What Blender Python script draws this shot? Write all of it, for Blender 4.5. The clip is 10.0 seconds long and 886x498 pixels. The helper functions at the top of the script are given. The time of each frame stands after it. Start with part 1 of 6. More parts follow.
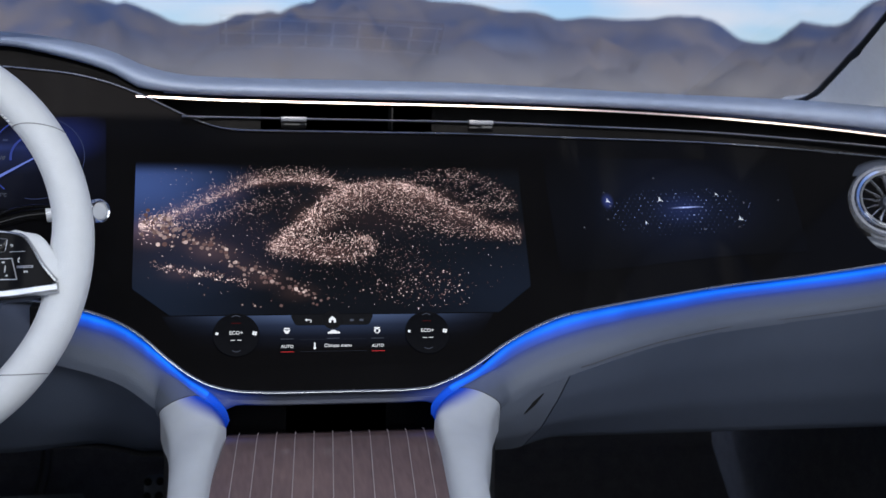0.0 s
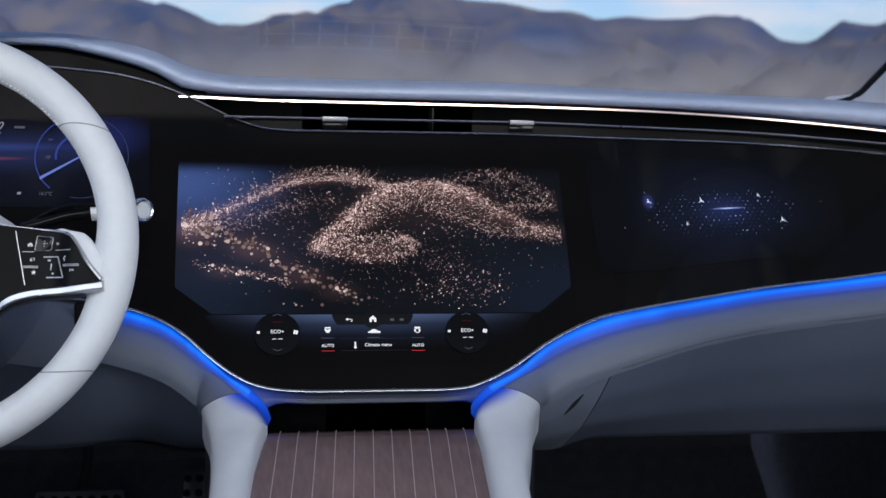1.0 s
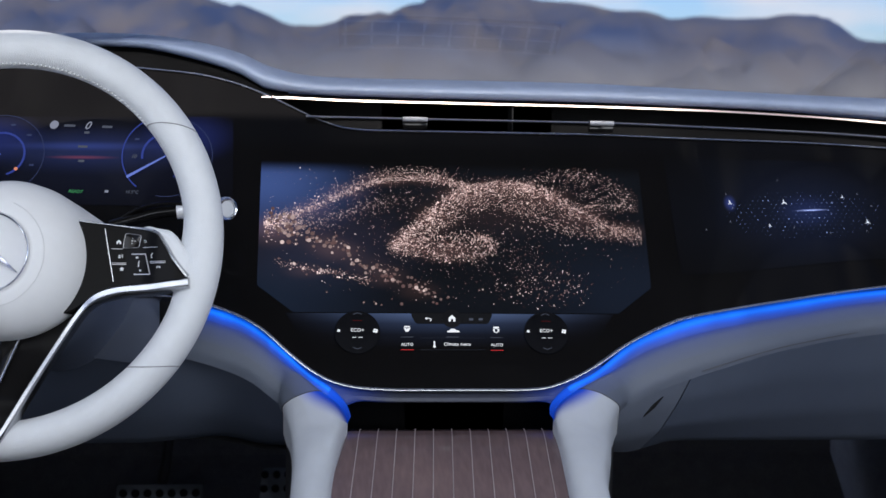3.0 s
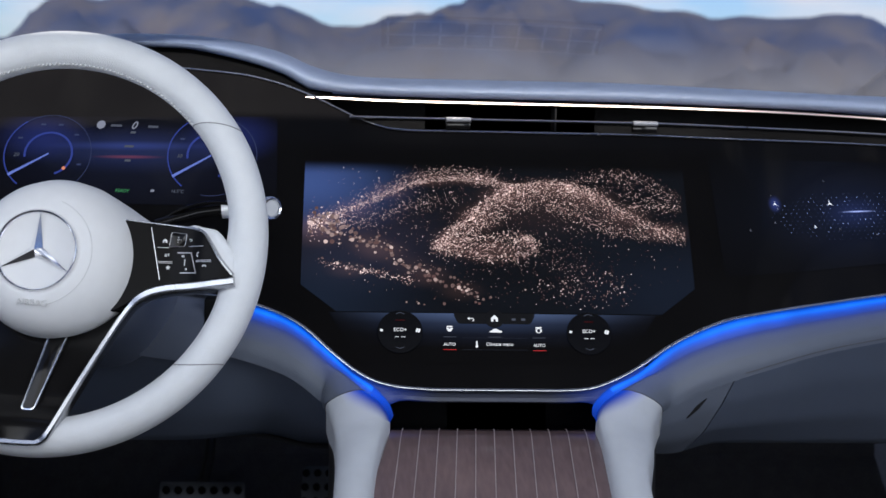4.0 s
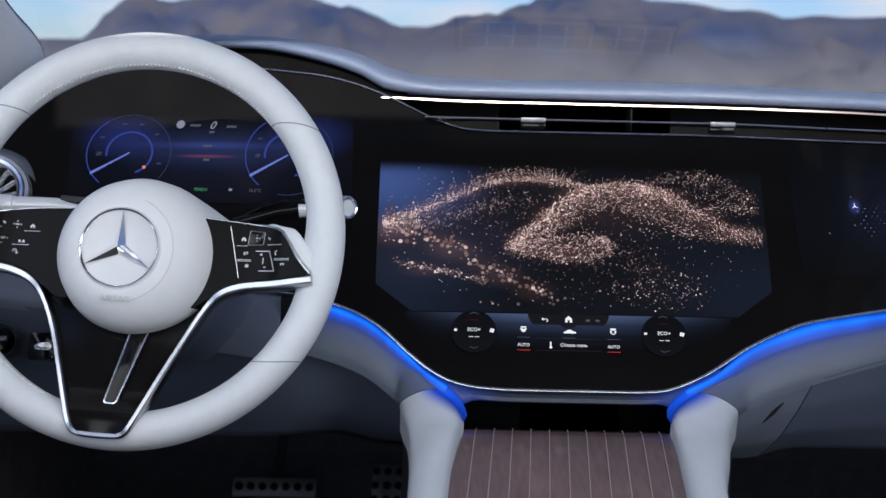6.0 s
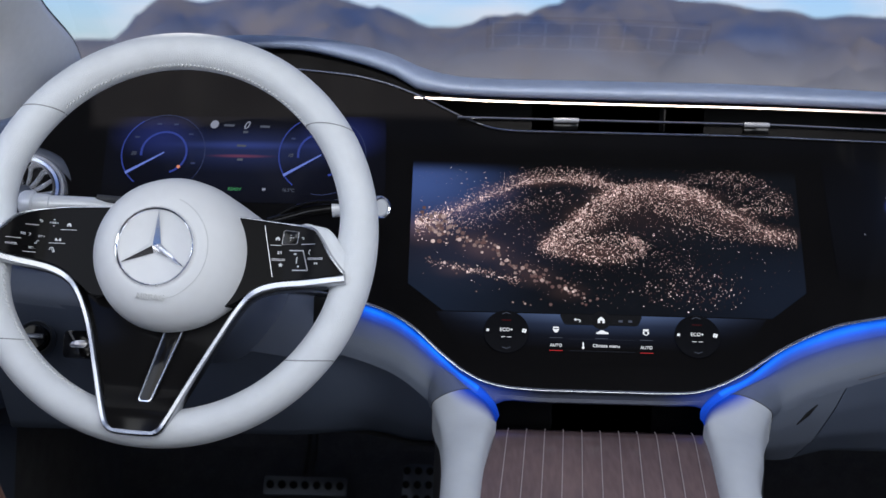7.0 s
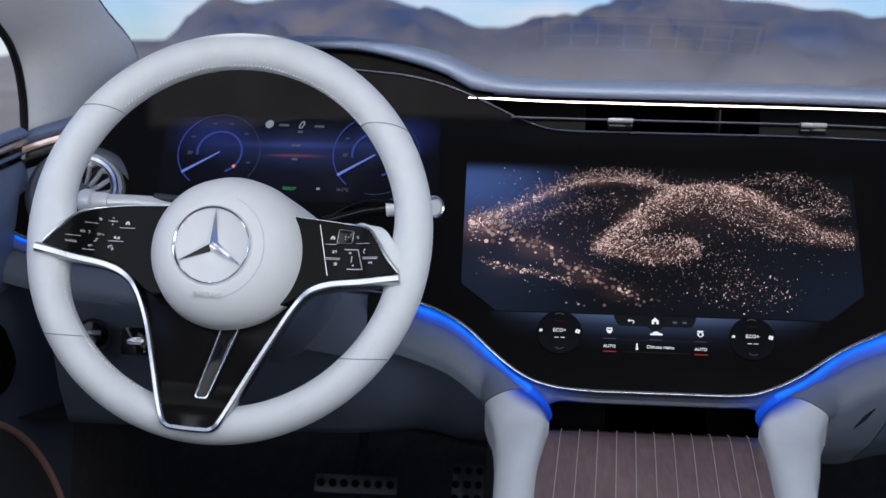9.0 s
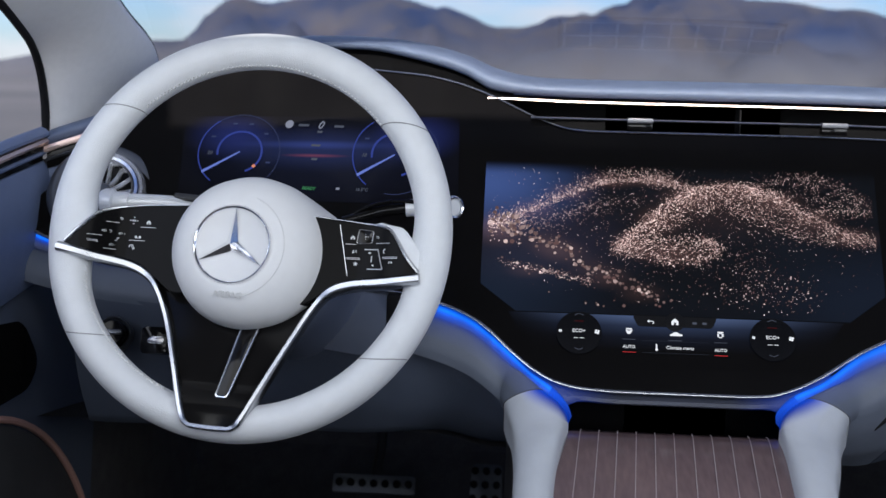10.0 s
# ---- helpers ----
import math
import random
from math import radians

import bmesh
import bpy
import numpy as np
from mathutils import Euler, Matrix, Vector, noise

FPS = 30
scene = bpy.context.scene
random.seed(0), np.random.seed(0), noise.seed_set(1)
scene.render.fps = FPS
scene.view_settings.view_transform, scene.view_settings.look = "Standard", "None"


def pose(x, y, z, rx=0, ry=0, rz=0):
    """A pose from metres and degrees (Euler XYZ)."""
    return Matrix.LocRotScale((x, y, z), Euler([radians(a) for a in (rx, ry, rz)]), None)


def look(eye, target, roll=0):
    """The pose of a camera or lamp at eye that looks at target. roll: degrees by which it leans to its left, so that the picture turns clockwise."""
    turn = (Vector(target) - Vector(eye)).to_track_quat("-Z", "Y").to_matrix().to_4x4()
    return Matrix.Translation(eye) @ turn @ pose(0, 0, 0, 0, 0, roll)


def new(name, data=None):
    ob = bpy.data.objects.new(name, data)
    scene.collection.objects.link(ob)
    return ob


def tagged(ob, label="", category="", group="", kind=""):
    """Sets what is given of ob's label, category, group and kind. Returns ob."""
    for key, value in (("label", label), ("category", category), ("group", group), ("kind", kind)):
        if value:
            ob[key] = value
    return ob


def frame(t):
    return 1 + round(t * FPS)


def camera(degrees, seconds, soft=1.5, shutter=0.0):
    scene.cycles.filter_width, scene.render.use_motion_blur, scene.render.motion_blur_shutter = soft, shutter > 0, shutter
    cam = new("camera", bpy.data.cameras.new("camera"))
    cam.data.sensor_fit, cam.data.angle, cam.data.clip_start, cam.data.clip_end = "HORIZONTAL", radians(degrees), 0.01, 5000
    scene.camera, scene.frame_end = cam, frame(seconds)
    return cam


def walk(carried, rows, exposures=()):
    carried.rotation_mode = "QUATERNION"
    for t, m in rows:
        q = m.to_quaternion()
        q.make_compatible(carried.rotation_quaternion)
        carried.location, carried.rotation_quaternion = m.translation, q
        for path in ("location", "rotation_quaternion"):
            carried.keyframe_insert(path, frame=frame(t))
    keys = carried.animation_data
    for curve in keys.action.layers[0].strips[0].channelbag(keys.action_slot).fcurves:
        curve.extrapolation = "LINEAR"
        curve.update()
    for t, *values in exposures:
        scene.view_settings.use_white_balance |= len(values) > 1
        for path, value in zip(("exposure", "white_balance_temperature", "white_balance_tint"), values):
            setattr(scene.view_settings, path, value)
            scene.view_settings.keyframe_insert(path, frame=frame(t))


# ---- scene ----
cam = camera(40.48, 10.0)
cam.data.dof.use_dof = True
cam.data.dof.focus_distance = 1.12
cam.data.dof.aperture_fstop = 9.0
# seconds, eye x, y, z, yaw, pitch, roll
PATH = [
    (0.0, -0.1062, 0.0001, 1.2506, -10.366, -7.510, 1.267),
    (0.5, -0.1087, -0.0001, 1.2506, -9.519, -7.531, 1.275),
    (1.0, -0.1112, -0.0003, 1.2507, -8.658, -7.550, 1.279),
    (1.5, -0.1137, -0.0006, 1.2507, -7.854, -7.566, 1.279),
    (2.0, -0.1160, -0.0009, 1.2507, -6.994, -7.582, 1.277),
    (2.5, -0.1182, -0.0013, 1.2506, -6.167, -7.594, 1.274),
    (4.0, -0.1244, -0.0030, 1.2503, -3.405, -7.632, 1.257),
    (4.5, -0.1264, -0.0036, 1.2502, -2.551, -7.644, 1.257),
    (5.0, -0.1284, -0.0043, 1.2501, -1.706, -7.657, 1.256),
    (5.5, -0.1304, -0.0049, 1.2501, -0.951, -7.669, 1.260),
    (7.0, -0.1362, -0.0068, 1.2500, 1.172, -7.699, 1.277),
    (7.5, -0.1381, -0.0074, 1.2499, 1.743, -7.708, 1.274),
    (8.0, -0.1397, -0.0079, 1.2498, 2.344, -7.715, 1.271),
    (8.5, -0.1411, -0.0083, 1.2496, 2.893, -7.722, 1.271),
    (9.0, -0.1424, -0.0087, 1.2495, 3.438, -7.730, 1.273),
    (9.5, -0.1436, -0.0091, 1.2495, 3.899, -7.735, 1.286),
    (10.0, -0.1449, -0.0094, 1.2495, 4.249, -7.742, 1.300),
]


def aim(x, y, z, yaw, pitch, roll):
    a, b = radians(yaw), radians(pitch)
    way = Vector((-math.sin(a) * math.cos(b), math.cos(a) * math.cos(b), math.sin(b)))
    return look((x, y, z), Vector((x, y, z)) + 2 * way, roll)


walk(cam, [(t, aim(*row)) for t, *row in PATH], exposures=[(0.0, 0.52)])

# ---- sky and sun ----
SUN_UP, SUN_ROUND = 22.0, -176.0
world = bpy.data.worlds.new("daylight")
scene.world = world
world.use_nodes = True
nt = world.node_tree
nt.nodes.clear()
out = nt.nodes.new("ShaderNodeOutputWorld")
bg = nt.nodes.new("ShaderNodeBackground")
sky = nt.nodes.new("ShaderNodeTexSky")
sky.sky_type, sky.sun_disc = "NISHITA", False
sky.sun_elevation, sky.sun_rotation = radians(SUN_UP), radians(SUN_ROUND)
sky.dust_density, sky.air_density, sky.ozone_density = 0.5, 1.0, 1.2
bg.inputs["Strength"].default_value = 0.10
tc = nt.nodes.new("ShaderNodeTexCoord")
mp = nt.nodes.new("ShaderNodeMapping")
mp.inputs["Scale"].default_value = (3.0, 3.0, 9.0)
cl = nt.nodes.new("ShaderNodeTexNoise")
cl.inputs["Scale"].default_value, cl.inputs["Detail"].default_value = 2.2, 6.0
cr = nt.nodes.new("ShaderNodeValToRGB")
cr.color_ramp.elements[0].position, cr.color_ramp.elements[1].position = 0.47, 0.70
mx = nt.nodes.new("ShaderNodeMix")
mx.data_type = "RGBA"
mx.inputs[7].default_value = (6.6, 6.6, 7.3, 1)
nt.links.new(tc.outputs["Generated"], mp.inputs["Vector"])
nt.links.new(mp.outputs["Vector"], cl.inputs["Vector"])
nt.links.new(cl.outputs["Fac"], cr.inputs["Fac"])
nt.links.new(cr.outputs["Color"], mx.inputs[0])
hue = nt.nodes.new("ShaderNodeVectorMath")
hue.operation = "MULTIPLY"
hue.inputs[1].default_value = (0.52, 0.66, 1.05)
nt.links.new(sky.outputs["Color"], hue.inputs[0])
nt.links.new(hue.outputs["Vector"], mx.inputs[6])
nt.links.new(mx.outputs[2], bg.inputs["Color"])
nt.links.new(bg.outputs["Background"], out.inputs["Surface"])

sun = new("sun", bpy.data.lights.new("sun", "SUN"))
sun.data.energy, sun.data.angle, sun.data.color = 4.4, radians(0.6), (1.0, 0.95, 0.88)
# the sun stands low behind the car
sun.matrix_world = look((0, 0, 0), (-math.sin(radians(SUN_ROUND)) * math.cos(radians(SUN_UP)), -math.cos(radians(SUN_ROUND)) * math.cos(radians(SUN_UP)), -math.sin(radians(SUN_UP))))



# daylight that comes in through the side windows, the glass roof and the rear window
def area_light(name, place, target, width, height, watts, color):
    lamp = new(name, bpy.data.lights.new(name, "AREA"))
    lamp.data.shape, lamp.data.size, lamp.data.size_y = "RECTANGLE", width, height
    lamp.data.energy, lamp.data.color = watts, color
    lamp.matrix_world = look(place, target)


area_light("daylight_driver_window", (-0.76, 0.42, 1.40), (-0.42, 1.05, 1.08), 0.80, 0.30, 1.25, (0.94, 0.97, 1.0))
area_light("daylight_roof_window", (0.0, 0.36, 1.655), (0.0, 0.75, 0.9), 0.9, 0.22, 2.4, (0.93, 0.97, 1.0))
area_light("daylight_rear_window", (0.0, -1.55, 1.40), (-0.2, 1.0, 1.1), 1.1, 0.36, 5.7, (0.95, 0.975, 1.0))
area_light("daylight_passenger_window", (0.80, -0.12, 1.42), (-0.05, 1.0, 1.05), 0.62, 0.32, 3.2, (0.95, 0.975, 1.0))


# ---- materials ----
def base_material(name):
    m = bpy.data.materials.new(name)
    m.use_nodes = True
    return m, m.node_tree, m.node_tree.nodes["Principled BSDF"]


def mat(name, color, rough=0.5, metal=0.0, vary=0.08, scale=40.0, grain=0.0, grain_scale=900.0, coat=0.0, sheen=0.0, spec=0.5):
    """A surface with colour and gloss that vary at two scales, and a fine relief."""
    m, t, b = base_material(name)
    co = t.nodes.new("ShaderNodeTexCoord")
    n1 = t.nodes.new("ShaderNodeTexNoise")
    n1.inputs["Scale"].default_value, n1.inputs["Detail"].default_value = scale, 5.0
    n2 = t.nodes.new("ShaderNodeTexNoise")
    n2.inputs["Scale"].default_value, n2.inputs["Detail"].default_value = scale * 0.12, 3.0
    t.links.new(co.outputs["Object"], n1.inputs["Vector"])
    t.links.new(co.outputs["Object"], n2.inputs["Vector"])
    add = t.nodes.new("ShaderNodeMath")
    add.operation = "ADD"
    t.links.new(n1.outputs["Fac"], add.inputs[0])
    t.links.new(n2.outputs["Fac"], add.inputs[1])
    mr = t.nodes.new("ShaderNodeMapRange")
    mr.inputs["From Min"].default_value, mr.inputs["From Max"].default_value = 0.6, 1.4
    mr.inputs["To Min"].default_value, mr.inputs["To Max"].default_value = 1 - vary, 1 + vary
    t.links.new(add.outputs[0], mr.inputs["Value"])
    sc = t.nodes.new("ShaderNodeVectorMath")
    sc.operation = "SCALE"
    sc.inputs[0].default_value = color
    t.links.new(mr.outputs["Result"], sc.inputs["Scale"])
    t.links.new(sc.outputs["Vector"], b.inputs["Base Color"])
    rr = t.nodes.new("ShaderNodeMapRange")
    rr.inputs["From Min"].default_value, rr.inputs["From Max"].default_value = 0.3, 0.7
    rr.inputs["To Min"].default_value, rr.inputs["To Max"].default_value = max(0.02, rough * 0.88), min(1.0, rough * 1.12)
    t.links.new(n2.outputs["Fac"], rr.inputs["Value"])
    t.links.new(rr.outputs["Result"], b.inputs["Roughness"])
    b.inputs["Metallic"].default_value = metal
    b.inputs["Specular IOR Level"].default_value = spec
    b.inputs["Coat Weight"].default_value = coat
    b.inputs["Coat Roughness"].default_value = 0.04
    b.inputs["Sheen Weight"].default_value = sheen
    if grain:
        v = t.nodes.new("ShaderNodeTexVoronoi")
        v.inputs["Scale"].default_value = grain_scale
        t.links.new(co.outputs["Object"], v.inputs["Vector"])
        bp = t.nodes.new("ShaderNodeBump")
        bp.inputs["Strength"].default_value, bp.inputs["Distance"].default_value = grain, 0.0008
        t.links.new(v.outputs["Distance"], bp.inputs["Height"])
        t.links.new(bp.outputs["Normal"], b.inputs["Normal"])
    return m


def glow(name, color, strength, island=0.0, pale=(1.0, 0.9, 0.82), deep=(1.0, 0.72, 0.6)):
    """A part of a display or lamp that gives off light. island: how much its pieces differ."""
    m, t, b = base_material(name)
    b.inputs["Base Color"].default_value = (0.004, 0.004, 0.006, 1)
    b.inputs["Roughness"].default_value = 0.25
    b.inputs["Specular IOR Level"].default_value = 0.13
    b.inputs["Emission Color"].default_value = (*color, 1)
    b.inputs["Emission Strength"].default_value = strength
    if island:
        g = t.nodes.new("ShaderNodeNewGeometry")
        p = t.nodes.new("ShaderNodeMath")
        p.operation, p.inputs[1].default_value = "POWER", 3.6
        r = t.nodes.new("ShaderNodeMapRange")
        r.inputs["To Min"].default_value, r.inputs["To Max"].default_value = strength * (1 - island), strength * (1 + island)
        t.links.new(g.outputs["Random Per Island"], p.inputs[0])
        t.links.new(p.outputs[0], r.inputs["Value"])
        t.links.new(r.outputs["Result"], b.inputs["Emission Strength"])
        k = t.nodes.new("ShaderNodeValToRGB")
        k.color_ramp.elements[0].color = (*[c * deep[i] for i, c in enumerate(color)], 1)
        k.color_ramp.elements[1].color = (*pale, 1)
        t.links.new(g.outputs["Random Per Island"], k.inputs["Fac"])
        t.links.new(k.outputs["Color"], b.inputs["Emission Color"])
    return m


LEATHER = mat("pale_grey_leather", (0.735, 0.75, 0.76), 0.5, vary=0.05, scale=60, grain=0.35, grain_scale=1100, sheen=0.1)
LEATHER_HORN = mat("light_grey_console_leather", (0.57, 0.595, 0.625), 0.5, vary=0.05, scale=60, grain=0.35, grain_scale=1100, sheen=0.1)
LEATHER_HUB = mat("pale_grey_airbag_cover", (0.74, 0.74, 0.735), 0.55, vary=0.03, scale=90, grain=0.2, grain_scale=1500)
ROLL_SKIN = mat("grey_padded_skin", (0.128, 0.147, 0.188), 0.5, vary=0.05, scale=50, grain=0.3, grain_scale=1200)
# the roll's skin with shade put into its colour, for knee panel and glove box
SHADED_SKIN = mat("shaded_grey_skin", (0.076, 0.093, 0.131), 0.55, vary=0.06, scale=45, grain=0.3, grain_scale=1200)
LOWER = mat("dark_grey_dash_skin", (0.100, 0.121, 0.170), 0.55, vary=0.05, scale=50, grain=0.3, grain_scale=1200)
BLUE_PAD = mat("blue_grey_dash_leather", (0.25, 0.31, 0.45), 0.33, vary=0.07, scale=60, grain=0.3, grain_scale=1000, coat=0.08)
DOOR_BLUE = mat("deep_blue_door_leather", (0.17, 0.22, 0.36), 0.45, vary=0.07, scale=60, grain=0.35, grain_scale=1000)
COLUMN_SKIN = mat("blue_grey_column_skin", (0.165, 0.190, 0.255), 0.42, vary=0.05, scale=60, grain=0.3, grain_scale=1200)
HEADLINER = mat("pale_headliner_cloth", (0.82, 0.82, 0.82), 0.9, vary=0.04, scale=120, grain=0.2, grain_scale=2500)
BLACK_GLASS = mat("black_display_glass", (0.0062, 0.0058, 0.0060), 0.09, vary=0.3, scale=8, spec=0.055)
SPOKE_BLACK = mat("black_spoke_plastic", (0.0042, 0.0041, 0.0044), 0.14, vary=0.15, scale=30, spec=0.06)
SLIDER_METAL = mat("dark_satin_slider", (0.26, 0.26, 0.28), 0.42, metal=0.9, vary=0.05, scale=150)
PIANO = mat("gloss_black_plastic", (0.0070, 0.0066, 0.0066), 0.08, vary=0.2, scale=30, spec=0.22)
BLACK = mat("matt_black_plastic", (0.045, 0.045, 0.047), 0.6, vary=0.2, scale=70, grain=0.3, grain_scale=1500)
CARPET = mat("black_carpet", (0.12, 0.115, 0.115), 0.95, vary=0.35, scale=300, grain=0.8, grain_scale=2600)
FRAME_METAL = mat("satin_silver_frame", (0.44, 0.45, 0.47), 0.26, metal=1.0, vary=0.04, scale=120)
VENT_SILVER = mat("pale_satin_silver", (0.86, 0.86, 0.88), 0.25, metal=0.8, vary=0.04, scale=120)
PEDAL_STEEL = mat("dull_steel", (0.20, 0.22, 0.26), 0.5, metal=0.8, vary=0.08, scale=150)
# for the unseen roof, made dark so that spokes and glass mirror little
ROOF_CLOTH = mat("dark_unseen_roof_cloth", (0.09, 0.09, 0.095), 0.9, vary=0.06, scale=120, grain=0.2, grain_scale=2500)
LETTER_GREY = mat("embossed_grey_letters", (0.66, 0.66, 0.65), 0.55, vary=0.03, scale=90)
CHROME = mat("satin_chrome", (0.72, 0.74, 0.78), 0.16, metal=1.0, vary=0.04, scale=120)
POLISHED = mat("polished_chrome", (0.86, 0.86, 0.88), 0.14, metal=1.0, vary=0.03, scale=90)
SATIN = mat("satin_aluminium", (0.56, 0.55, 0.56), 0.32, metal=1.0, vary=0.05, scale=150)
SATIN_DARK = mat("dark_satin_metal", (0.16, 0.17, 0.19), 0.35, metal=0.8, vary=0.06, scale=120)
ROSE_PAINT = mat("rose_gold_lacquer", (0.60, 0.34, 0.28), 0.35, metal=0.2, vary=0.05, scale=100)
ROSE = mat("rose_gold_trim", (0.88, 0.66, 0.58), 0.42, metal=0.75, vary=0.04, scale=100)
STITCH = mat("pale_stitching_thread", (0.74, 0.74, 0.73), 0.8, vary=0.1, scale=500)
LEATHER_SEAM = mat("grey_seam", (0.26, 0.26, 0.26), 0.8, vary=0.1, scale=200)
SEAM = mat("dark_seam", (0.10, 0.10, 0.11), 0.8, vary=0.1, scale=200)
RUBBER = mat("black_rubber", (0.010, 0.010, 0.011), 0.7, vary=0.2, scale=200, spec=0.12)
SOFT_DIAL = mat("soft_black_dial", (0.0052, 0.0054, 0.0070), 0.3, vary=0.1, spec=0.045)
DIAL = mat("matt_black_dial", (0.009, 0.009, 0.010), 0.5, vary=0.1, spec=0.06)


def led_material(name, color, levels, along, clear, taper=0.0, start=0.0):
    """Skin with blue light painted on as emission: a light strip and its spill. levels: the light across it; along: its
    strength from start to end, or None for an uneven run; clear: from and to where the darkened base gives way to skin;
    taper: how far the light narrows by its end; start: where along fades begin.
    """
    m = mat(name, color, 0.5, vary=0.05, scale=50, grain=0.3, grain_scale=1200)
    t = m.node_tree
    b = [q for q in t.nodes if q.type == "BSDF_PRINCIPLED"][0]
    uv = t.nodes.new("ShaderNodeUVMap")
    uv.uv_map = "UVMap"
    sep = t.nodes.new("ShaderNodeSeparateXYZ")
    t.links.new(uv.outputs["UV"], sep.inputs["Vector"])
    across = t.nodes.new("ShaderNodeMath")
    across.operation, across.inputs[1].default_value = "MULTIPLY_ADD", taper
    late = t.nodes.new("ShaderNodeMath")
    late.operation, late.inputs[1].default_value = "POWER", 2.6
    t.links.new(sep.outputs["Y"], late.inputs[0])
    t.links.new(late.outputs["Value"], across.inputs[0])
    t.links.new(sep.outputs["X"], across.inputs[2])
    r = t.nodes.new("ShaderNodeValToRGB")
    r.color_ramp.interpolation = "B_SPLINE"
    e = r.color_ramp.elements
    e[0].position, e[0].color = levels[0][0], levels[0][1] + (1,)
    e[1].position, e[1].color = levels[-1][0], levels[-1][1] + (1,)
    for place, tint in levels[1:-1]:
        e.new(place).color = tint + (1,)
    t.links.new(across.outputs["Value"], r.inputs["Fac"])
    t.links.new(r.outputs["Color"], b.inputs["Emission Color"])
    # dark guide above, shade painted into the skin beside it, plain skin below
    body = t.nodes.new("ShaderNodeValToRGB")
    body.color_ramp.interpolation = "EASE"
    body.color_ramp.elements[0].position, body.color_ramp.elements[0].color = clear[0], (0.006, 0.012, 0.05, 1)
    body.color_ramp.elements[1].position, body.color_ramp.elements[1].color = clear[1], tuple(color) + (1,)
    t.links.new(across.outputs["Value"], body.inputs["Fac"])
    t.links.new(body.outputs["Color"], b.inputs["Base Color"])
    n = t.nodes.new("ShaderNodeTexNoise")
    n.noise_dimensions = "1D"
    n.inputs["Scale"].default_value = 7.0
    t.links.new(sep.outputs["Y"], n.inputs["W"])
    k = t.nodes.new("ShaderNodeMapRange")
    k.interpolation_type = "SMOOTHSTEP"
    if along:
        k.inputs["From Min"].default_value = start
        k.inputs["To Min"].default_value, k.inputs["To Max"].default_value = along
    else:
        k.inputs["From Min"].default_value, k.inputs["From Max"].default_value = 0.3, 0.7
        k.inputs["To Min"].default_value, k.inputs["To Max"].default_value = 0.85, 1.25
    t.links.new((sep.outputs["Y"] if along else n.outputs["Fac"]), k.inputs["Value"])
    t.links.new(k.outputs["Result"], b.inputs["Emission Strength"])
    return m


# light across the strip and its spill; the spill is painted emission, not cast
SPILL_LEVELS = [(0.0, (0.0, 0.03, 0.25)), (0.06, (0.001, 0.055, 0.55)), (0.13, (0.001, 0.07, 0.62)), (0.22, (0.0, 0.055, 0.55)), (0.66, (0.0, 0.036, 0.42)), (0.80, (0.0, 0.024, 0.28)), (0.92, (0.0, 0.006, 0.09)), (1.0, (0.0, 0.0, 0.0))]
ROLL_SPILL_LEVELS = [(0.0, (0.0, 0.03, 0.25)), (0.05, (0.002, 0.09, 0.70)), (0.115, (0.005, 0.16, 0.84)), (0.18, (0.001, 0.07, 0.58)), (0.28, (0.0, 0.03, 0.30)), (0.40, (0.0, 0.012, 0.13)), (0.60, (0.0, 0.004, 0.05)), (1.0, (0.0, 0.0, 0.0))]
LED_AND_SPILL = led_material("blue_light_and_spill", (0.128, 0.147, 0.188), ROLL_SPILL_LEVELS, None, (0.14, 0.70))
STRIP_END_SPILL = led_material("blue_strip_end_spill", (0.57, 0.595, 0.625), SPILL_LEVELS, (0.9, 0.40), (0.68, 1.0), 0.34)
# plain grey bridge; the blue spill at its ends is painted emission
BRIDGE_SPILL = led_material("grey_bridge_with_spill", (0.060, 0.066, 0.090), [(0.0, (0.0, 0.014, 0.16)), (0.5, (0.0, 0.022, 0.24)), (1.0, (0.0, 0.016, 0.18))], (0.0, 1.0), (0.0, 0.001), 0.0, 0.32)
WHITE_INK = glow("white_display_symbols", (0.85, 0.88, 0.95), 0.72)
PRINT = mat("white_printed_symbols", (0.7, 0.7, 0.7), 0.5, vary=0.02)
FAINT_INK = glow("faint_display_lines", (0.30, 0.36, 0.55), 0.035)
DIM_INK = glow("dim_display_symbols", (0.35, 0.4, 0.55), 0.14)
RED_INK = glow("red_display_lines", (0.9, 0.05, 0.06), 0.4)
GREEN_INK = glow("green_display_letters", (0.1, 0.5, 0.2), 0.3)
GAUGE_BLUE = glow("blue_gauge_lines", (0.09, 0.15, 0.80), 0.22)
GAUGE_BRIGHT = glow("pale_blue_gauge_needles", (0.22, 0.32, 1.0), 0.42)
PARTICLE = glow("rose_gold_particles", (0.95, 0.49, 0.44), 1.35, island=0.95, pale=(1.0, 0.80, 0.76), deep=(0.9, 0.58, 0.54))
BOKEH = glow("soft_rose_discs", (0.86, 0.52, 0.50), 0.42, island=0.7, pale=(0.9, 0.7, 0.66), deep=(0.8, 0.7, 0.7))
STARS = glow("blue_white_points", (0.28, 0.40, 0.95), 0.6, island=0.9, pale=(0.42, 0.55, 1.0), deep=(0.5, 0.6, 1.0))
STAR_WHITE = glow("white_points", (0.8, 0.86, 1.0), 0.9)


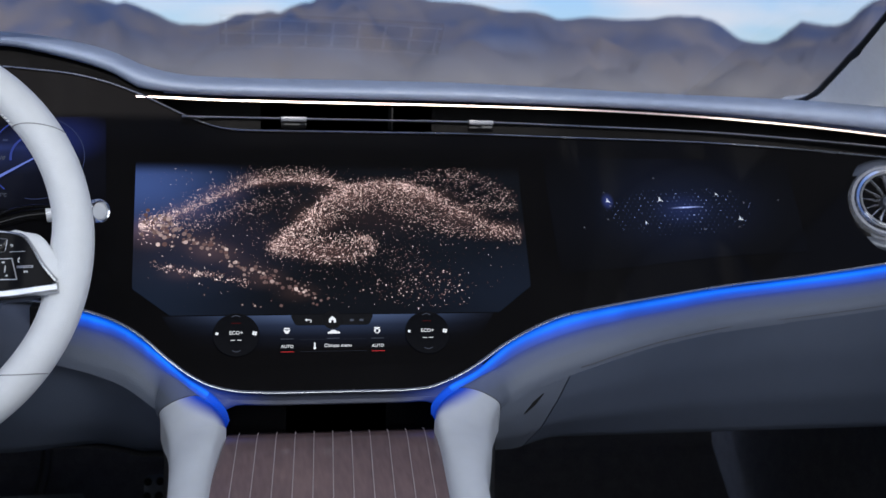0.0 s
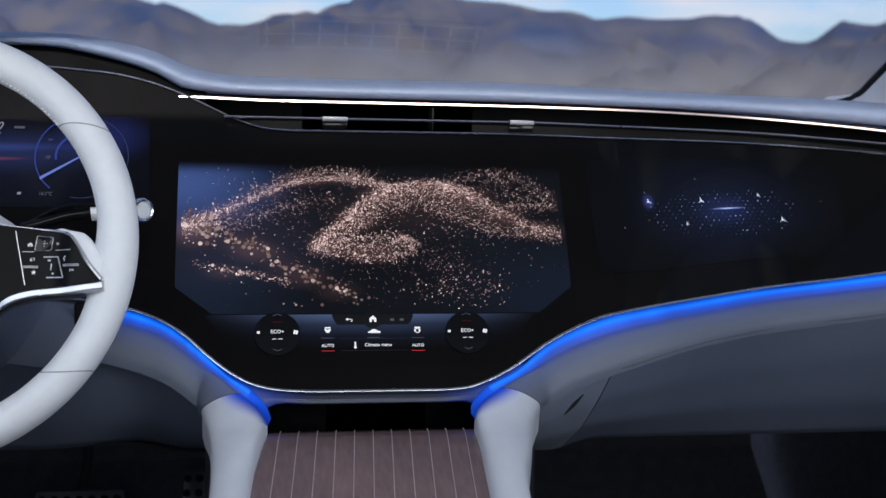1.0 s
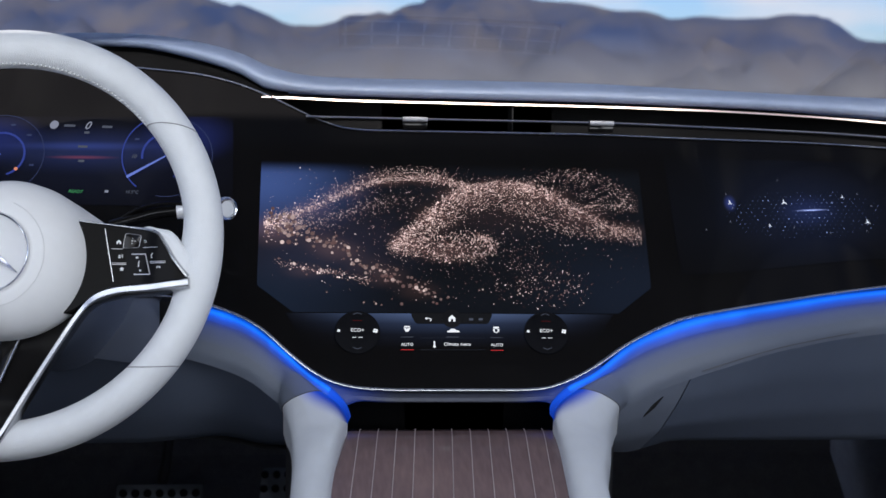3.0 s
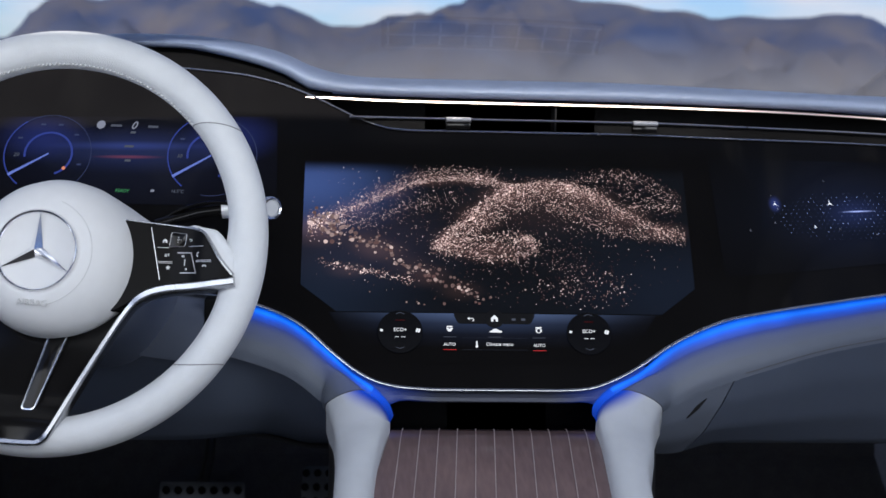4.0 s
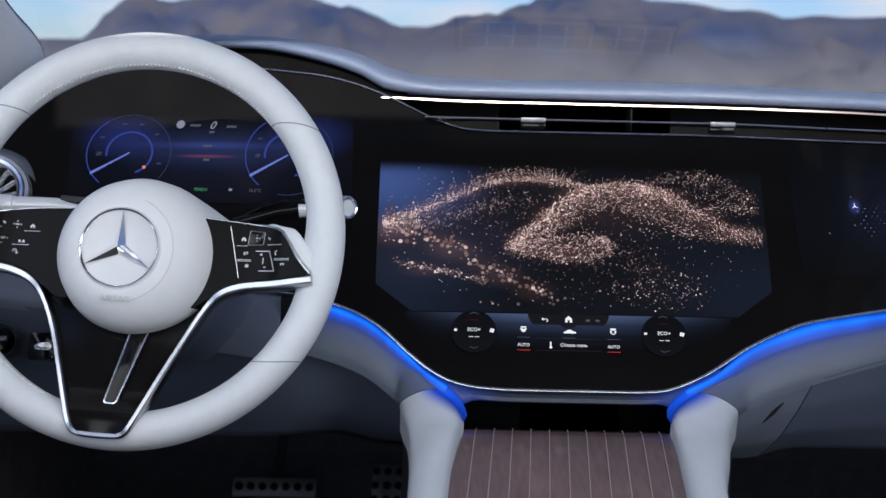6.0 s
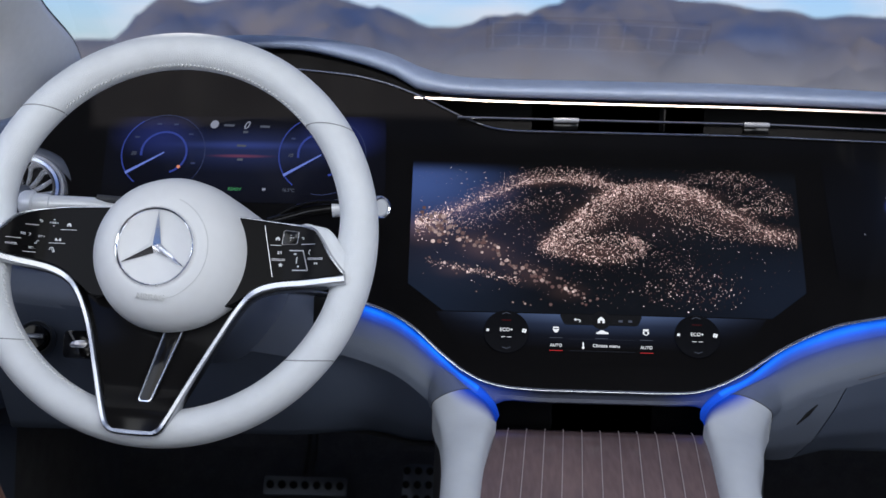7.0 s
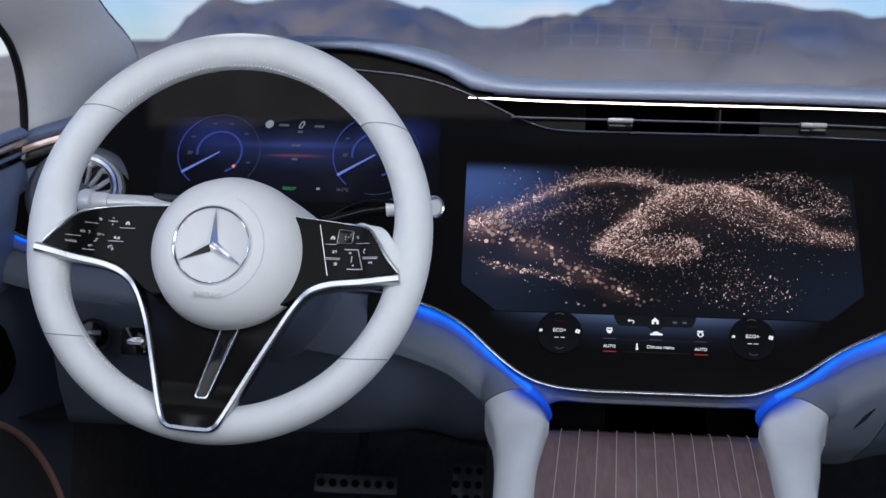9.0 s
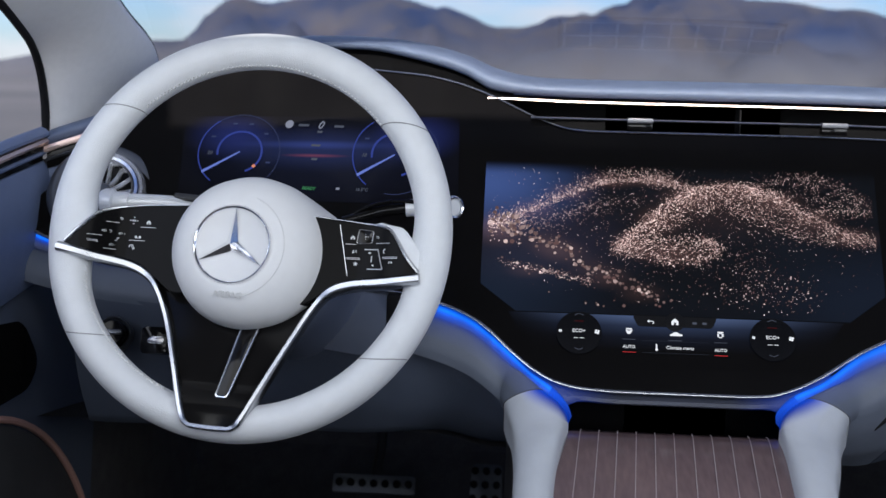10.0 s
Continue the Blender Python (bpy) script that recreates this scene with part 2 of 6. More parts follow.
def picture(name, build):
    """A display's lit ground: black glass with light behind it, whose pattern build() draws from the panel's own coordinates."""
    m, t, b = base_material(name)
    b.inputs["Base Color"].default_value = (0.0062, 0.0058, 0.0060, 1)
    b.inputs["Roughness"].default_value = 0.09
    b.inputs["Specular IOR Level"].default_value = 0.055
    b.inputs["Emission Strength"].default_value = 1.0
    uv = t.nodes.new("ShaderNodeUVMap")
    uv.uv_map = "UVMap"
    sep = t.nodes.new("ShaderNodeSeparateXYZ")
    t.links.new(uv.outputs["UV"], sep.inputs["Vector"])
    build(t, b, uv, sep)
    return m


def spot(t, uv, centre, size, lo=1.0, hi=0.0):
    """1 at the centre of an ellipse, 0 at its edge."""
    a = t.nodes.new("ShaderNodeMapping")
    a.inputs["Location"].default_value = (-centre[0] / size[0], -centre[1] / size[1], 0)
    a.inputs["Scale"].default_value = (1 / size[0], 1 / size[1], 0)
    t.links.new(uv.outputs["UV"], a.inputs["Vector"])
    n = t.nodes.new("ShaderNodeVectorMath")
    n.operation = "LENGTH"
    t.links.new(a.outputs["Vector"], n.inputs[0])
    r = t.nodes.new("ShaderNodeMapRange")
    r.interpolation_type = "SMOOTHSTEP"
    r.inputs["To Min"].default_value, r.inputs["To Max"].default_value = lo, hi
    t.links.new(n.outputs["Value"], r.inputs["Value"])
    return r.outputs["Result"]


def tint(t, fac, color):
    s = t.nodes.new("ShaderNodeVectorMath")
    s.operation = "SCALE"
    s.inputs[0].default_value = color
    t.links.new(fac, s.inputs["Scale"])
    return s.outputs["Vector"]


def total(t, items):
    last = items[0]
    for i in items[1:]:
        a = t.nodes.new("ShaderNodeVectorMath")
        a.operation = "ADD"
        t.links.new(last, a.inputs[0])
        t.links.new(i, a.inputs[1])
        last = a.outputs["Vector"]
    return last


def main_picture(t, b, uv, sep):
    n = t.nodes.new("ShaderNodeTexNoise")
    n.inputs["Scale"].default_value, n.inputs["Detail"].default_value = 3.0, 4.0
    t.links.new(uv.outputs["UV"], n.inputs["Vector"])
    base = tint(t, n.outputs["Fac"], (0.003, 0.0045, 0.008))
    layers = [base, tint(t, spot(t, uv, (0.0, 0.84), (0.34, 0.42)), (0.030, 0.056, 0.17)),
              tint(t, spot(t, uv, (0.03, 0.1), (0.38, 0.5)), (0.0035, 0.007, 0.016)),
              tint(t, spot(t, uv, (0.97, 0.1), (0.4, 0.6)), (0.002, 0.0042, 0.010)),
              tint(t, spot(t, uv, (0.16, 0.45), (0.34, 0.38)), (0.009, 0.008, 0.016))]
    # the soft glow of the particle bands
    for cu, cv, su, sv, k in ((0.03, 0.56, 0.10, 0.10, 1.0), (0.13, 0.67, 0.08, 0.09, 0.7), (0.22, 0.79, 0.08, 0.08, 0.8), (0.32, 0.875, 0.10, 0.07, 0.9), (0.44, 0.88, 0.10, 0.06, 0.8), (0.38, 0.46, 0.07, 0.12, 0.8), (0.45, 0.61, 0.08, 0.14, 0.9), (0.53, 0.77, 0.10, 0.12, 1.0), (0.64, 0.82, 0.11, 0.10, 1.0), (0.74, 0.76, 0.10, 0.11, 0.9), (0.83, 0.64, 0.10, 0.12, 0.8), (0.93, 0.54, 0.10, 0.09, 0.8), (0.48, 0.40, 0.13, 0.10, 1.0), (0.16, 0.45, 0.08, 0.10, 0.5), (0.27, 0.30, 0.08, 0.10, 0.35), (0.12, 0.26, 0.08, 0.07, 0.5), (0.04, 0.50, 0.09, 0.12, 0.9), (0.20, 0.39, 0.09, 0.10, 0.8), (0.32, 0.23, 0.08, 0.10, 0.6), (0.40, 0.14, 0.08, 0.09, 0.45), (0.60, 0.68, 0.30, 0.25, 0.25)):
        layers.append(tint(t, spot(t, uv, (cu, cv), (su, sv)), (0.032 * k, 0.017 * k, 0.015 * k)))
    t.links.new(total(t, layers), b.inputs["Emission Color"])
    fade_top(t, b, sep, 0.90)


def fade_top(t, b, sep, frm):
    """Lets a picture fade to black at its upper edge."""
    r = t.nodes.new("ShaderNodeMapRange")
    r.interpolation_type = "SMOOTHSTEP"
    r.inputs["From Min"].default_value, r.inputs["From Max"].default_value = frm, 1.0
    r.inputs["To Min"].default_value, r.inputs["To Max"].default_value = 1.0, 0.0
    t.links.new(sep.outputs["Y"], r.inputs["Value"])
    t.links.new(r.outputs["Result"], b.inputs["Emission Strength"])


def menu_picture(t, b, uv, sep):
    r = t.nodes.new("ShaderNodeValToRGB")
    e = r.color_ramp.elements
    e[0].position, e[0].color = 0.0, (0.0, 0.0, 0.0, 1)
    e[1].position, e[1].color = 1.0, (0.050, 0.076, 0.155, 1)
    e.new(0.80).color = (0.014, 0.022, 0.048, 1)
    e.new(0.58).color = (0.003, 0.0045, 0.010, 1)
    e.new(0.30).color = (0.0, 0.0, 0.0, 1)
    t.links.new(sep.outputs["Y"], r.inputs["Fac"])
    s = t.nodes.new("ShaderNodeVectorMath")
    s.operation = "SCALE"
    t.links.new(r.outputs["Color"], s.inputs[0])
    t.links.new(spot(t, uv, (0.5, 0.7), (0.56, 3.0)), s.inputs["Scale"])
    t.links.new(s.outputs["Vector"], b.inputs["Emission Color"])


def cluster_picture(t, b, uv, sep):
    layers = [tint(t, spot(t, uv, (0.52, 0.62), (0.50, 0.32)), (0.006, 0.010, 0.042)),
              tint(t, spot(t, uv, (0.50, 0.66), (0.36, 0.07)), (0.008, 0.014, 0.066)),
              tint(t, spot(t, uv, (0.18, 0.78), (0.2, 0.35)), (0.006, 0.010, 0.06)),
              tint(t, spot(t, uv, (0.85, 0.78), (0.2, 0.35)), (0.006, 0.010, 0.06)),
              tint(t, spot(t, uv, (0.5, 0.45), (0.8, 0.8)), (0.002, 0.003, 0.009)),
              tint(t, spot(t, uv, (0.49, 0.53), (0.15, 0.028)), (0.075, 0.012, 0.010))]
    t.links.new(total(t, layers), b.inputs["Emission Color"])


def passenger_picture(t, b, uv, sep):
    layers = [tint(t, spot(t, uv, (0.5, 0.5), (0.9, 0.9)), (0.0010, 0.0018, 0.0045)),
              tint(t, spot(t, uv, (0.53, 0.50), (0.45, 0.6)), (0.002, 0.0035, 0.011)),
              tint(t, spot(t, uv, (0.53, 0.50), (0.16, 0.2)), (0.004, 0.007, 0.032)),
              tint(t, spot(t, uv, (0.548, 0.51), (0.085, 0.011)), (0.30, 0.38, 0.8)),
              tint(t, spot(t, uv, (0.218, 0.60), (0.03, 0.09)), (0.015, 0.025, 0.12))]
    t.links.new(total(t, layers), b.inputs["Emission Color"])


MAIN_PIC = picture("central_display_picture", main_picture)
MENU_PIC = picture("climate_menu_picture", menu_picture)
CLUSTER_PIC = picture("instrument_display_picture", cluster_picture)
PASSENGER_PIC = picture("passenger_display_picture", passenger_picture)


def wood_material():
    m, t, b = base_material("dark_open_pore_wood")
    co = t.nodes.new("ShaderNodeTexCoord")
    mp = t.nodes.new("ShaderNodeMapping")
    mp.inputs["Scale"].default_value = (60, 3.0, 60)
    t.links.new(co.outputs["Object"], mp.inputs["Vector"])
    n = t.nodes.new("ShaderNodeTexNoise")
    n.inputs["Scale"].default_value, n.inputs["Detail"].default_value = 4.0, 8.0
    t.links.new(mp.outputs["Vector"], n.inputs["Vector"])
    r = t.nodes.new("ShaderNodeValToRGB")
    r.color_ramp.elements[0].position, r.color_ramp.elements[0].color = 0.2, (0.118, 0.076, 0.075, 1)
    r.color_ramp.elements[1].position, r.color_ramp.elements[1].color = 0.85, (0.220, 0.146, 0.142, 1)
    t.links.new(n.outputs["Fac"], r.inputs["Fac"])
    t.links.new(r.outputs["Color"], b.inputs["Base Color"])
    b.inputs["Roughness"].default_value = 0.34
    b.inputs["Coat Weight"].default_value = 1.0
    b.inputs["Coat IOR"].default_value = 1.7
    b.inputs["Coat Roughness"].default_value = 0.12
    bp = t.nodes.new("ShaderNodeBump")
    bp.inputs["Strength"].default_value, bp.inputs["Distance"].default_value = 0.25, 0.0006
    t.links.new(n.outputs["Fac"], bp.inputs["Height"])
    t.links.new(bp.outputs["Normal"], b.inputs["Normal"])
    return m


WOOD = wood_material()
INLAY = mat("pale_metal_inlay", (0.48, 0.41, 0.40), 0.4, metal=0.2, vary=0.05, scale=200)


def pane_material(name, gloss):
    """Clear glass: what lies behind shows through, and a Fresnel share mirrors."""
    m, t, b = base_material(name)
    t.nodes.remove(b)
    o = t.nodes["Material Output"]
    tr, gl, mx, fr = (t.nodes.new(k) for k in ("ShaderNodeBsdfTransparent", "ShaderNodeBsdfGlossy", "ShaderNodeMixShader", "ShaderNodeFresnel"))
    tr.inputs["Color"].default_value = (0.93, 0.95, 0.95, 1)
    gl.inputs["Roughness"].default_value = 0.015
    fr.inputs["IOR"].default_value = gloss
    t.links.new(fr.outputs["Fac"], mx.inputs["Fac"])
    t.links.new(tr.outputs["BSDF"], mx.inputs[1])
    t.links.new(gl.outputs["BSDF"], mx.inputs[2])
    t.links.new(mx.outputs["Shader"], o.inputs["Surface"])
    return m


PANE = pane_material("clear_glass", 1.5)
SCREEN_PANE = pane_material("coated_windscreen_glass", 2.1)


def land(name, low, high, scale, rough=0.95, foot=None):
    m, t, b = base_material(name)
    co = t.nodes.new("ShaderNodeTexCoord")
    n = t.nodes.new("ShaderNodeTexNoise")
    n.inputs["Scale"].default_value, n.inputs["Detail"].default_value = scale, 9.0
    t.links.new(co.outputs["Object"], n.inputs["Vector"])
    r = t.nodes.new("ShaderNodeValToRGB")
    r.color_ramp.elements[0].position, r.color_ramp.elements[0].color = 0.35, (*low, 1)
    r.color_ramp.elements[1].position, r.color_ramp.elements[1].color = 0.68, (*high, 1)
    t.links.new(n.outputs["Fac"], r.inputs["Fac"])
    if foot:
        # pale sand on the lower slopes, with haze put into the colour
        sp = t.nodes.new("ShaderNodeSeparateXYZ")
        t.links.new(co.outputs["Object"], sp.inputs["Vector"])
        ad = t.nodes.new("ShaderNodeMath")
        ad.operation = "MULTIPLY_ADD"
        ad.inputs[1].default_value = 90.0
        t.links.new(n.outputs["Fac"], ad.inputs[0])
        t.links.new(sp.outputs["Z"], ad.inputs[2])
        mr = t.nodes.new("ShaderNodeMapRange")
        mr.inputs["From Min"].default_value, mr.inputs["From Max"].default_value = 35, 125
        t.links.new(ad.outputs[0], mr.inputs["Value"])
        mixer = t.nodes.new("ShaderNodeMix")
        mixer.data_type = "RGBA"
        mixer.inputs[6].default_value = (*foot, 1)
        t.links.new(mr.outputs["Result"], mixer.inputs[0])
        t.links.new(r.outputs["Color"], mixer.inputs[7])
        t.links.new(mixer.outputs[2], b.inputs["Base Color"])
    else:
        t.links.new(r.outputs["Color"], b.inputs["Base Color"])
    b.inputs["Roughness"].default_value = rough
    return m


# blue distance haze and brown sunlit patches are put into the rock's colour
ROCK = land("hazy_mountain_rock", (0.020, 0.040, 0.112), (0.105, 0.096, 0.112), 0.009, foot=(0.19, 0.182, 0.182))
GROUND = land("stony_desert_ground", (0.12, 0.115, 0.115), (0.24, 0.22, 0.21), 0.02)


# ---- tools for building ----
def thing(name, m=None, label="", category="", group="", kind=""):
    ob = new(name)
    ob.empty_display_size = 0.05
    if m is not None:
        ob.matrix_world = m
    return tagged(ob, label, category, group, kind)


def finish(bm, smooth=True):
    bmesh.ops.recalc_face_normals(bm, faces=bm.faces[:])
    for f in bm.faces:
        f.smooth = smooth
    return bm


def as_mesh(name, bm, material, smooth=True, angle=40):
    me = bpy.data.meshes.new(name)
    finish(bm, smooth)
    bm.to_mesh(me)
    bm.free()
    me.materials.append(material)
    if smooth:
        me.set_sharp_from_angle(angle=radians(angle))
    return me


def part(name, bm, material, parent, label="", smooth=True, angle=40):
    """One mesh under a thing or a part, in its parent's own coordinates."""
    ob = new(name, as_mesh(name, bm, material, smooth, angle))
    ob.parent = parent
    return tagged(ob, label)


def solid(name, bm, material, label="", category="", kind="", smooth=True, angle=40):
    ob = new(name, as_mesh(name, bm, material, smooth, angle))
    return tagged(ob, label, category, "", kind)


def facing(ob, way):
    """Turns a sheet so that its faces look along way."""
    me = ob.data
    if sum(((p.normal * p.area).dot(Vector(way)) for p in me.polygons)) < 0:
        me.flip_normals()
    return ob


def curve(pairs):
    """A smooth function through pairs (x, value)."""
    xs, ys = np.array([p[0] for p in pairs], float), np.array([p[1] for p in pairs], float)
    h, d = np.diff(xs), np.diff(ys) / np.diff(xs)
    k = np.zeros(len(xs))
    k[0], k[-1] = d[0], d[-1]
    for i in range(1, len(xs) - 1):
        if d[i - 1] * d[i] > 0:
            k[i] = (h[i - 1] + h[i]) * 3 / ((2 * h[i] + h[i - 1]) / d[i - 1] + (h[i] + 2 * h[i - 1]) / d[i])

    def f(x):
        x = min(max(x, xs[0]), xs[-1])
        i = min(int(np.searchsorted(xs, x, side="right")) - 1, len(xs) - 2)
        u = (x - xs[i]) / h[i]
        return float(ys[i] * (1 + 2 * u) * (1 - u) ** 2 + h[i] * k[i] * u * (1 - u) ** 2 + ys[i + 1] * u * u * (3 - 2 * u) + h[i] * k[i + 1] * u * u * (u - 1))

    return f


def spline(points, n=8, closed=False):
    """Points along a smooth line through the given ones."""
    p = [Vector(q) for q in points]
    c, got = len(p), []
    for i in range(c if closed else c - 1):
        a, b, d, e = (p[(i + k) % c] if closed else p[min(max(i + k, 0), c - 1)] for k in (-1, 0, 1, 2))
        for j in range(n):
            t = j / n
            got.append(0.5 * (2 * b + (d - a) * t + (2 * a - 5 * b + 4 * d - e) * t * t + (3 * b - a - 3 * d + e) * t ** 3))
    return got if closed else got + [p[-1]]


def sheet(bm, rows, close_rows=False, close_cols=False, uv=False):
    """Faces over a grid of points."""
    vs = [[bm.verts.new(q) for q in r] for r in rows]
    layer = bm.loops.layers.uv.new("UVMap") if uv else None
    a, b = len(rows), len(rows[0])
    for i in range(a if close_rows else a - 1):
        for j in range(b if close_cols else b - 1):
            f = bm.faces.new((vs[i][j], vs[i][(j + 1) % b], vs[(i + 1) % a][(j + 1) % b], vs[(i + 1) % a][j]))
            if uv:
                for l, (s, t) in zip(f.loops, ((i, j), (i, j + 1), (i + 1, j + 1), (i + 1, j))):
                    l[layer].uv = (t / (b - 1), s / (a - 1))
    return vs


def sweep(bm, path, section, closed=False, up=(0, 0, 1), scale=None):
    """A section (pairs: sideways, up) carried along a path."""
    path = [Vector(q) for q in path]
    rows, c = [], len(path)
    for i, q in enumerate(path):
        a = path[(i - 1) % c] if closed or i else q
        b = path[(i + 1) % c] if closed or i < c - 1 else q
        t = (b - a).normalized()
        side = t.cross(Vector(up)).normalized()
        top = side.cross(t)
        k = scale(i / (c - 1)) if scale else 1.0
        rows.append([q + side * s * k + top * h * k for s, h in section])
    vs = sheet(bm, rows, close_rows=closed, close_cols=True)
    if not closed:
        bm.faces.new(vs[0][::-1])
        bm.faces.new(vs[-1])
    return rows


def oval(a, b, n=12, power=1.0):
    got = []
    for i in range(n):
        u = 2 * math.pi * i / n
        c, s = math.cos(u), math.sin(u)
        got.append((a * math.copysign(abs(c) ** power, c), b * math.copysign(abs(s) ** power, s)))
    return got


def lathe(bm, profile, n=40, m=Matrix(), caps=True):
    """A profile (radius, height) turned round z; caps: whether open ends are closed by discs."""
    rows = [[m @ Vector((r * math.cos(2 * math.pi * j / n), r * math.sin(2 * math.pi * j / n), h)) for j in range(n)] for r, h in profile]
    vs = sheet(bm, rows, close_cols=True)
    if caps and profile[0][0] > 1e-5:
        bm.faces.new(vs[0])
    if caps and profile[-1][0] > 1e-5:
        bm.faces.new(vs[-1][::-1])
    return vs


def plate(bm, outline, low, high, bevel=0.0, m=Matrix()):
    """A flat plate with the given outline (x, y), from low to high in z."""
    a = [bm.verts.new(m @ Vector((x, y, low))) for x, y in outline]
    b = [bm.verts.new(m @ Vector((x, y, high))) for x, y in outline]
    bm.faces.new(a[::-1])
    top = bm.faces.new(b)
    for i in range(len(a)):
        j = (i + 1) % len(a)
        bm.faces.new((a[i], a[j], b[j], b[i]))
    if bevel:
        bmesh.ops.bevel(bm, geom=list(top.edges), offset=bevel, segments=2, affect="EDGES", profile=0.6)


def box(bm, size, m=Matrix(), bevel=0.0, segments=2):
    x, y, z = (v / 2 for v in size)
    got = bmesh.ops.create_cube(bm, size=1.0, matrix=m @ Matrix.Diagonal((*size, 1)))
    if bevel:
        edges = list({e for v in got["verts"] for e in v.link_edges})
        bmesh.ops.bevel(bm, geom=edges, offset=bevel, segments=segments, affect="EDGES", profile=0.6)


def rounded(points, radius, n=4):
    """A polygon's outline with rounded corners."""
    got, c = [], len(points)
    for i in range(c):
        a, b, d = Vector(points[i - 1]), Vector(points[i]), Vector(points[(i + 1) % c])
        r = min(radius, (a - b).length * 0.45, (d - b).length * 0.45)
        s, e = b + (a - b).normalized() * r, b + (d - b).normalized() * r
        for k in range(n + 1):
            t = k / n
            q = s * (1 - t) ** 2 + b * 2 * t * (1 - t) + e * t * t
            got.append((q.x, q.y))
    return got


def letters(name, words, size, m, material, parent, depth=0.0002, align="CENTER", lean=0.0):
    """Words in the built-in font as a mesh."""
    c = bpy.data.curves.new(name, "FONT")
    c.body, c.size, c.align_x, c.align_y, c.extrude, c.shear = words, size, align, "CENTER", depth, lean
    c.resolution_u = 3
    o = bpy.data.objects.new(name, c)
    me = bpy.data.meshes.new_from_object(o)
    bpy.data.objects.remove(o)
    me.transform(m)
    me.materials.clear()
    me.materials.append(material)
    ob = new(name, me)
    ob.parent = parent
    return ob


# ---- the large forms of the dashboard ----
def ss(v):
    v = min(max(v, 0.0), 1.0)
    return v * v * (3 - 2 * v)


def glass_y(x, z):
    """The front of the wide display glass."""
    return 1.154 + 0.625 * (z - 1.0125) + 0.06 * ss((abs(x) - 0.24) / 0.24)


def on_glass(x, z, off=0.0):
    """A point before the glass by off metres, and the frame there (right, up, out)."""
    e = 1e-3
    tx = Vector((2 * e, glass_y(x + e, z) - glass_y(x - e, z), 0)).normalized()
    tz = Vector((0, glass_y(x, z + e) - glass_y(x, z - e), 2 * e)).normalized()
    n = tx.cross(tz).normalized()
    up = n.cross(tx)
    q = Vector((x, glass_y(x, z), z)) + n * off
    return Matrix(((tx.x, up.x, n.x, q.x), (tx.y, up.y, n.y, q.y), (tx.z, up.z, n.z, q.z), (0, 0, 0, 1)))


GLASS_TOP = curve([(-0.6985, 1.098), (-0.6945, 1.112), (-0.688, 1.121), (-0.675, 1.132), (-0.655, 1.150), (-0.638, 1.174), (-0.615, 1.203), (-0.585, 1.233), (-0.548, 1.250), (-0.49, 1.261), (-0.437, 1.265), (-0.38, 1.2655), (-0.338, 1.265), (-0.30, 1.2625), (-0.267, 1.2595), (-0.232, 1.2525), (-0.192, 1.239), (-0.163, 1.226), (-0.134, 1.2135), (-0.105, 1.206), (-0.076, 1.2045), (0.124, 1.2045), (0.26, 1.202), (0.407, 1.198), (0.551, 1.191), (0.671, 1.182), (0.74, 1.172)])
GLASS_LOW = curve([(-0.6985, 1.0955), (-0.6945, 1.087), (-0.688, 1.0822), (-0.678, 1.078), (-0.65, 1.0705), (-0.60, 1.062), (-0.45, 1.05), (-0.35, 1.0445), (-0.30, 1.043), (-0.265, 1.040), (-0.243, 1.036), (-0.211, 1.026), (-0.19, 1.0155), (-0.158, 0.991), (-0.137, 0.977), (-0.116, 0.968), (-0.09, 0.9635), (-0.053, 0.962), (0.056, 0.962), (0.083, 0.9632), (0.106, 0.969), (0.13, 0.979), (0.173, 1.003), (0.203, 1.016), (0.234, 1.026), (0.299, 1.035), (0.372, 1.040), (0.447, 1.045), (0.517, 1.051), (0.588, 1.059), (0.637, 1.065), (0.74, 1.079)])
LIP = curve([(-0.70, 1.189), (-0.67, 1.200), (-0.645, 1.209), (-0.615, 1.235), (-0.585, 1.263), (-0.55, 1.279), (-0.50, 1.290), (-0.45, 1.297), (-0.40, 1.300), (-0.341, 1.299), (-0.304, 1.296), (-0.251, 1.287), (-0.222, 1.279), (-0.193, 1.2665), (-0.163, 1.259), (-0.134, 1.256), (-0.075, 1.2553), (0.129, 1.2555), (0.267, 1.252), (0.418, 1.248), (0.564, 1.245), (0.687, 1.239), (0.76, 1.232)])
LIP_LOW = curve([(-0.70, 1.169), (-0.67, 1.180), (-0.645, 1.189), (-0.615, 1.215), (-0.585, 1.245), (-0.55, 1.263), (-0.50, 1.277), (-0.45, 1.284), (-0.40, 1.288), (-0.34, 1.287), (-0.279, 1.277), (-0.221, 1.26), (-0.192, 1.245), (-0.105, 1.2395), (0.014, 1.2385), (0.127, 1.238), (0.265, 1.236), (0.414, 1.232), (0.559, 1.223), (0.679, 1.213), (0.76, 1.205)])
TRIM_Z = curve([(-0.70, 1.156), (-0.632, 1.181), (-0.586, 1.189), (-0.30, 1.236), (-0.192, 1.2375), (-0.105, 1.2355), (0.014, 1.235), (0.127, 1.2347), (0.264, 1.233), (0.413, 1.228), (0.558, 1.219), (0.678, 1.208), (0.74, 1.201)])
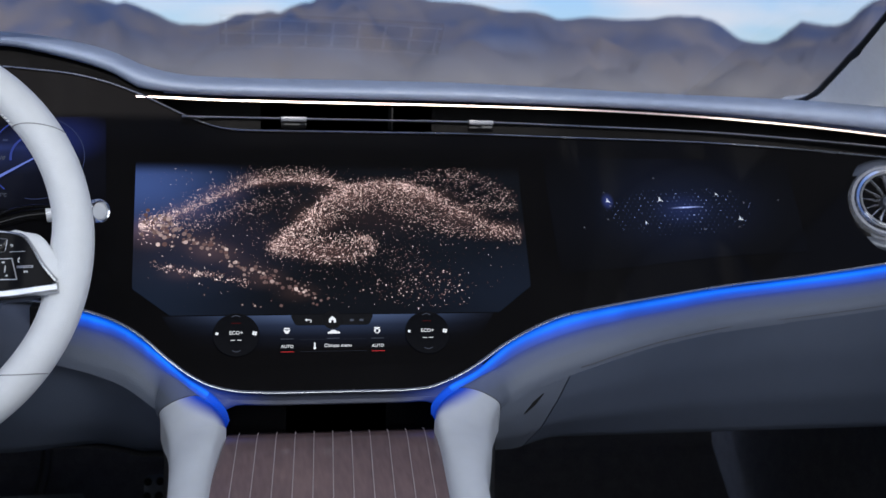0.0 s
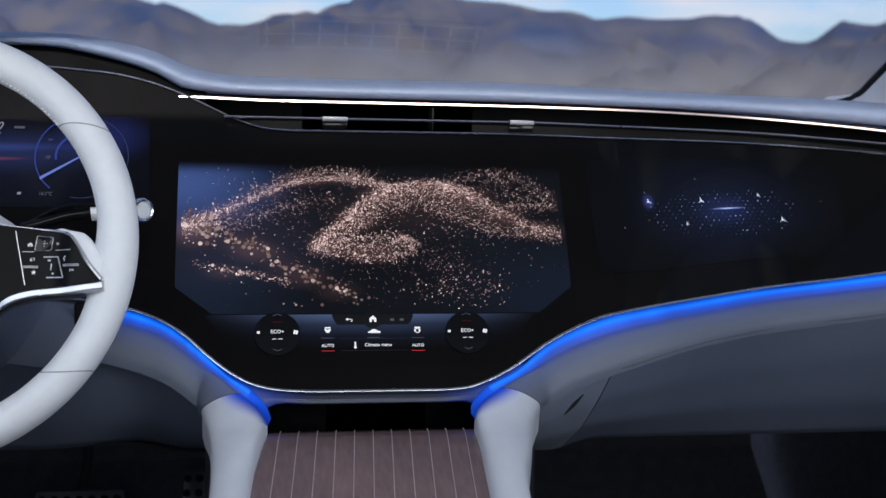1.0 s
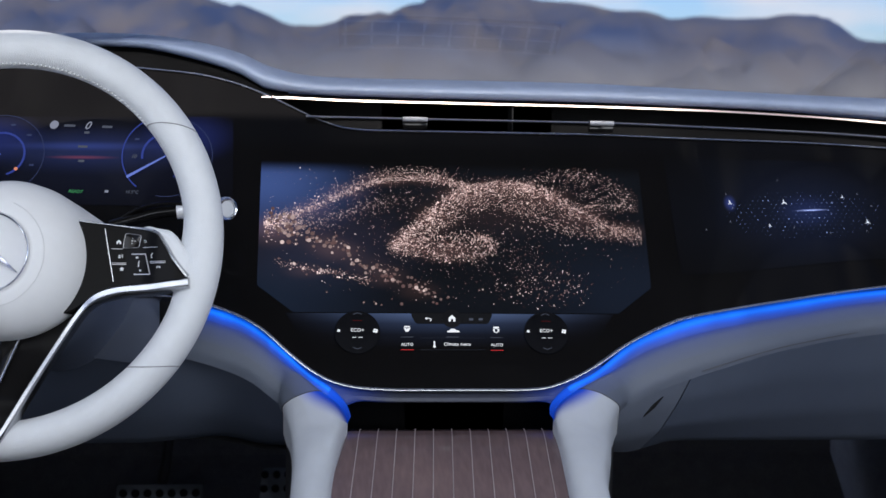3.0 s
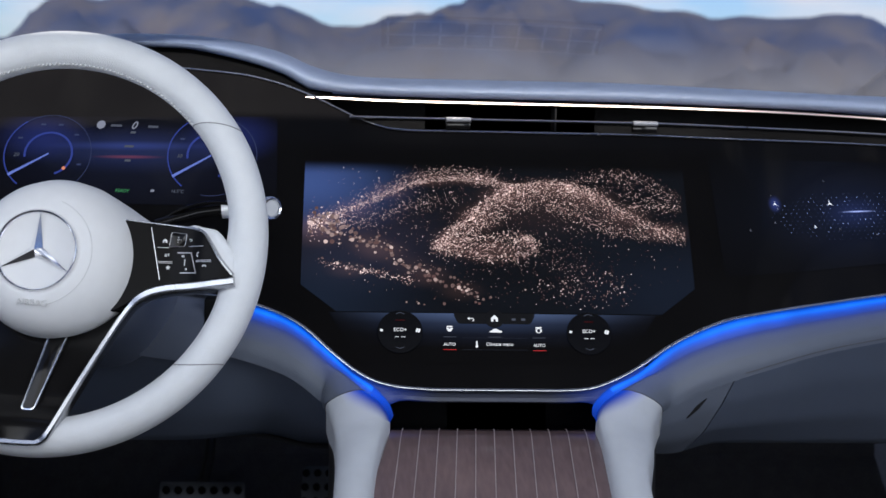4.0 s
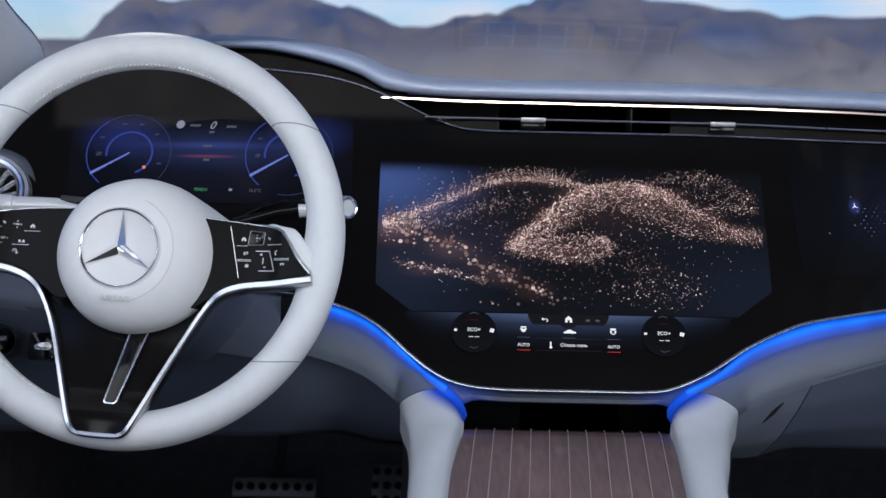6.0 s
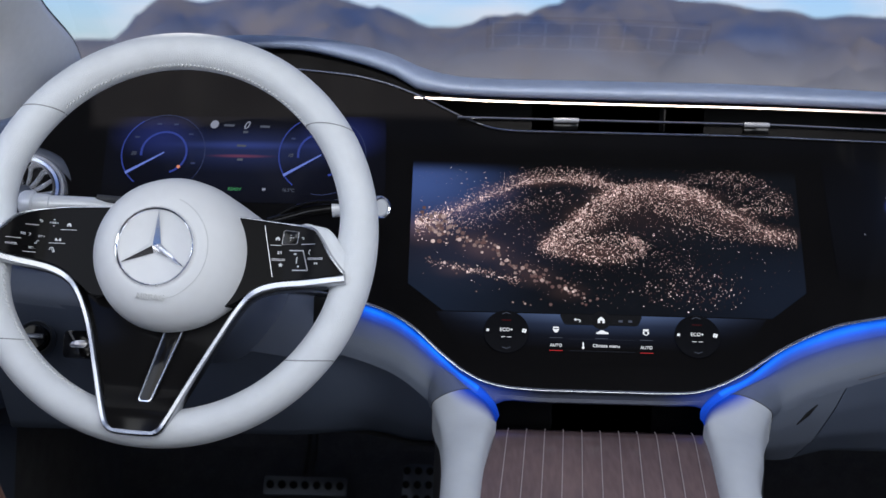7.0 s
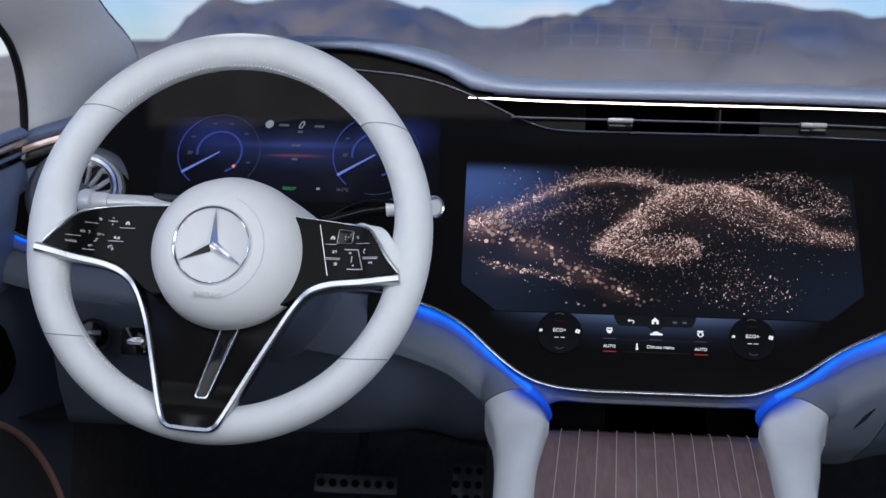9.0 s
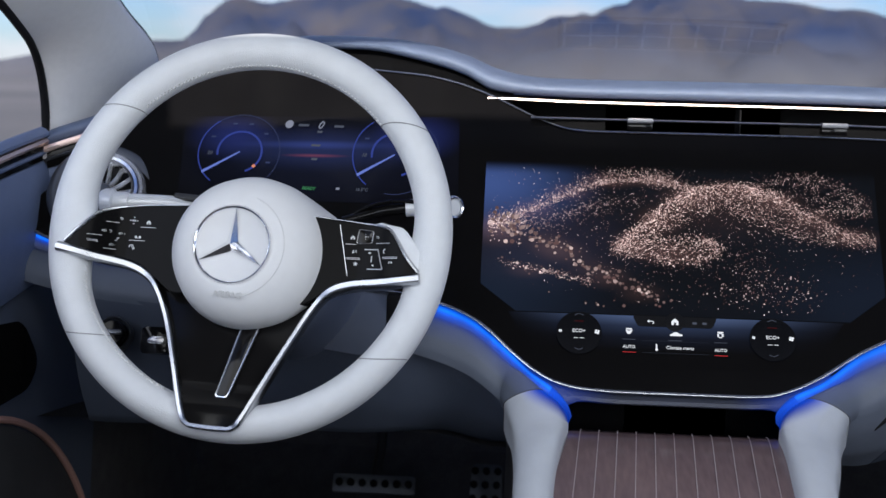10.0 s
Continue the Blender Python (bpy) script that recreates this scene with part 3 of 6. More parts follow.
LED_LOW = curve([(-0.72, 1.070), (-0.60, 1.049), (-0.45, 1.038), (-0.35, 1.033), (-0.29, 1.030), (-0.242, 1.024), (-0.211, 1.0145), (-0.19, 1.005), (-0.158, 0.979), (-0.137, 0.962), (-0.121, 0.948), (-0.1135, 0.938), (0.1025, 0.938), (0.11, 0.948), (0.127, 0.962), (0.151, 0.978), (0.2, 1.0005), (0.231, 1.010), (0.295, 1.021), (0.367, 1.027), (0.512, 1.039), (0.63, 1.051), (0.74, 1.065)])


def steps(a, b, n):
    return [a + (b - a) * i / n for i in range(n + 1)]


# ---- land outside ----
def build_land():
    bm = bmesh.new()
    rows = []
    for r in (0.5, 3, 8, 20, 60, 200, 600, 1500, 3000, 4600):
        rows.append([(r * math.cos(2 * math.pi * j / 96), r * math.sin(2 * math.pi * j / 96), 0.0) for j in range(96)])
    vs = sheet(bm, rows, close_cols=True)
    bm.faces.new(vs[0])
    solid("ground", bm, GROUND, "bare grey stony desert plain round the car", "ground", "structure")
    # the skyline: degrees to the right of straight ahead, degrees over the horizon
    ridge = curve([(-60, 2.3), (-40, 0.9), (-26, 0.6), (-20, 1.6), (-18, 1.74), (-16.5, 1.8), (-16, 2.25), (-15.2, 3.15), (-14.5, 3.64), (-13.4, 3.74), (-12.7, 3.6), (-11.6, 3.84), (-9, 4.1), (-6.4, 4.0), (-5.2, 3.65), (-4.4, 3.48), (-3.3, 3.36), (-2.25, 2.88), (-1.2, 2.8), (-0.2, 2.9), (0.3, 3.28), (1.1, 3.44), (2.6, 3.48), (3.7, 3.54), (4.5, 4.05), (6.3, 4.47), (7.9, 4.45), (9.7, 4.2), (11, 4.1), (11.9, 3.98), (13.2, 3.7), (14.5, 3.72), (15.8, 3.46), (18.4, 3.5), (22, 3.54), (22.7, 3.24), (23.6, 2.74), (25.1, 2.5), (26.1, 3.14), (26.5, 3.43), (27, 3.35), (28.2, 3.28), (28.7, 3.65), (29.4, 4.35), (33, 4.8), (40, 3.0), (60, 2.4)])
    bm, rows = bmesh.new(), []
    for k in range(26):
        u = k / 25
        r = 900 + 2100 * u
        row = []
        for j in range(720):
            a = j * 0.5 - 180
            side = ridge(a) if abs(a) <= 60 else 2.35 + 0.8 * math.sin(radians(a) * 7) * math.sin(radians(a) * 3 + 1)
            x, y = r * math.sin(radians(a)), r * math.cos(radians(a))
            side += 0.07 * noise.fractal((a * 0.55, 2.0, 5.0), 0.6, 2.2, 5) * min(1.0, side / 2)
            top = 1.25 + math.tan(radians(side)) * 2300
            rise = ss((u - 0.05) / 0.62) ** 1.6 if u < 0.67 else 1 - 0.5 * ss((u - 0.67) / 0.33)
            rough = noise.fractal((x * 0.0042, y * 0.0042, 3.1), 0.65, 2.3, 7)
            gully = abs(noise.noise((x * 0.006, y * 0.006, 9.0)))
            bite = rise * (1 - rise) * 4
            row.append((x, y, -2 + top * max(0, rise + bite * (0.42 * rough - 0.75 * gully)) + 2.0 * rough * rise))
        rows.append(row)
    sheet(bm, rows, close_cols=True)
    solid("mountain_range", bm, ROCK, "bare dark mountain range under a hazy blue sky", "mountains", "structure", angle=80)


build_land()


# ---- the car's shell ----
def build_shell():
    bm = bmesh.new()
    box(bm, (1.50, 3.9, 0.05), pose(0, 0.35, 0.445))
    solid("floor", bm, CARPET, "black carpet on the car's floor", "floor", "structure", smooth=False)
    bm = bmesh.new()
    rows = []
    for x in steps(-0.80, 0.80, 20):
        rows.append([(x, y, z) for y, z in ((2.1, 1.12), (2.12, 0.9), (2.08, 0.60), (1.95, 0.49), (1.8, 0.462))])
    sheet(bm, rows)
    bmesh.ops.solidify(bm, geom=bm.faces[:], thickness=0.02)
    solid("firewall", bm, CARPET, "black carpeted firewall behind the pedals", "wall", "structure")
    for name, x in (("footwell_side_left", -0.765), ("footwell_side_right", 0.86)):
        bm = bmesh.new()
        box(bm, (0.05, 0.95, 0.72), pose(x, 1.70, 0.79))
        solid(name, bm, CARPET, "black lining at the side of the footwell", "wall", "structure", smooth=False)
    # roof with a glass panel, unseen; dark and wide to block sun and pale reflections
    for name, x0, x1, y0, y1 in (("roof_front", -0.72, 0.72, 0.50, 1.00), ("roof_rear", -0.80, 0.86, -1.7, -1.25), ("roof_rail_left", -0.80, -0.64, -1.25, 0.50), ("roof_rail_right", 0.64, 0.86, -1.25, 0.50)):
        bm = bmesh.new()
        box(bm, (x1 - x0, y1 - y0, 0.05), pose((x0 + x1) / 2, (y0 + y1) / 2, 1.66), bevel=0.012)
        solid(name, bm, ROOF_CLOTH, "unseen car roof, its cloth darkened to keep reflections low", "ceiling", "structure")
    bm = bmesh.new()
    sheet(bm, [[(-0.64, 0.14, 1.68), (-0.64, 0.50, 1.68)], [(0.64, 0.14, 1.68), (0.64, 0.50, 1.68)]])
    ob = solid("roof_window", bm, PANE, "clear front strip of the glass roof", "window", "structure", smooth=False)
    facing(ob, (0, 0, -1))
    ob.visible_shadow = False
    # added blind, out of view: keeps the sky out of the spokes' reflections
    bm = bmesh.new()
    box(bm, (1.28, 1.39, 0.01), pose(0, -0.555, 1.675))
    solid("roof_blind", bm, BLACK, "unseen dark blind that keeps mirrored sky off the spokes", "blind", "structure", smooth=False)
    bm = bmesh.new()
    box(bm, (1.5, 0.06, 0.75), pose(0, -1.62, 0.82))
    box(bm, (1.4, 0.06, 0.12), pose(0, -1.66, 1.62))
    solid("wall_rear", bm, LOWER, "grey lining behind the rear seats", "wall", "structure")
    # added wall, out of view: keeps the rear lamp's light off the pedals
    bm = bmesh.new()
    box(bm, (1.5, 0.08, 0.76), pose(0, -0.6, 0.82), bevel=0.02)
    solid("wall_seats", bm, BLACK, "unseen dark wall at front seat height that shades the footwell", "wall", "structure")
    # windscreen
    bm = bmesh.new()
    rows = []
    for x in steps(-0.86, 0.86, 24):
        bow = 0.10 * (x / 0.86) ** 2
        rows.append([(x, y - bow, 1.15 + 0.487 * (2.1 - y)) for y in steps(2.12, 0.85, 10)])
    sheet(bm, rows)
    ob = solid("windscreen", bm, SCREEN_PANE, "clear raked windscreen mirroring the dash top faintly", "window", "structure", angle=80)
    facing(ob, (0, -1, -1))
    ob.visible_shadow = False


build_shell()


def build_pillar(s, inner, outer, name):
    """A windscreen pillar between its glass edge and the side window's edge."""
    a, b = spline(inner, 8), spline(outer, 8)
    rows = []
    for p, q in zip(a, b):
        out_w = Vector((s * 0.05, 0, 0.02))
        mid1 = p.lerp(q, 0.12) + Vector((-s * 0.012, -0.012, 0.0))
        mid2 = p.lerp(q, 0.45) + Vector((-s * 0.017, -0.028, 0.0))
        mid3 = p.lerp(q, 0.85) + Vector((-s * 0.010, -0.014, 0.0))
        rows.append([p + out_w, p, mid1, mid2, mid3, q, q + Vector((s * 0.014, 0.07, 0))])
    bm = bmesh.new()
    sheet(bm, rows, close_cols=True)
    pil = solid(name, bm, HEADLINER, "pale grey cloth-covered windscreen pillar", "pillar", "structure", angle=60)
    bm = bmesh.new()
    sweep(bm, [p + Vector((s * 0.005, 0.004, 0.001)) for p in a], oval(0.004 + 0.003 * (s > 0), 0.004 + 0.003 * (s > 0), 8))
    solid("windscreen_seal_" + name.split("_")[-1], bm, RUBBER, "black rubber seal along the windscreen pillar", "seal", "structure")
    bm = bmesh.new()
    sweep(bm, [q + Vector((s * 0.004, -0.003, 0)) for q in b], oval(0.0048, 0.0048, 8))
    solid("window_seal_" + name.split("_")[-1], bm, RUBBER, "black rubber seal round the side window", "seal", "structure")
    return pil


build_pillar(-1, [(-0.66, 1.62, 1.19), (-0.626, 1.5, 1.281), (-0.625, 1.36, 1.339), (-0.61, 1.1, 1.45), (-0.59, 0.92, 1.535), (-0.56, 0.72, 1.63)],
             [(-0.707, 1.352, 1.166), (-0.705, 1.347, 1.2238), (-0.6975, 1.305, 1.276), (-0.675, 1.192, 1.312), (-0.655, 0.95, 1.40), (-0.62, 0.55, 1.60)], "pillar_left")
build_pillar(1, [(0.630, 1.61, 1.233), (0.6795, 1.585, 1.2415), (0.6910, 1.55, 1.2538), (0.6862, 1.505, 1.2713), (0.674, 1.43, 1.30), (0.652, 1.3, 1.352), (0.567, 0.72, 1.63)],
             [(0.80, 1.30, 1.18), (0.795, 1.295, 1.19), (0.79, 1.29, 1.21), (0.78, 1.28, 1.25), (0.76, 1.25, 1.31), (0.74, 1.18, 1.36), (0.62, 0.55, 1.60)], "pillar_right")


# ---- dash top, with its rolled front edge ----
def build_dash_top():
    top = thing("dash_pad", None, "blue-grey leather dash top with a rolled front edge", "dashboard")
    bm, rows = bmesh.new(), []
    for x in steps(-0.694, 0.80, 120):
        zt, zl = LIP(x), LIP_LOW(x)
        y = glass_y(x, zt) + 0.004
        r = (zt - zl) / 2
        far = ss((abs(x) - 0.55) / 0.25) * 0.35
        k = ss((x + 0.67) / 0.08)
        back = max(0.0, zt - 1.256)
        prof = [(y + 0.030, zl + 0.002), (y - 0.004, zl + 0.0005), (y - 0.013, zl + 0.25 * r), (y - 0.018, zl + 0.7 * r), (y - 0.019, zl + 1.1 * r), (y - 0.014, zt - 0.42 * r), (y - 0.004, zt - 0.10 * r), (y + 0.010, zt + 0.0022 * k), (y + 0.028, zt + 0.0044 * k), (y + 0.055, zt - 0.002 + 0.0044 * k), (y + 0.12, zt - 0.018 - 0.3 * back), (y + 0.22, zt - 0.036 - 0.4 * back), (y + 0.30, 1.205 - 0.3 * max(0, 1.256 - zt)), (1.85 - far * 0.5, 1.165), (2.07 - far, 1.135)]
        rows.append([(x, *q) for q in prof])
    sheet(bm, rows)
    bmesh.ops.solidify(bm, geom=bm.faces[:], thickness=-0.003)
    part("pad", bm, BLUE_PAD, top, angle=75)
    # dark cover under the roll, over the driver's display
    bm, rows = bmesh.new(), []
    for x in steps(-0.60, -0.17, 40):
        zl, zg = LIP_LOW(x) + 0.002, GLASS_TOP(x) - 0.001
        y = glass_y(x, zg)
        rows.append([(x, glass_y(x, LIP(x)) + 0.016, zl), (x, y + 0.022, zl * 0.6 + zg * 0.4), (x, y + 0.006, zg)])
    sheet(bm, rows)
    bmesh.ops.solidify(bm, geom=bm.faces[:], thickness=0.003)
    part("display_hood", bm, RUBBER, top, "black cover between dash pad and instrument display")
    # demister grille
    grille = thing("demister_grille", None, "black demister grille with square cells near the windscreen", "vent")
    bm = bmesh.new()
    box(bm, (0.344, 0.066, 0.006), pose(0.060, 1.8475, 1.1665, -9), bevel=0.002)
    part("tray", bm, DIAL, grille)
    for i in range(9):
        bm = bmesh.new()
        box(bm, (0.0030, 0.062, 0.006), pose(-0.102 + 0.0405 * i, 1.8475, 1.1720, -9))
        part("slat", bm, SATIN, grille, smooth=False)
    for i in range(3):
        bm = bmesh.new()
        box(bm, (0.336, 0.0026, 0.006), pose(0.060, 1.8195 + 0.028 * i, 1.1764 - 0.0044 * i, -9))
        part("crossbar", bm, SATIN, grille, smooth=False)


build_dash_top()


# ---- wide display glass ----
def build_glass():
    dash = thing("display_panel", None, "wide curved black glass panel with three displays", "display")
    bm, rows = bmesh.new(), []
    for x in [-0.6985 + 0.0015 * k for k in range(12)] + steps(-0.68, 0.74, 180):
        a, b = GLASS_LOW(x), GLASS_TOP(x)
        front = [(x, glass_y(x, a + (b - a) * k / 10), a + (b - a) * k / 10) for k in range(11)]
        rows.append(front + [(x, glass_y(x, b) + 0.010, b - 0.002), (x, glass_y(x, a) + 0.010, a - 0.001)])
    vs = sheet(bm, rows, close_cols=True)
    bm.faces.new(vs[0])
    bm.faces.new(vs[-1][::-1])
    part("glass", bm, BLACK_GLASS, dash, angle=50)
    bm = bmesh.new()
    sweep(bm, [on_glass(x, GLASS_TOP(x), 0.001).translation for x in steps(-0.60, 0.74, 170)], oval(0.0022, 0.0014, 8))
    part("upper_trim", bm, FRAME_METAL, dash, "thin satin chrome line")
    bm = bmesh.new()
    sweep(bm, [on_glass(x, GLASS_LOW(x), 0.002).translation for x in [-0.6985 + 0.0015 * k for k in range(12)] + steps(-0.68, 0.74, 200)], oval(0.0024, 0.0018, 10))
    part("lower_trim", bm, FRAME_METAL, dash, "satin chrome line along the lower edge")
    # ambient light strip that ends at the column, below the lower trim
    bm, rows = bmesh.new(), []
    for x in steps(-0.690, -0.480, 24):
        a, b = LED_LOW(x), GLASS_LOW(x) - 0.0025
        y0 = glass_y(x, GLASS_LOW(x))
        rows.append([(x, y0 + 0.004 - 0.006 * k / 5 - 0.002 * math.sin(math.pi * k / 5), b + (a - b) * k / 5) for k in range(6)])
    sheet(bm, rows, uv=True)
    part("light_strip", bm, LED_AND_SPILL, dash, "blue ambient light strip with its spill painted on", angle=70)
    return dash


DASH = build_glass()


def lit_panel(name, corners, picture_mat, off, nx=24, ny=8, parent=None, label=""):
    """A lit field on the glass between lower left, lower right, upper right and upper left (x, z)."""
    (ax, az), (bx, bz), (cx, cz), (dx, dz) = corners
    bm, rows = bmesh.new(), []
    for k in range(ny + 1):
        v = k / ny
        row = []
        for j in range(nx + 1):
            u = j / nx
            x = (ax + (bx - ax) * u) * (1 - v) + (dx + (cx - dx) * u) * v
            z = (az + (bz - az) * u) * (1 - v) + (dz + (cz - dz) * u) * v
            row.append(on_glass(x, z, off).translation)
        rows.append(row)
    sheet(bm, rows, uv=True)
    return part(name, bm, picture_mat, parent or DASH, label, angle=80)


# central display: the lit field is a rectangle with its two lower corners cut
SL, SR, SB, SM, ST = -0.195, 0.202, 1.030, 1.054, 1.173


def screen_at(u, v, off):
    """A place on the central display: u to the right, v up, both 0 to 1."""
    z = SB + (ST - SB) * v
    return on_glass(SL + (SR - SL) * u, z, off)


def build_central():
    bm = bmesh.new()
    layer = bm.loops.layers.uv.new("UVMap")
    rows = []
    for k in range(13):
        v = k / 12
        z = SB + (ST - SB) * v
        cut = 0.036 * max(0.0, (SM - z) / (SM - SB))
        rows.append([(SL + cut + (SR - SL - 2 * cut) * j / 24, z) for j in range(25)])
    vs = [[bm.verts.new(on_glass(x, z, 0.0007).translation) for x, z in r] for r in rows]
    for i in range(12):
        for j in range(24):
            f = bm.faces.new((vs[i][j], vs[i][j + 1], vs[i + 1][j + 1], vs[i + 1][j]))
            for l, (a, b) in zip(f.loops, ((i, j), (i, j + 1), (i + 1, j + 1), (i + 1, j))):
                x, z = rows[a][b]
                l[layer].uv = ((x - SL) / (SR - SL), (z - SB) / (ST - SB))
    return part("central_display", bm, MAIN_PIC, DASH, "lit display showing drifting rose-gold particles on dark blue", angle=80)


CENTRAL = build_central()


def discs(name, spots, material, parent, label):
    """Many small lit discs, one mesh: places with radius."""
    verts, faces = [], []
    for m, r, n in spots:
        k = len(verts)
        verts += [m @ Vector((r * math.cos(2 * math.pi * j / n), r * math.sin(2 * math.pi * j / n), 0)) for j in range(n)]
        faces.append(tuple(range(k, k + n)))
    me = bpy.data.meshes.new(name)
    me.from_pydata([tuple(v) for v in verts], [], faces)
    me.materials.append(material)
    ob = new(name, me)
    ob.parent = parent
    return tagged(ob, label, kind="stuff")


def build_particles():
    rnd = random.Random(7)
    # ribbons of particles: line (u right, v up), spread, how many, disc size in mm
    ribbons = [
        # upper left arc, dense along its lower edge
        ([(0.0, 0.55), (0.074, 0.61), (0.148, 0.69), (0.232, 0.79), (0.316, 0.860), (0.41, 0.880), (0.484, 0.862), (0.54, 0.824)], 0.016, 2300, 0.34),
        ([(0.0, 0.58), (0.10, 0.66), (0.232, 0.82), (0.316, 0.900), (0.41, 0.925), (0.50, 0.87)], 0.030, 1500, 0.32),
        ([(0.10, 0.56), (0.157, 0.575), (0.232, 0.653), (0.31, 0.71), (0.40, 0.74)], 0.026, 520, 0.30),
        ([(0.0, 0.52), (0.03, 0.55), (0.07, 0.57), (0.10, 0.60)], 0.035, 700, 0.36),
        # the great arc
        ([(0.338, 0.41), (0.376, 0.507), (0.428, 0.617), (0.484, 0.738), (0.54, 0.820), (0.623, 0.850), (0.707, 0.830)], 0.020, 2500, 0.36),
        ([(0.365, 0.41), (0.405, 0.50), (0.455, 0.60), (0.510, 0.71), (0.57, 0.785), (0.64, 0.815), (0.72, 0.795)], 0.030, 2000, 0.33),
        ([(0.42, 0.47), (0.47, 0.57), (0.54, 0.68), (0.61, 0.73)], 0.034, 700, 0.30),
        ([(0.68, 0.84), (0.735, 0.80), (0.763, 0.755), (0.819, 0.675), (0.875, 0.590), (0.93, 0.545), (1.0, 0.50)], 0.026, 1900, 0.34),
        ([(0.633, 0.70), (0.698, 0.655), (0.773, 0.560), (0.857, 0.520), (0.96, 0.50)], 0.026, 1100, 0.32),
        ([(0.63, 0.76), (0.72, 0.72), (0.80, 0.66)], 0.05, 700, 0.32),
        # the curl at its foot
        ([(0.345, 0.41), (0.409, 0.375), (0.484, 0.345), (0.556, 0.360), (0.594, 0.430), (0.560, 0.490)], 0.022, 950, 0.38),
        ([(0.36, 0.44), (0.43, 0.42), (0.50, 0.42), (0.57, 0.44)], 0.036, 850, 0.36),
        ([(0.41, 0.47), (0.48, 0.485), (0.54, 0.495), (0.58, 0.47)], 0.016, 420, 0.34),
        # sprays at the right
        ([(0.70, 0.87), (0.81, 0.92), (0.90, 0.87), (0.975, 0.74)], 0.030, 620, 0.32),
        ([(0.78, 0.84), (0.86, 0.80), (0.95, 0.72)], 0.06, 420, 0.30),
        ([(0.84, 0.69), (0.90, 0.71), (0.97, 0.69)], 0.026, 260, 0.32),
        # scattered below
        ([(0.05, 0.315), (0.13, 0.268), (0.213, 0.232), (0.279, 0.19)], 0.016, 300, 0.42),
        ([(0.66, 0.20), (0.74, 0.24), (0.82, 0.17)], 0.045, 130, 0.42),
        ([(0.62, 0.14), (0.72, 0.10), (0.80, 0.10)], 0.05, 110, 0.44),
        ([(0.05, 0.7), (0.5, 0.6), (0.95, 0.5)], 0.28, 1100, 0.28),
        ([(0.12, 0.60), (0.24, 0.68), (0.36, 0.72)], 0.09, 420, 0.28),
        ([(0.47, 0.80), (0.60, 0.70), (0.76, 0.62)], 0.12, 600, 0.30),
        ([(0.30, 0.30), (0.50, 0.24), (0.72, 0.26)], 0.12, 330, 0.32),
        ([(0.60, 0.50), (0.66, 0.35), (0.72, 0.28)], 0.07, 160, 0.34),
    ]
    spots = []
    for line, spread, count, size in ribbons:
        way = spline([(a, b, 0) for a, b in line], 12)
        for _ in range(int(count * 1.3)):
            q = way[min(int(rnd.random() * len(way)), len(way) - 1)]
            u = q.x + rnd.gauss(0, spread * 0.45)
            v = q.y + rnd.gauss(0, spread * 0.95)
            if 0.012 < u < 0.988 and 0.02 < v < 0.97 and (v > 0.17 or 0.1 < u < 0.9):
                spots.append((screen_at(u, v, 0.0030 + 0.0004 * rnd.random()), size * 0.00088 * (0.5 + 0.95 * rnd.random() ** 2.5), 6))
    discs("particle_field", spots, PARTICLE, CENTRAL, "thousands of glowing rose-gold specks")
    spots = []
    for line, spread, count, size in [([(0.0, 0.56), (0.074, 0.532), (0.139, 0.471), (0.204, 0.41), (0.25, 0.313), (0.316, 0.24), (0.39, 0.154), (0.465, 0.08)], 0.026, 150, 1.6),
                                      ([(0.0, 0.58), (0.06, 0.56), (0.10, 0.50)], 0.045, 55, 1.9),
                                      ([(0.06, 0.31), (0.13, 0.26), (0.20, 0.23)], 0.02, 16, 1.2),
                                      ([(0.14, 0.10), (0.24, 0.04), (0.34, 0.03), (0.5, 0.03)], 0.03, 14, 1.3),
                                      ([(0.62, 0.2), (0.75, 0.12)], 0.05, 14, 0.9)]:
        way = spline([(a, b, 0) for a, b in line], 12)
        for _ in range(count):
            q = way[int(rnd.random() * (len(way) - 1))]
            u, v = q.x + rnd.gauss(0, spread * 0.5), q.y + rnd.gauss(0, spread)
            if 0.02 < u < 0.98 and 0.03 < v < 0.97 and (v > 0.17 or 0.1 < u < 0.9):
                spots.append((screen_at(u, v, 0.0036 + 0.0004 * rnd.random()), size * 0.001 * (0.45 + 0.9 * rnd.random()), 14))
    discs("soft_glow_field", spots, BOKEH, CENTRAL, "blurred pale rose discs of light")


build_particles()


DIM_RED = glow("dim_red_lines", (0.5, 0.03, 0.03), 0.12)


# climate menu under the picture
def bar(bm, w, h, m, r=0.0):
    pts = [(-w / 2, -h / 2), (w / 2, -h / 2), (w / 2, h / 2), (-w / 2, h / 2)]
    plate(bm, rounded(pts, r, 3) if r else pts, 0, 0.0003, m=m)


def ring(bm, r, w, m, a0=0, a1=360, n=40):
    c = max(3, int(n * abs(a1 - a0) / 360))
    rows = []
    for k in (r - w / 2, r + w / 2):
        rows.append([m @ Vector((k * math.cos(radians(a0 + (a1 - a0) * j / c)), k * math.sin(radians(a0 + (a1 - a0) * j / c)), 0)) for j in range(c + 1)])
    sheet(bm, rows)


def at(x, z, off=0.0034):
    return on_glass(x, z, off)


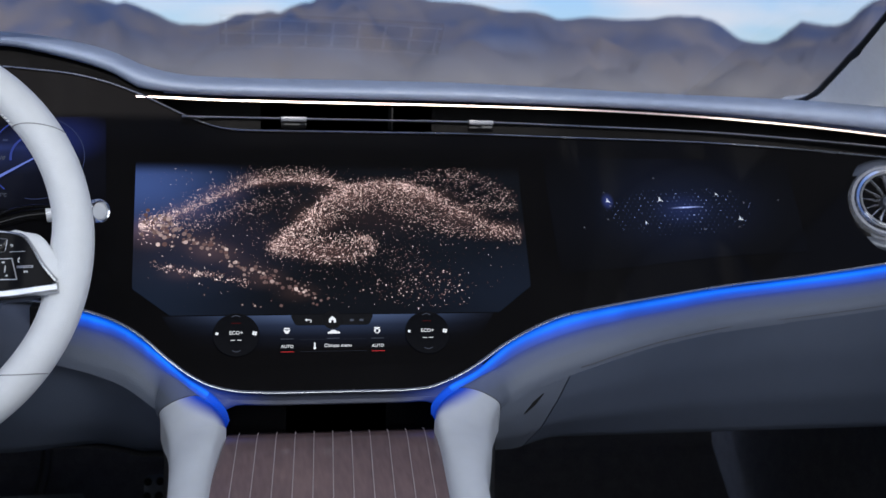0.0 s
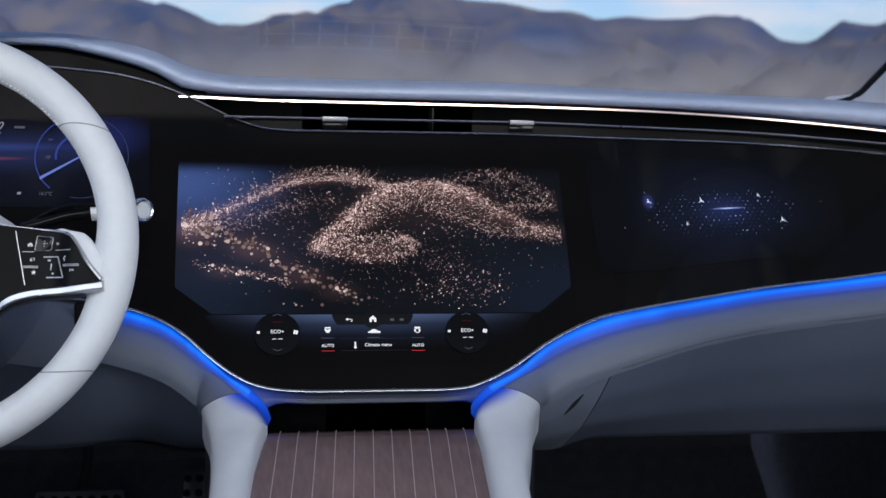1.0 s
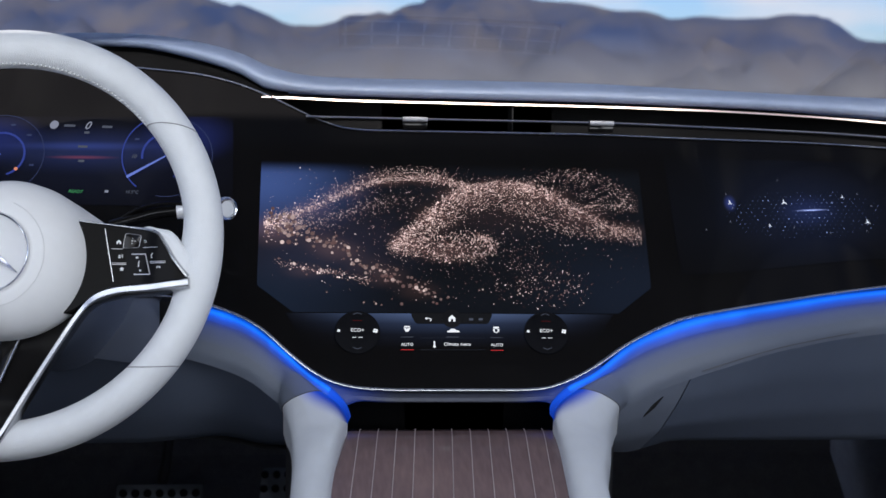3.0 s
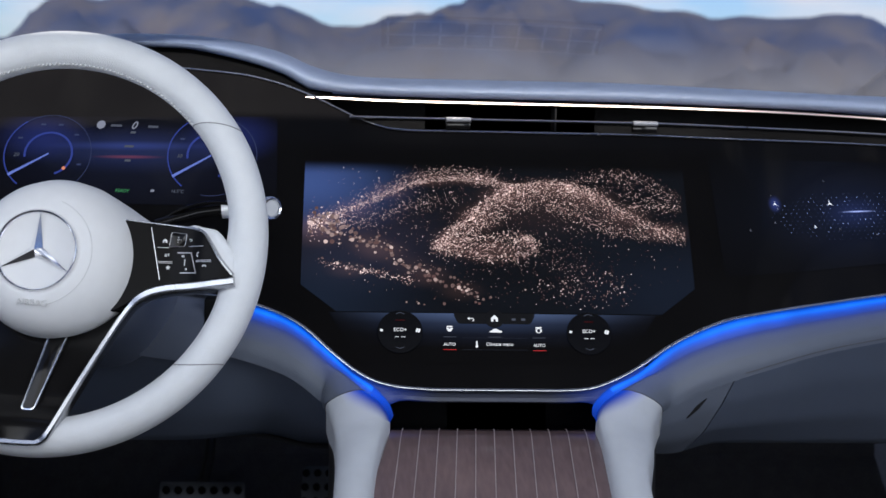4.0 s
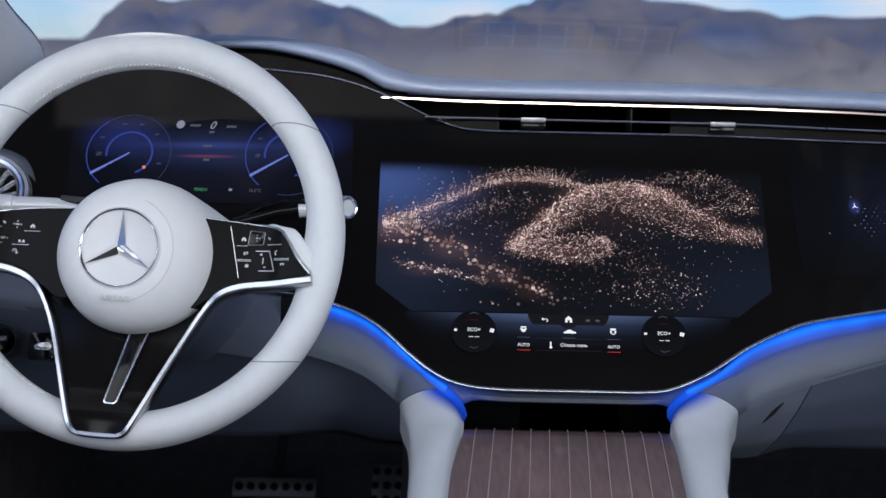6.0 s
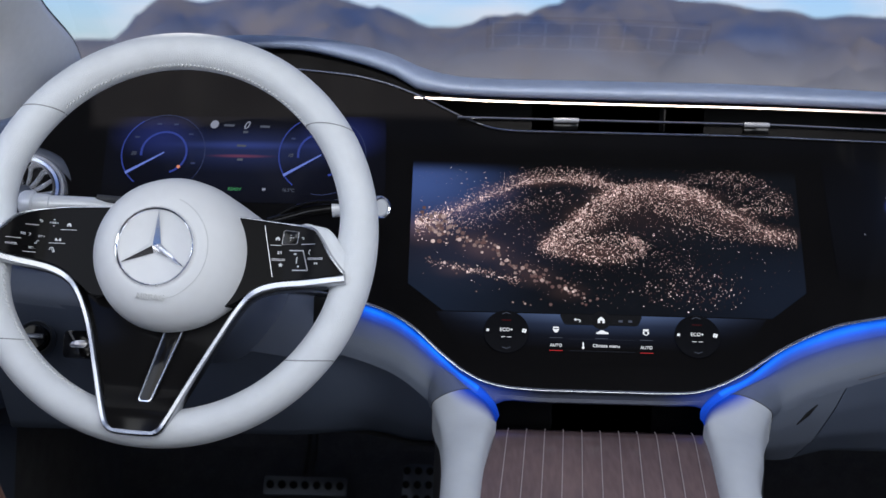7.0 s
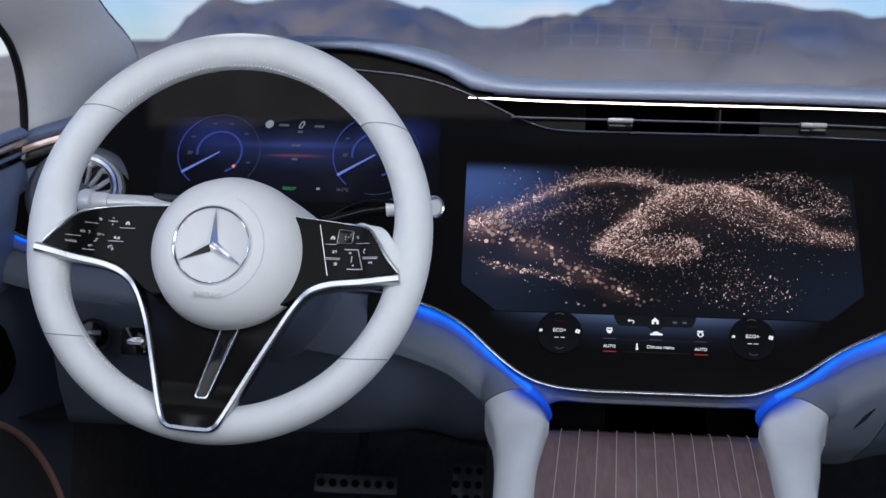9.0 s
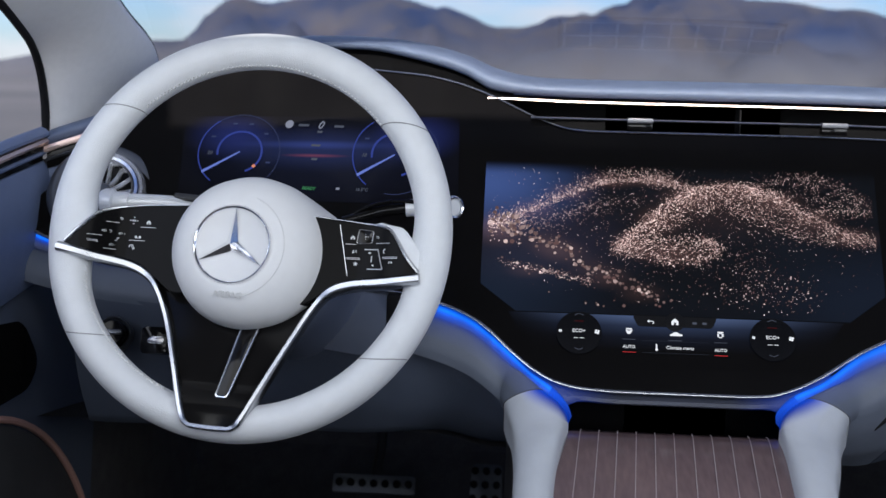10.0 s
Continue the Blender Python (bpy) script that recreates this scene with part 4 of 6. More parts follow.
def build_menu():
    lit_panel("climate_menu", [(-0.136, 0.985), (0.126, 0.985), (0.160, 1.0292), (-0.166, 1.0292)], MENU_PIC, 0.0007, 16, 6, label="dark blue climate menu bar along the display's foot")
    menu = DASH.children[-1]
    cx = -0.003
    # tab with home and back symbols
    bm = bmesh.new()
    plate(bm, rounded([(-0.041, 0.006), (-0.036, -0.005), (0.036, -0.005), (0.041, 0.006)], 0.003, 4), 0, 0.0004, m=at(cx, 1.0235, 0.003))
    part("tab", bm, DIAL, menu, "black tab")
    bm = bmesh.new()
    lathe(bm, [(0.0095, 0), (0.0095, 0.0004), (0.0085, 0.0006)], 28, at(cx, 1.0238, 0.0034))
    part("home_key", bm, DIAL, menu, "round dark home key")
    bm = bmesh.new()
    m = at(cx, 1.0238, 0.0042) @ Matrix.Scale(0.8, 4)
    plate(bm, [(-0.0042, -0.0040), (-0.0014, -0.0040), (-0.0014, -0.0008), (0.0014, -0.0008), (0.0014, -0.0040), (0.0042, -0.0040), (0.0042, 0.0006), (0.0, 0.0046), (-0.0042, 0.0006)], 0, 0.0002, m=m)
    part("home_symbol", bm, WHITE_INK, menu, "white house symbol")
    bm = bmesh.new()
    m = at(cx - 0.0235, 1.0232, 0.0038) @ Matrix.Scale(0.7, 4)
    plate(bm, [(-0.0045, 0.001), (-0.0018, 0.0034), (-0.0018, -0.0014)], 0, 0.0002, m=m)
    bar(bm, 0.0045, 0.0011, m @ pose(0.0004, 0.001, 0))
    ring(bm, 0.0018, 0.0011, m @ pose(0.0024, -0.0008, 0), -90, 90, 20)
    part("back_symbol", bm, WHITE_INK, menu, "white back arrow")
    for dx in (0.019, 0.0285):
        bm = bmesh.new()
        bar(bm, 0.004, 0.0022, at(cx + dx, 1.0232, 0.0038))
        part("dim_symbol", bm, DIM_INK, menu)
    # temperature dials
    for x, z in ((-0.096, 1.0128), (0.0905, 1.0128)):
        bm = bmesh.new()
        lathe(bm, [(0.0222, 0), (0.0220, 0.0002), (0.0, 0.0002)], 36, at(x, z - 0.001, 0.0027))
        dial = part("temperature_dial", bm, SOFT_DIAL, menu, "round dark temperature dial")
        letters("dial_letters", "ECO+", 0.0050, at(x, z + 0.0005), WHITE_INK, dial)
        for s in (1, -1):
            bm = bmesh.new()
            for q in (1, -1):
                sweep(bm, [at(x, z + s * 0.0145) @ Vector((q * 0.0042, 0, 0)), at(x, z + s * 0.0160) @ Vector((0, 0, 0))], oval(0.0004, 0.0003, 6))
            part("chevron", bm, DIM_INK, dial)
            bm = bmesh.new()
            bar(bm, 0.0042, 0.0005, at(x + s * 0.0030, z - 0.0058))
            part("dash_mark", bm, WHITE_INK, dial)
        bm = bmesh.new()
        bar(bm, 0.009, 0.0004, at(x, z + 0.0090))
        part("red_mark", bm, DIM_RED, dial)
        for dx, k in ((-0.0182, 0.55), (0.0176, 0.85)):
            bm = bmesh.new()
            for a in range(4):
                lathe(bm, [(0.0013 * k, 0), (0.0013 * k, 0.0002)], 10, at(x + dx, z) @ pose(0.0018 * k * math.cos(radians(90 * a + 30)), 0.0016 * k * math.sin(radians(90 * a + 30)), 0))
            part("fan_symbol", bm, WHITE_INK, dial, "small white fan symbol")
    # heating, car and demister symbols
    for x, z, word in ((-0.0475, 1.0008, "AUTO"), (0.0405, 1.0005, "AUTO")):
        letters("auto_letters", word, 0.0043, at(x, z), WHITE_INK, menu)
        bm = bmesh.new()
        bar(bm, 0.0128, 0.0005, at(x, z - 0.0046))
        part("red_underline", bm, RED_INK, menu)
        bm = bmesh.new()
        bar(bm, 0.0125, 0.0004, at(x, z + 0.0066))
        part("thin_line", bm, DIM_INK, menu)
        bm = bmesh.new()
        m = at(x, z + 0.0135) @ Matrix.Scale(0.85, 4)
        if x < 0:
            bar(bm, 0.0066, 0.0016, m @ pose(0, 0.0030, 0), 0.0004)
            plate(bm, [(-0.0040, 0.0014), (-0.0018, 0.0014), (0, 0.0004), (0.0018, 0.0014), (0.0040, 0.0014), (0.0016, -0.0030), (-0.0016, -0.0030)], 0, 0.0003, m=m)
        else:
            bar(bm, 0.0068, 0.0016, m @ pose(0, 0.0030, 0), 0.0004)
            ring(bm, 0.0026, 0.0010, m @ pose(0, -0.0006, 0), 0, 360, 16)
            bar(bm, 0.0018, 0.0032, m @ pose(-0.0026, -0.0004, 0))
            bar(bm, 0.0018, 0.0032, m @ pose(0.0026, -0.0004, 0))
        part("climate_symbol", bm, WHITE_INK, menu, "small white climate symbol")
    bm = bmesh.new()
    plate(bm, rounded([(-0.0072, -0.0016), (0.0072, -0.0016), (0.0070, 0.0004), (0.0036, 0.0010), (0.0016, 0.0028), (-0.0024, 0.0028), (-0.0050, 0.0006), (-0.0072, 0.0000)], 0.0008, 2), 0, 0.0003, m=at(cx + 0.001, 1.0128) @ Matrix.Scale(0.85, 4))
    part("car_symbol", bm, WHITE_INK, menu, "small white car symbol")
    bm = bmesh.new()
    bar(bm, 0.0125, 0.0004, at(cx, 1.0075))
    part("thin_line", bm, DIM_INK, menu)
    for z in (1.0066, 0.9963):
        bm = bmesh.new()
        bar(bm, 0.0640, 0.0003, at(cx, z))
        part("faint_line", bm, FAINT_INK, menu)
    for x, w in ((-0.0006, 0.0017), (0.0016, 0.0014)):
        bm = bmesh.new()
        plate(bm, [(-w / 2, 0), (w / 2, 0), (w / 2 - 0.0004, 0.0010), (-w / 2 + 0.0005, 0.0010)], 0, 0.0002, m=at(cx + x, 1.0133, 0.0034))
        part("car_window", bm, SOFT_DIAL, menu)
    letters("menu_letters", "Climate menu", 0.0047, at(cx + 0.0045, 1.0012), WHITE_INK, menu)
    bm = bmesh.new()
    lathe(bm, [(0.0013, 0), (0.0013, 0.0003)], 12, at(cx - 0.0180, 0.9992))
    bar(bm, 0.0014, 0.0045, at(cx - 0.0180, 1.0020), 0.0004)
    part("seat_symbol", bm, WHITE_INK, menu)


build_menu()


# instrument display
def build_cluster():
    lit_panel("instrument_display", [(-0.535, 1.118), (-0.222, 1.128), (-0.226, 1.216), (-0.540, 1.208)], CLUSTER_PIC, 0.0010, 80, 16, label="lit blue instrument display with two round gauges")
    panel = DASH.children[-1]
    for x, z, words in ((-0.472, 1.170, "20"), (-0.292, 1.174, "10")):
        for name, r, w, a0, a1, material, label in (("gauge_rim", 0.047, 0.0014, 125, 232, GAUGE_BLUE, "thin blue gauge rim"), ("gauge_rim", 0.047, 0.0007, -100, 125, GAUGE_DIM, "faint gauge rim"), ("inner_ring", 0.0255, 0.0024, -70, 190, GAUGE_BLUE, "blue inner gauge ring")):
            bm = bmesh.new()
            sheet(bm, [[on_glass(x + k * math.cos(radians(a)), z + 0.85 * k * math.sin(radians(a)), 0.0030).translation for a in steps(a0, a1, 40)] for k in (r - w / 2, r + w / 2)])
            part(name, bm, material, panel, label)
        bm, rows = bmesh.new(), []
        for k in range(9):
            u = k / 8
            w = 0.0006 + 0.0007 * u
            px, pz = x - 0.040 * u, z - 0.0225 * u
            rows.append([on_glass(px + 0.5 * w, pz - w, 0.0033).translation, on_glass(px - 0.5 * w, pz + w, 0.0033).translation])
        sheet(bm, rows)
        part("needle", bm, GAUGE_BRIGHT, panel, "pale blue gauge needle")
        letters("gauge_figures", words, 0.0060, at(x - 0.034, z - 0.002, 0.0034), DIM_INK, panel, lean=0.2)
        for a in (40, 75, 105, 150, -20):
            bm = bmesh.new()
            bar(bm, 0.0050, 0.0020, at(x + 0.037 * math.cos(radians(a)), z + 0.031 * math.sin(radians(a)), 0.0032))
            part("gauge_mark", bm, GAUGE_DIM, panel)
        bm = bmesh.new()
        lathe(bm, [(0.0020, 0), (0.0020, 0.0003)], 14, at(x + 0.0185, z - 0.0150, 0.0036))
        part("warm_dot", bm, GAUGE_WARM, panel)
    letters("speed_figure", "0", 0.0135, at(-0.380, 1.2015, 0.003), DIM_WHITE, panel, lean=0.25)
    bm = bmesh.new()
    lathe(bm, [(0.0050, 0), (0.0050, 0.0003)], 20, at(-0.4175, 1.2015, 0.003))
    part("round_sign", bm, DIM_WHITE, panel, "small pale round sign")
    for x, z, w, material in ((-0.400, 1.201, 0.013, "d"), (-0.358, 1.201, 0.012, "d"), (-0.380, 1.1945, 0.006, "d"), (-0.383, 1.180, 0.011, "d"), (-0.383, 1.1655, 0.007, "d"), (-0.352, 1.1365, 0.004, "b")):
        bm = bmesh.new()
        bar(bm, w, 0.0026, at(x, z, 0.003))
        part("small_writing", bm, DIM_INK if material == "d" else DIM_WHITE, panel)
    letters("ready_letters", "READY", 0.0052, at(-0.3855, 1.1350, 0.003), GREEN_INK, panel)
    letters("temperature_figures", "16.5°C", 0.0052, at(-0.325, 1.1370, 0.003), DIM_INK, panel)


GAUGE_DIM = glow("faint_gauge_marks", (0.15, 0.20, 0.5), 0.15)
GAUGE_WARM = glow("warm_gauge_dot", (1.0, 0.35, 0.2), 0.5)
DIM_WHITE = glow("dim_white_signs", (0.6, 0.65, 0.85), 0.26)
build_cluster()


# passenger display: a lattice of points that thins out, and a few three-armed stars
def build_passenger():
    lit_panel("passenger_display", [(0.235, 1.066), (0.545, 1.078), (0.540, 1.176), (0.230, 1.182)], PASSENGER_PIC, 0.0006, 80, 16, label="dark display with a lattice of small blue stars")
    panel = DASH.children[-1]
    rnd = random.Random(3)
    spots = []
    cx, cz = 0.392, 1.1215
    for i in range(-30, 31):
        for j in range(-8, 9):
            x = cx + (i + 0.5 * (j % 2)) * 0.0066
            z = cz + j * 0.0038
            d = ((x - cx) / 0.098) ** 2 + ((z - cz) / 0.0245) ** 2
            if d < 1.1 and rnd.random() > 0.02 + 0.25 * d:
                spots.append((on_glass(x, z, 0.003), 0.00055 * (1.15 - 0.45 * d) * (0.8 + 0.4 * rnd.random()), 5))
    discs("lattice_points", spots, STARS, panel, "fine lattice of faint blue points")
    for x, z, r in ((0.2980, 1.1350, 0.0034), (0.3655, 1.1345, 0.0040), (0.4685, 1.1125, 0.0036), (0.4430, 1.1388, 0.0024), (0.3430, 1.1115, 0.0024), (0.3005, 1.1300, 0.0014), (0.2955, 1.1165, 0.0014), (0.2665, 1.1090, 0.0014), (0.4765, 1.1295, 0.0014), (0.5190, 1.1325, 0.0012), (0.4195, 1.1020, 0.0014), (0.3615, 1.1575, 0.0011), (0.2945, 1.1440, 0.0010), (0.3735, 1.1085, 0.0011), (0.4655, 1.1035, 0.0011), (0.4620, 1.1420, 0.0011)):
        bm = bmesh.new()
        pts = []
        for k in range(6):
            a = radians(90 + 60 * k)
            q = r * 1.1 if k % 2 == 0 else r * 0.16
            pts.append((q * math.cos(a), q * math.sin(a)))
        plate(bm, pts, 0, 0.0003, m=on_glass(x, z, 0.003))
        part("star", bm, STAR_WHITE if r > 0.002 else DIM_WHITE, panel, "small white three-armed star", smooth=False)


build_passenger()


# ---- air outlet slot between dash pad and glass ----
def build_slot():
    slot = thing("air_outlet_slot", None, "long black air outlet slot with a thin silver vane", "air vent")
    bm, rows = bmesh.new(), []
    for x in steps(-0.195, 0.76, 90):
        zt, zg = TRIM_Z(x), GLASS_TOP(x)
        y = glass_y(x, zg)
        rows.append([(x, glass_y(x, zt) + 0.004, zt), (x, y + 0.07, zt + 0.004), (x, y + 0.07, zg - 0.006), (x, y + 0.006, zg - 0.001)])
    sheet(bm, rows)
    bmesh.ops.solidify(bm, geom=bm.faces[:], thickness=0.002)
    part("channel", bm, DIAL, slot, "matt black channel")
    bm, rows = bmesh.new(), []
    for x in steps(-0.197, 0.76, 90):
        z = TRIM_Z(x)
        y = glass_y(x, z) - 0.001
        k = (0.55 + 0.45 * ss((x + 0.197) / 0.03)) * 0.38
        rows.append([(x, y + 0.006, z + 0.0030 * k), (x, y - 0.0012, z + 0.0029 * k), (x, y - 0.0018, z + 0.0025 * k), (x, y - 0.00204, z - 0.0020 * k), (x, y - 0.0012, z - 0.0027 * k), (x, y + 0.006, z - 0.0028 * k)])
    vs = sheet(bm, rows, close_cols=True)
    part("bright_strip", bm, STRIP, slot, "bright rose-gold metal strip", angle=35)
    bm = bmesh.new()
    zv = curve([(-0.148, 1.2182), (-0.035, 1.2178), (0.165, 1.2175), (0.277, 1.2150), (0.45, 1.2090), (0.60, 1.2000), (0.70, 1.1925), (0.76, 1.187)])
    sweep(bm, [(x, glass_y(x, zv(x)) - 0.007, zv(x)) for x in steps(-0.150, 0.275, 40)], oval(0.004, 0.0013, 10))
    part("vane", bm, SATIN, slot, "thin silver vane")
    bm = bmesh.new()
    sweep(bm, [(x, glass_y(x, zv(x)) - 0.007, zv(x)) for x in steps(0.2765, 0.75, 40)], oval(0.004, 0.0013, 10))
    part("vane", bm, SATIN, slot, "thin silver vane")
    for x in (-0.0355, 0.1645):
        bm = bmesh.new()
        box(bm, (0.027, 0.010, 0.0052), pose(x, glass_y(x, zv(x)) - 0.010, zv(x) - 0.0002), bevel=0.0012)
        tab = part("slider", bm, SLIDER_METAL, slot, "small satin slider on the vane")
        bm = bmesh.new()
        box(bm, (0.026, 0.010, 0.0075), pose(x, glass_y(x, zv(x)) - 0.007, zv(x) - 0.0066), bevel=0.001)
        part("slider_foot", bm, PIANO, tab, "gloss black foot of the slider")
    for x in (0.071,):
        bm = bmesh.new()
        box(bm, (0.0016, 0.03, 0.024), pose(x, glass_y(x, 1.218) + 0.022, 1.219))
        part("fin", bm, DIAL, slot, smooth=False)


SILVER_PAINT = mat("bright_silver_paint", (0.78, 0.79, 0.80), 0.3, metal=0.15, vary=0.03, scale=90)
STRIP = mat("bright_rose_metal", (0.84, 0.66, 0.60), 0.45, metal=1.0, vary=0.04, scale=120)
build_slot()


# ---- round turbine outlets at both ends ----
def build_turbine(m, label):
    vent = thing("turbine_vent", m, label, "air vent", "round turbine outlets")
    bm = bmesh.new()
    lathe(bm, [(0.0375, -0.004), (0.0465, -0.004), (0.0478, 0.004), (0.0470, 0.012), (0.0440, 0.0165), (0.0405, 0.0165), (0.0385, 0.011), (0.0375, -0.004)], 64, caps=False)
    part("outer_ring", bm, VENT_SILVER, vent, "broad satin silver ring", angle=50)
    bm = bmesh.new()
    lathe(bm, [(0.0475, -0.008), (0.0580, -0.005), (0.0605, 0.001), (0.0585, 0.006), (0.0520, 0.0085), (0.0475, 0.0065)], 56, caps=False)
    part("collar", bm, SATIN_DARK, vent, "dark collar round the ring", angle=60)
    bm = bmesh.new()
    rows = []
    for r, h in ((0.0352, 0.0105), (0.0385, 0.0135), (0.0402, 0.0175), (0.0385, 0.0195), (0.0355, 0.0185)):
        rows.append([(r * math.cos(2 * math.pi * j / 144) * (1 + (0.012 if j % 2 and r > 0.037 else 0)), r * math.sin(2 * math.pi * j / 144) * (1 + (0.012 if j % 2 and r > 0.037 else 0)), h) for j in range(144)])
    sheet(bm, rows, close_cols=True, close_rows=True)
    part("knurled_ring", bm, CHROME, vent, "knurled chrome turning ring", angle=25)
    bm = bmesh.new()
    lathe(bm, [(0.0355, 0.016), (0.0345, 0.0195), (0.0325, 0.0195), (0.0318, 0.012), (0.0318, -0.02)], 64, caps=False)
    part("inner_ring", bm, POLISHED, vent, "polished inner ring", angle=50)
    bm = bmesh.new()
    lathe(bm, [(0.0, -0.022), (0.034, -0.022), (0.034, -0.018), (0.0, -0.018)], 40)
    part("duct", bm, BLACK, vent, "dark air duct")
    for k in range(14):
        bm, rows = bmesh.new(), []
        for i in range(7):
            r = 0.007 + 0.0248 * i / 6
            a = radians(360 / 14 * k + 9 * (i / 6) ** 1.3)
            w = radians(10 - 5 * i / 6)
            rows.append([(r * math.cos(a - w), r * math.sin(a - w), 0.002), (r * math.cos(a), r * math.sin(a), 0.0085), (r * math.cos(a + w * 0.35), r * math.sin(a + w * 0.35), 0.009), (r * math.cos(a + w * 0.2), r * math.sin(a + w * 0.2), 0.001)])
        sheet(bm, rows, close_cols=True)
        part("blade", bm, VENT_SILVER, vent, "curved silver blade", angle=50)
    bm = bmesh.new()
    lathe(bm, [(0.0095, -0.01), (0.0095, 0.009), (0.0075, 0.0125), (0.0, 0.014)], 28)
    part("hub", bm, SATIN_DARK, vent, "dark satin hub")
    return vent


build_turbine(on_glass(0.656, 1.128, 0.0) @ pose(0, 0, 0, 0, -14, 0), "round silver turbine air vent at the passenger's end")
build_turbine(on_glass(-0.619, 1.122, 0.0) @ pose(0, 0, 0, 0, 10, 0), "round silver turbine air vent behind the wheel")


# ---- lower dash: padded roll, knee panels and glove box ----
def lower_point(x, s):
    """A point of the lower dash: s from 0 under the light strip to 1 at its lower edge."""
    z0 = LED_LOW(x)
    y0 = glass_y(x, GLASS_LOW(x)) - 0.003
    seam = -0.030 - 0.009 * ss((0.36 - abs(x)) / 0.14)
    end = 1.25 - 0.3016 * (y0 + 0.030) - z0 - 0.012 * ss((0.24 - abs(x)) / 0.06)
    prof = [(0.0, 0.003, 0.002), (0.10, -0.010, -0.004), (0.22, -0.020, seam * 0.42), (0.34, -0.025, seam * 0.75), (0.44, -0.025, seam), (0.60, -0.018, seam + (end - seam) * 0.3), (0.80, 0.000, seam + (end - seam) * 0.68), (1.0, 0.030, end)]
    for a, b in zip(prof, prof[1:]):
        if s <= b[0]:
            t = (s - a[0]) / (b[0] - a[0])
            return Vector((x, y0 + a[1] + (b[1] - a[1]) * t, z0 + a[2] + (b[2] - a[2]) * t))
    return Vector((x, y0 + prof[-1][1], z0 + prof[-1][2]))


def smooth_row(x, s0, s1, n):
    raw = [lower_point(x, s0 + (s1 - s0) * i / n) for i in range(n + 1)]
    for _ in range(2):
        raw = [raw[0]] + [(raw[i - 1] + raw[i] * 2 + raw[i + 1]) / 4 for i in range(1, n)] + [raw[-1]]
    return raw


def knee_back(x):
    """How far the knee panel lies behind the roll, near the console."""
    return 0.030 * ss((x + 0.33) / 0.13)


def padded(name, parent, xs, s0, s1, material, label, n=14, tuck=0.012, back=None):
    """A padded panel over part of the lower dash, its edges turned in."""
    bm, rows = bmesh.new(), []
    for x in xs:
        d = Vector((0, back(x) if back else 0.0, 0))
        r = [q + d for q in smooth_row(x, s0, s1, n)]
        rows.append([r[0] + Vector((0, tuck, 0.0005))] + r + [r[-1] + Vector((0, tuck, -0.0005)), r[-1] + Vector((0, tuck + 0.03, 0)), r[0] + Vector((0, tuck + 0.03, 0))])
    vs = sheet(bm, rows, close_cols=True)
    bm.faces.new(vs[0])
    bm.faces.new(vs[-1][::-1])
    return part(name, bm, material, parent, label, angle=60)


# guide lines of the two shoulders, from the dash roll round into the console's horns:
# inner edge, crest, outer edge, and the upper edge of the light strip beside them
SHOULDER = {
    1: ([(0.1389, 1.122, 0.9725), (0.112, 1.114, 0.9590), (0.0945, 1.098, 0.9529), (0.0862, 1.075, 0.9451), (0.0838, 1.03, 0.9256), (0.0788, 0.97, 0.9088), (0.065, 0.80, 0.876), (0.049, 0.60, 0.838)],
        [(0.1533, 1.112, 0.9693), (0.1344, 1.093, 0.9668), (0.1180, 1.073, 0.9600), (0.1083, 1.050, 0.9503), (0.1045, 1.015, 0.9430), (0.0960, 0.96, 0.9320), (0.084, 0.80, 0.900), (0.069, 0.60, 0.862)],
        [(0.1648, 1.120, 0.9437), (0.1585, 1.118, 0.9386), (0.1506, 1.100, 0.9336), (0.1422, 1.075, 0.9293), (0.1315, 1.03, 0.9180), (0.1165, 0.97, 0.9050), (0.103, 0.80, 0.868), (0.088, 0.60, 0.830)],
        [(0.1365, 1.131, 0.9785), (0.1067, 1.122, 0.9656), (0.0894, 1.106, 0.954), (0.0842, 1.085, 0.9487)]),
    -1: ([(-0.1473, 1.122, 0.9740), (-0.1254, 1.114, 0.9575), (-0.1113, 1.098, 0.9519), (-0.1056, 1.075, 0.9432), (-0.1126, 1.03, 0.9300), (-0.1184, 0.97, 0.9074), (-0.126, 0.80, 0.878), (-0.137, 0.60, 0.840)],
         [(-0.1619, 1.112, 0.9712), (-0.1496, 1.093, 0.9658), (-0.1397, 1.073, 0.9594), (-0.1351, 1.050, 0.9500), (-0.1345, 1.015, 0.9440), (-0.1365, 0.96, 0.9320), (-0.142, 0.80, 0.902), (-0.155, 0.60, 0.864)],
         [(-0.1695, 1.120, 0.9453), (-0.1661, 1.118, 0.9398), (-0.1627, 1.100, 0.9355), (-0.1572, 1.075, 0.9308), (-0.1545, 1.03, 0.9200), (-0.1545, 0.97, 0.9050), (-0.158, 0.80, 0.870), (-0.172, 0.60, 0.832)],
         [(-0.1431, 1.131, 0.9780), (-0.1206, 1.122, 0.9653), (-0.107, 1.106, 0.9542), (-0.1024, 1.085, 0.9474)]),
}
ROLL_X = {1: (0.80, 0.70, 0.60, 0.50, 0.42, 0.35, 0.29, 0.24, 0.20, 0.172), -1: (-0.72, -0.62, -0.52, -0.44, -0.37, -0.31, -0.265, -0.23, -0.20, -0.172)}


